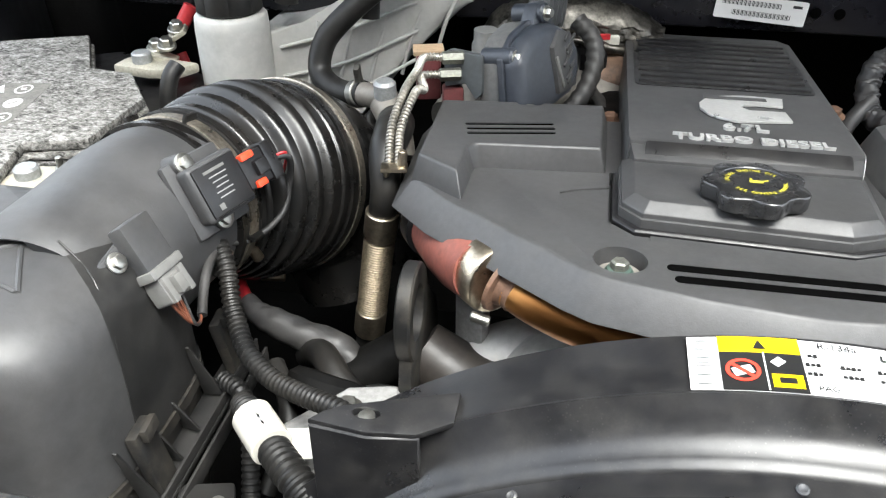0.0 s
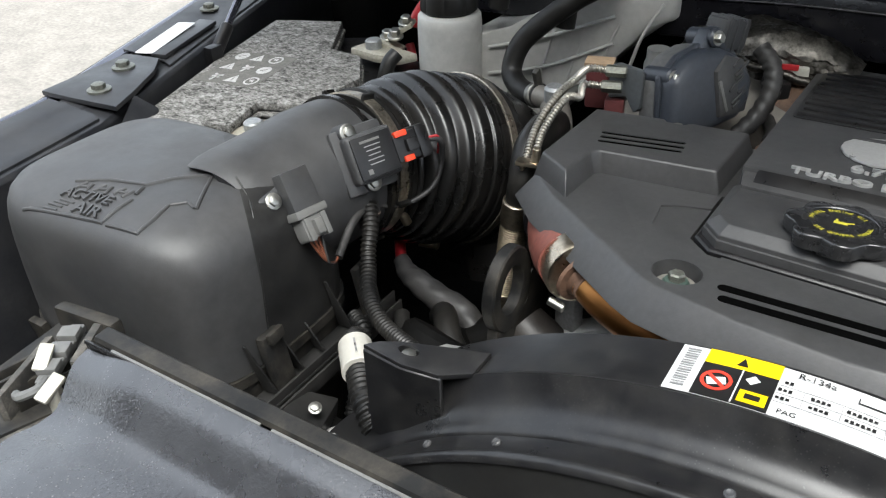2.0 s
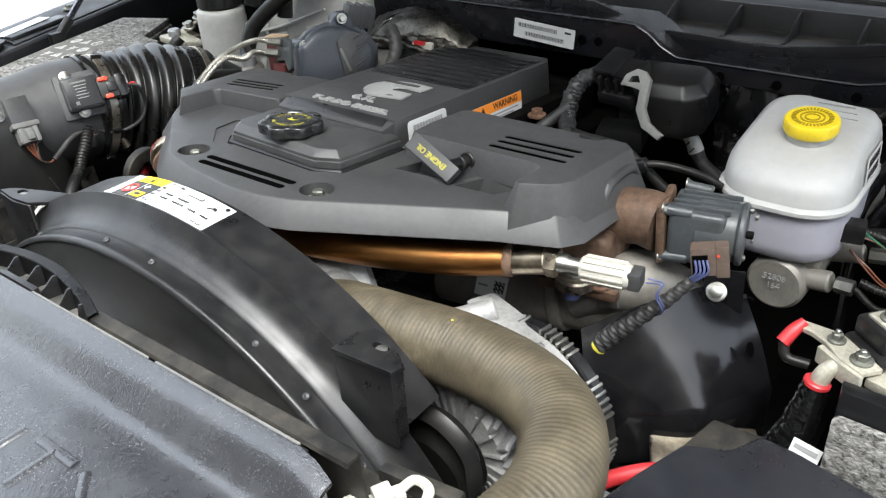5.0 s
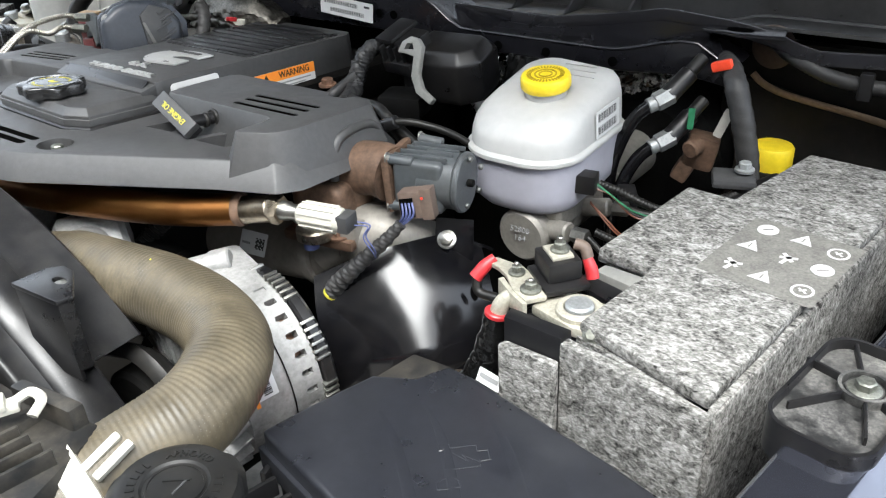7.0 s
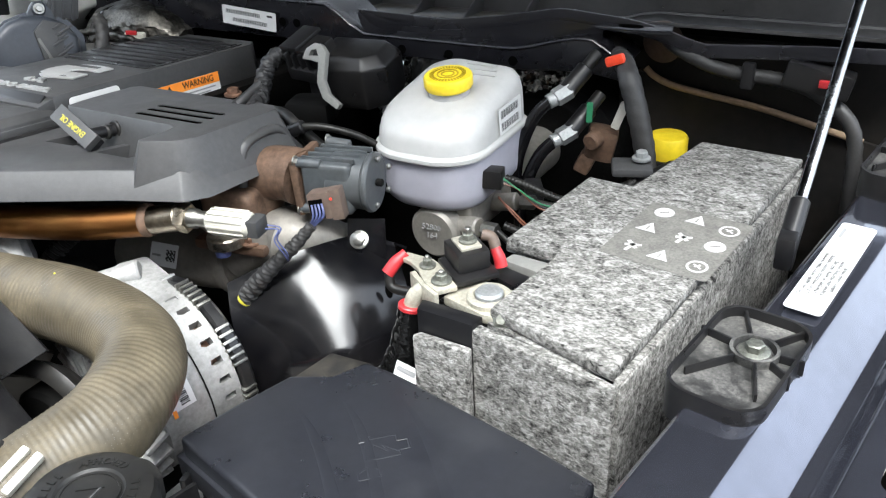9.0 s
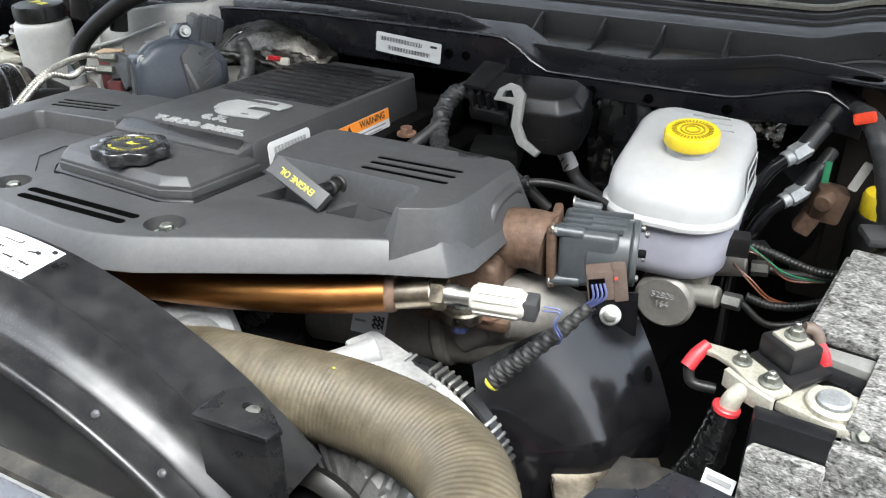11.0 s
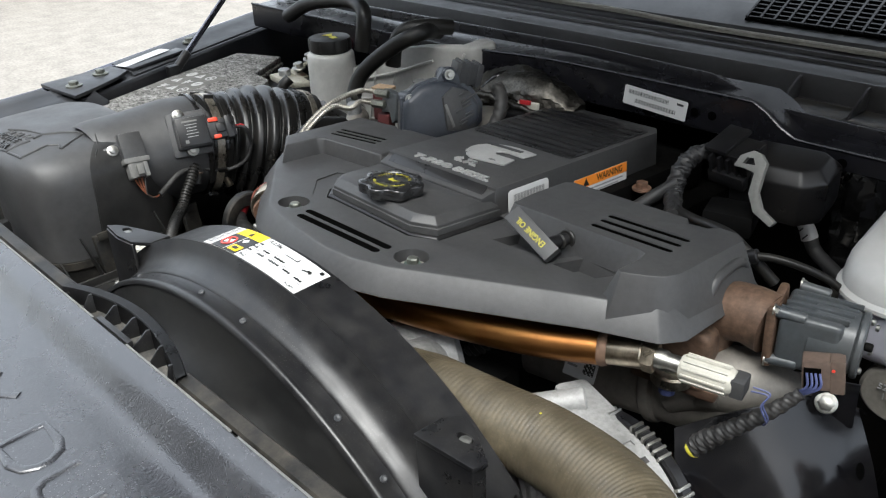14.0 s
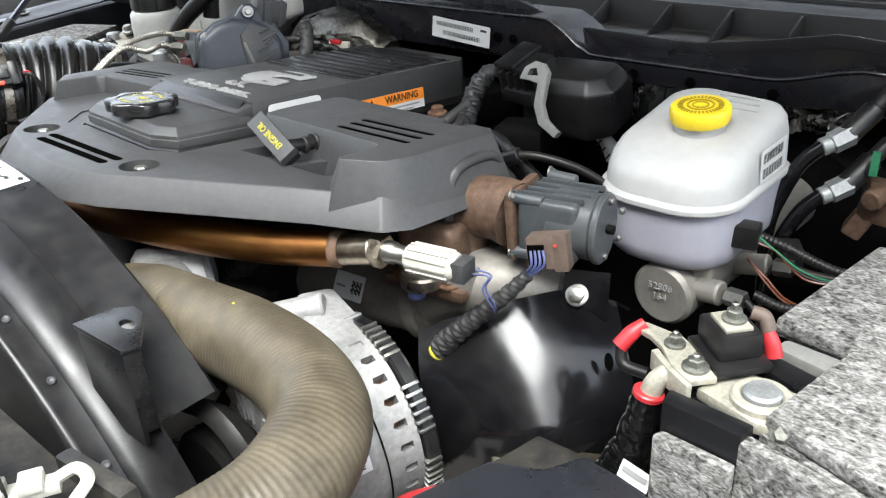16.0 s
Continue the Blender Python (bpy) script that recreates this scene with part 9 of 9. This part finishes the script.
for k in range(2):
    part("wire", tube([(0.612, 0.345, 1.088 - 0.002 * k), (0.632, 0.340, 1.072 + 0.004 * k), (0.652, 0.342, 1.056 + 0.003 * k), (0.675, 0.36, 1.045)], 0.0010, 6), "orange_wire", leads, "copper-brown wire")
for p in ([(0.622, 0.345, 1.112), (0.645, 0.345, 1.108), (0.690, 0.352, 1.094), (0.735, 0.372, 1.090), (0.76, 0.40, 1.10)], [(0.632, 0.318, 1.068), (0.660, 0.320, 1.063), (0.695, 0.330, 1.070), (0.730, 0.35, 1.085), (0.745, 0.39, 1.10)], [(0.700, 0.36, 1.03), (0.712, 0.352, 1.075), (0.735, 0.360, 1.100), (0.75, 0.40, 1.108)]):
    part("lead", tube(p, 0.0048, 12, 10, ribs=0.0006, pitch=0.004), "rubber", leads, "black lead")
under = thing("coolant_pipe_loom", (0.22, 0.06, 1.05), "short black corrugated loom under the crossover pipe", "wiring loom")
part("corrugated_tube", tube([(0.195, 0.040, 1.040), (0.212, 0.055, 1.066), (0.232, 0.075, 1.090), (0.255, 0.10, 1.10)], 0.010, 18, 10, ribs=0.0022, pitch=0.006), "rubber", under)

# ---- fuse box by the driver's battery ----
fuse = thing("fuse_box", (0.68, -0.06, 0.9), "black plastic fuse box with an embossed lid", "fuse box")
lid_o = [(0.542, -0.090), (0.556, -0.040), (0.573, 0.010), (0.607, 0.026), (0.622, 0.054), (0.648, 0.052), (0.785, 0.022), (0.846, 0.006), (0.862, -0.170), (0.648, -0.118)]
part("lid", prism(lid_o, 1.030, lambda x, y: 1.062, 0.005, 3), "fuse_lid", fuse)
part("lid_rim", prism(inset(lid_o, -0.004), 1.022, 1.044, 0.002), "fuse_lid", fuse)
part("lid_tab", prism([(0.571, 0.010), (0.581, 0.058), (0.626, 0.060), (0.612, 0.026), (0.585, 0.008)], 1.030, 1.056, 0.003), "dusty", fuse)
for pts in ([(0.578, -0.005), (0.64, -0.045), (0.70, -0.10)], [(0.603, 0.020), (0.67, -0.025), (0.76, -0.125)], [(0.640, 0.046), (0.72, -0.010), (0.83, -0.135)]):
    bm = tube([(x, y, 0.0) for x, y in pts], [0.0012, 0.0050, 0.0060], 14, 12)
    for v in bm.verts:
        v.co.z = 1.0616 + 0.14 * v.co.z
    part("lid_flute", bm, "fuse_lid", fuse, sharp=80)
part("box", prism(inset(lid_o, 0.004), 0.75, 1.024, 0.004), "black", fuse)
em_ = pose(0.694, -0.030, 1.0620, 0, 0, 42) @ Matrix.Diagonal((1, 1, 0.4, 1))
for pts in ([(-0.016, -0.010), (0.010, -0.010), (0.010, -0.005), (0.018, -0.005), (0.018, 0.005), (0.010, 0.005), (0.010, 0.012), (-0.010, 0.012), (-0.010, 0.016), (-0.018, 0.016), (-0.018, 0.010), (-0.014, 0.010), (-0.016, -0.010)], [(-0.008, 0.006), (0.002, -0.004), (-0.002, 0.004), (0.010, -0.006)],
            [(-0.024, -0.028), (-0.008, -0.028), (-0.008, -0.021), (-0.013, -0.018), (-0.018, -0.018), (-0.024, -0.021), (-0.024, -0.028)], [(-0.016, -0.028), (-0.016, -0.018)]):
    part("embossed_line", put(tube([(x, y, 0) for x, y in pts], 0.0009, 6, smooth=False), em_), "fuse_lid", fuse)
for k in range(4):
    part("connector_rib", block((0.004, 0.030, 0.018), pose(0.562 + 0.022 * k, -0.118 - 0.006 * k, 1.028, 0, 0, -16), 0.001), "black", fuse)
for k in range(5):
    part("side_clip", block((0.006, 0.012, 0.03), pose(0.552 + 0.004 * k, -0.10 - 0.03 * k, 1.02, 0, 0, 10), 0.002), "black", fuse)
red = thing("red_cable", (0.55, -0.02, 0.95), "thick red cable under the fuse box", "cable")
part("cable", tube([(0.505, -0.03, 1.000), (0.522, -0.015, 1.012), (0.545, 0.0, 1.022), (0.565, 0.01, 1.028)], [0.007, 0.0075, 0.007, 0.006], 18), "red", red)
part("lead", tube([(0.56, 0.008, 1.027), (0.585, 0.02, 1.030), (0.62, 0.03, 1.02)], 0.009, 14), "rubber", red)

# pale clips beside the lamp at the passenger's corner
for x, y, z, turn in ((-0.347, -0.266, 1.170, 35), (-0.318, -0.282, 1.168, 10)):
    pc = thing("panel_clip", (x, y, z), "off-white plastic panel clip at the grille corner", "clip", "panel clips")
    part("tab", put(block((0.010, 0.021, 0.004), Matrix(), 0.0015), pose(x, y, z, 20, 10, turn)), "white_plug", pc)
    part("stem", rod((x, y, z - 0.035), (x, y, z), 0.0042, 14, 0.001), "white_plug", pc)
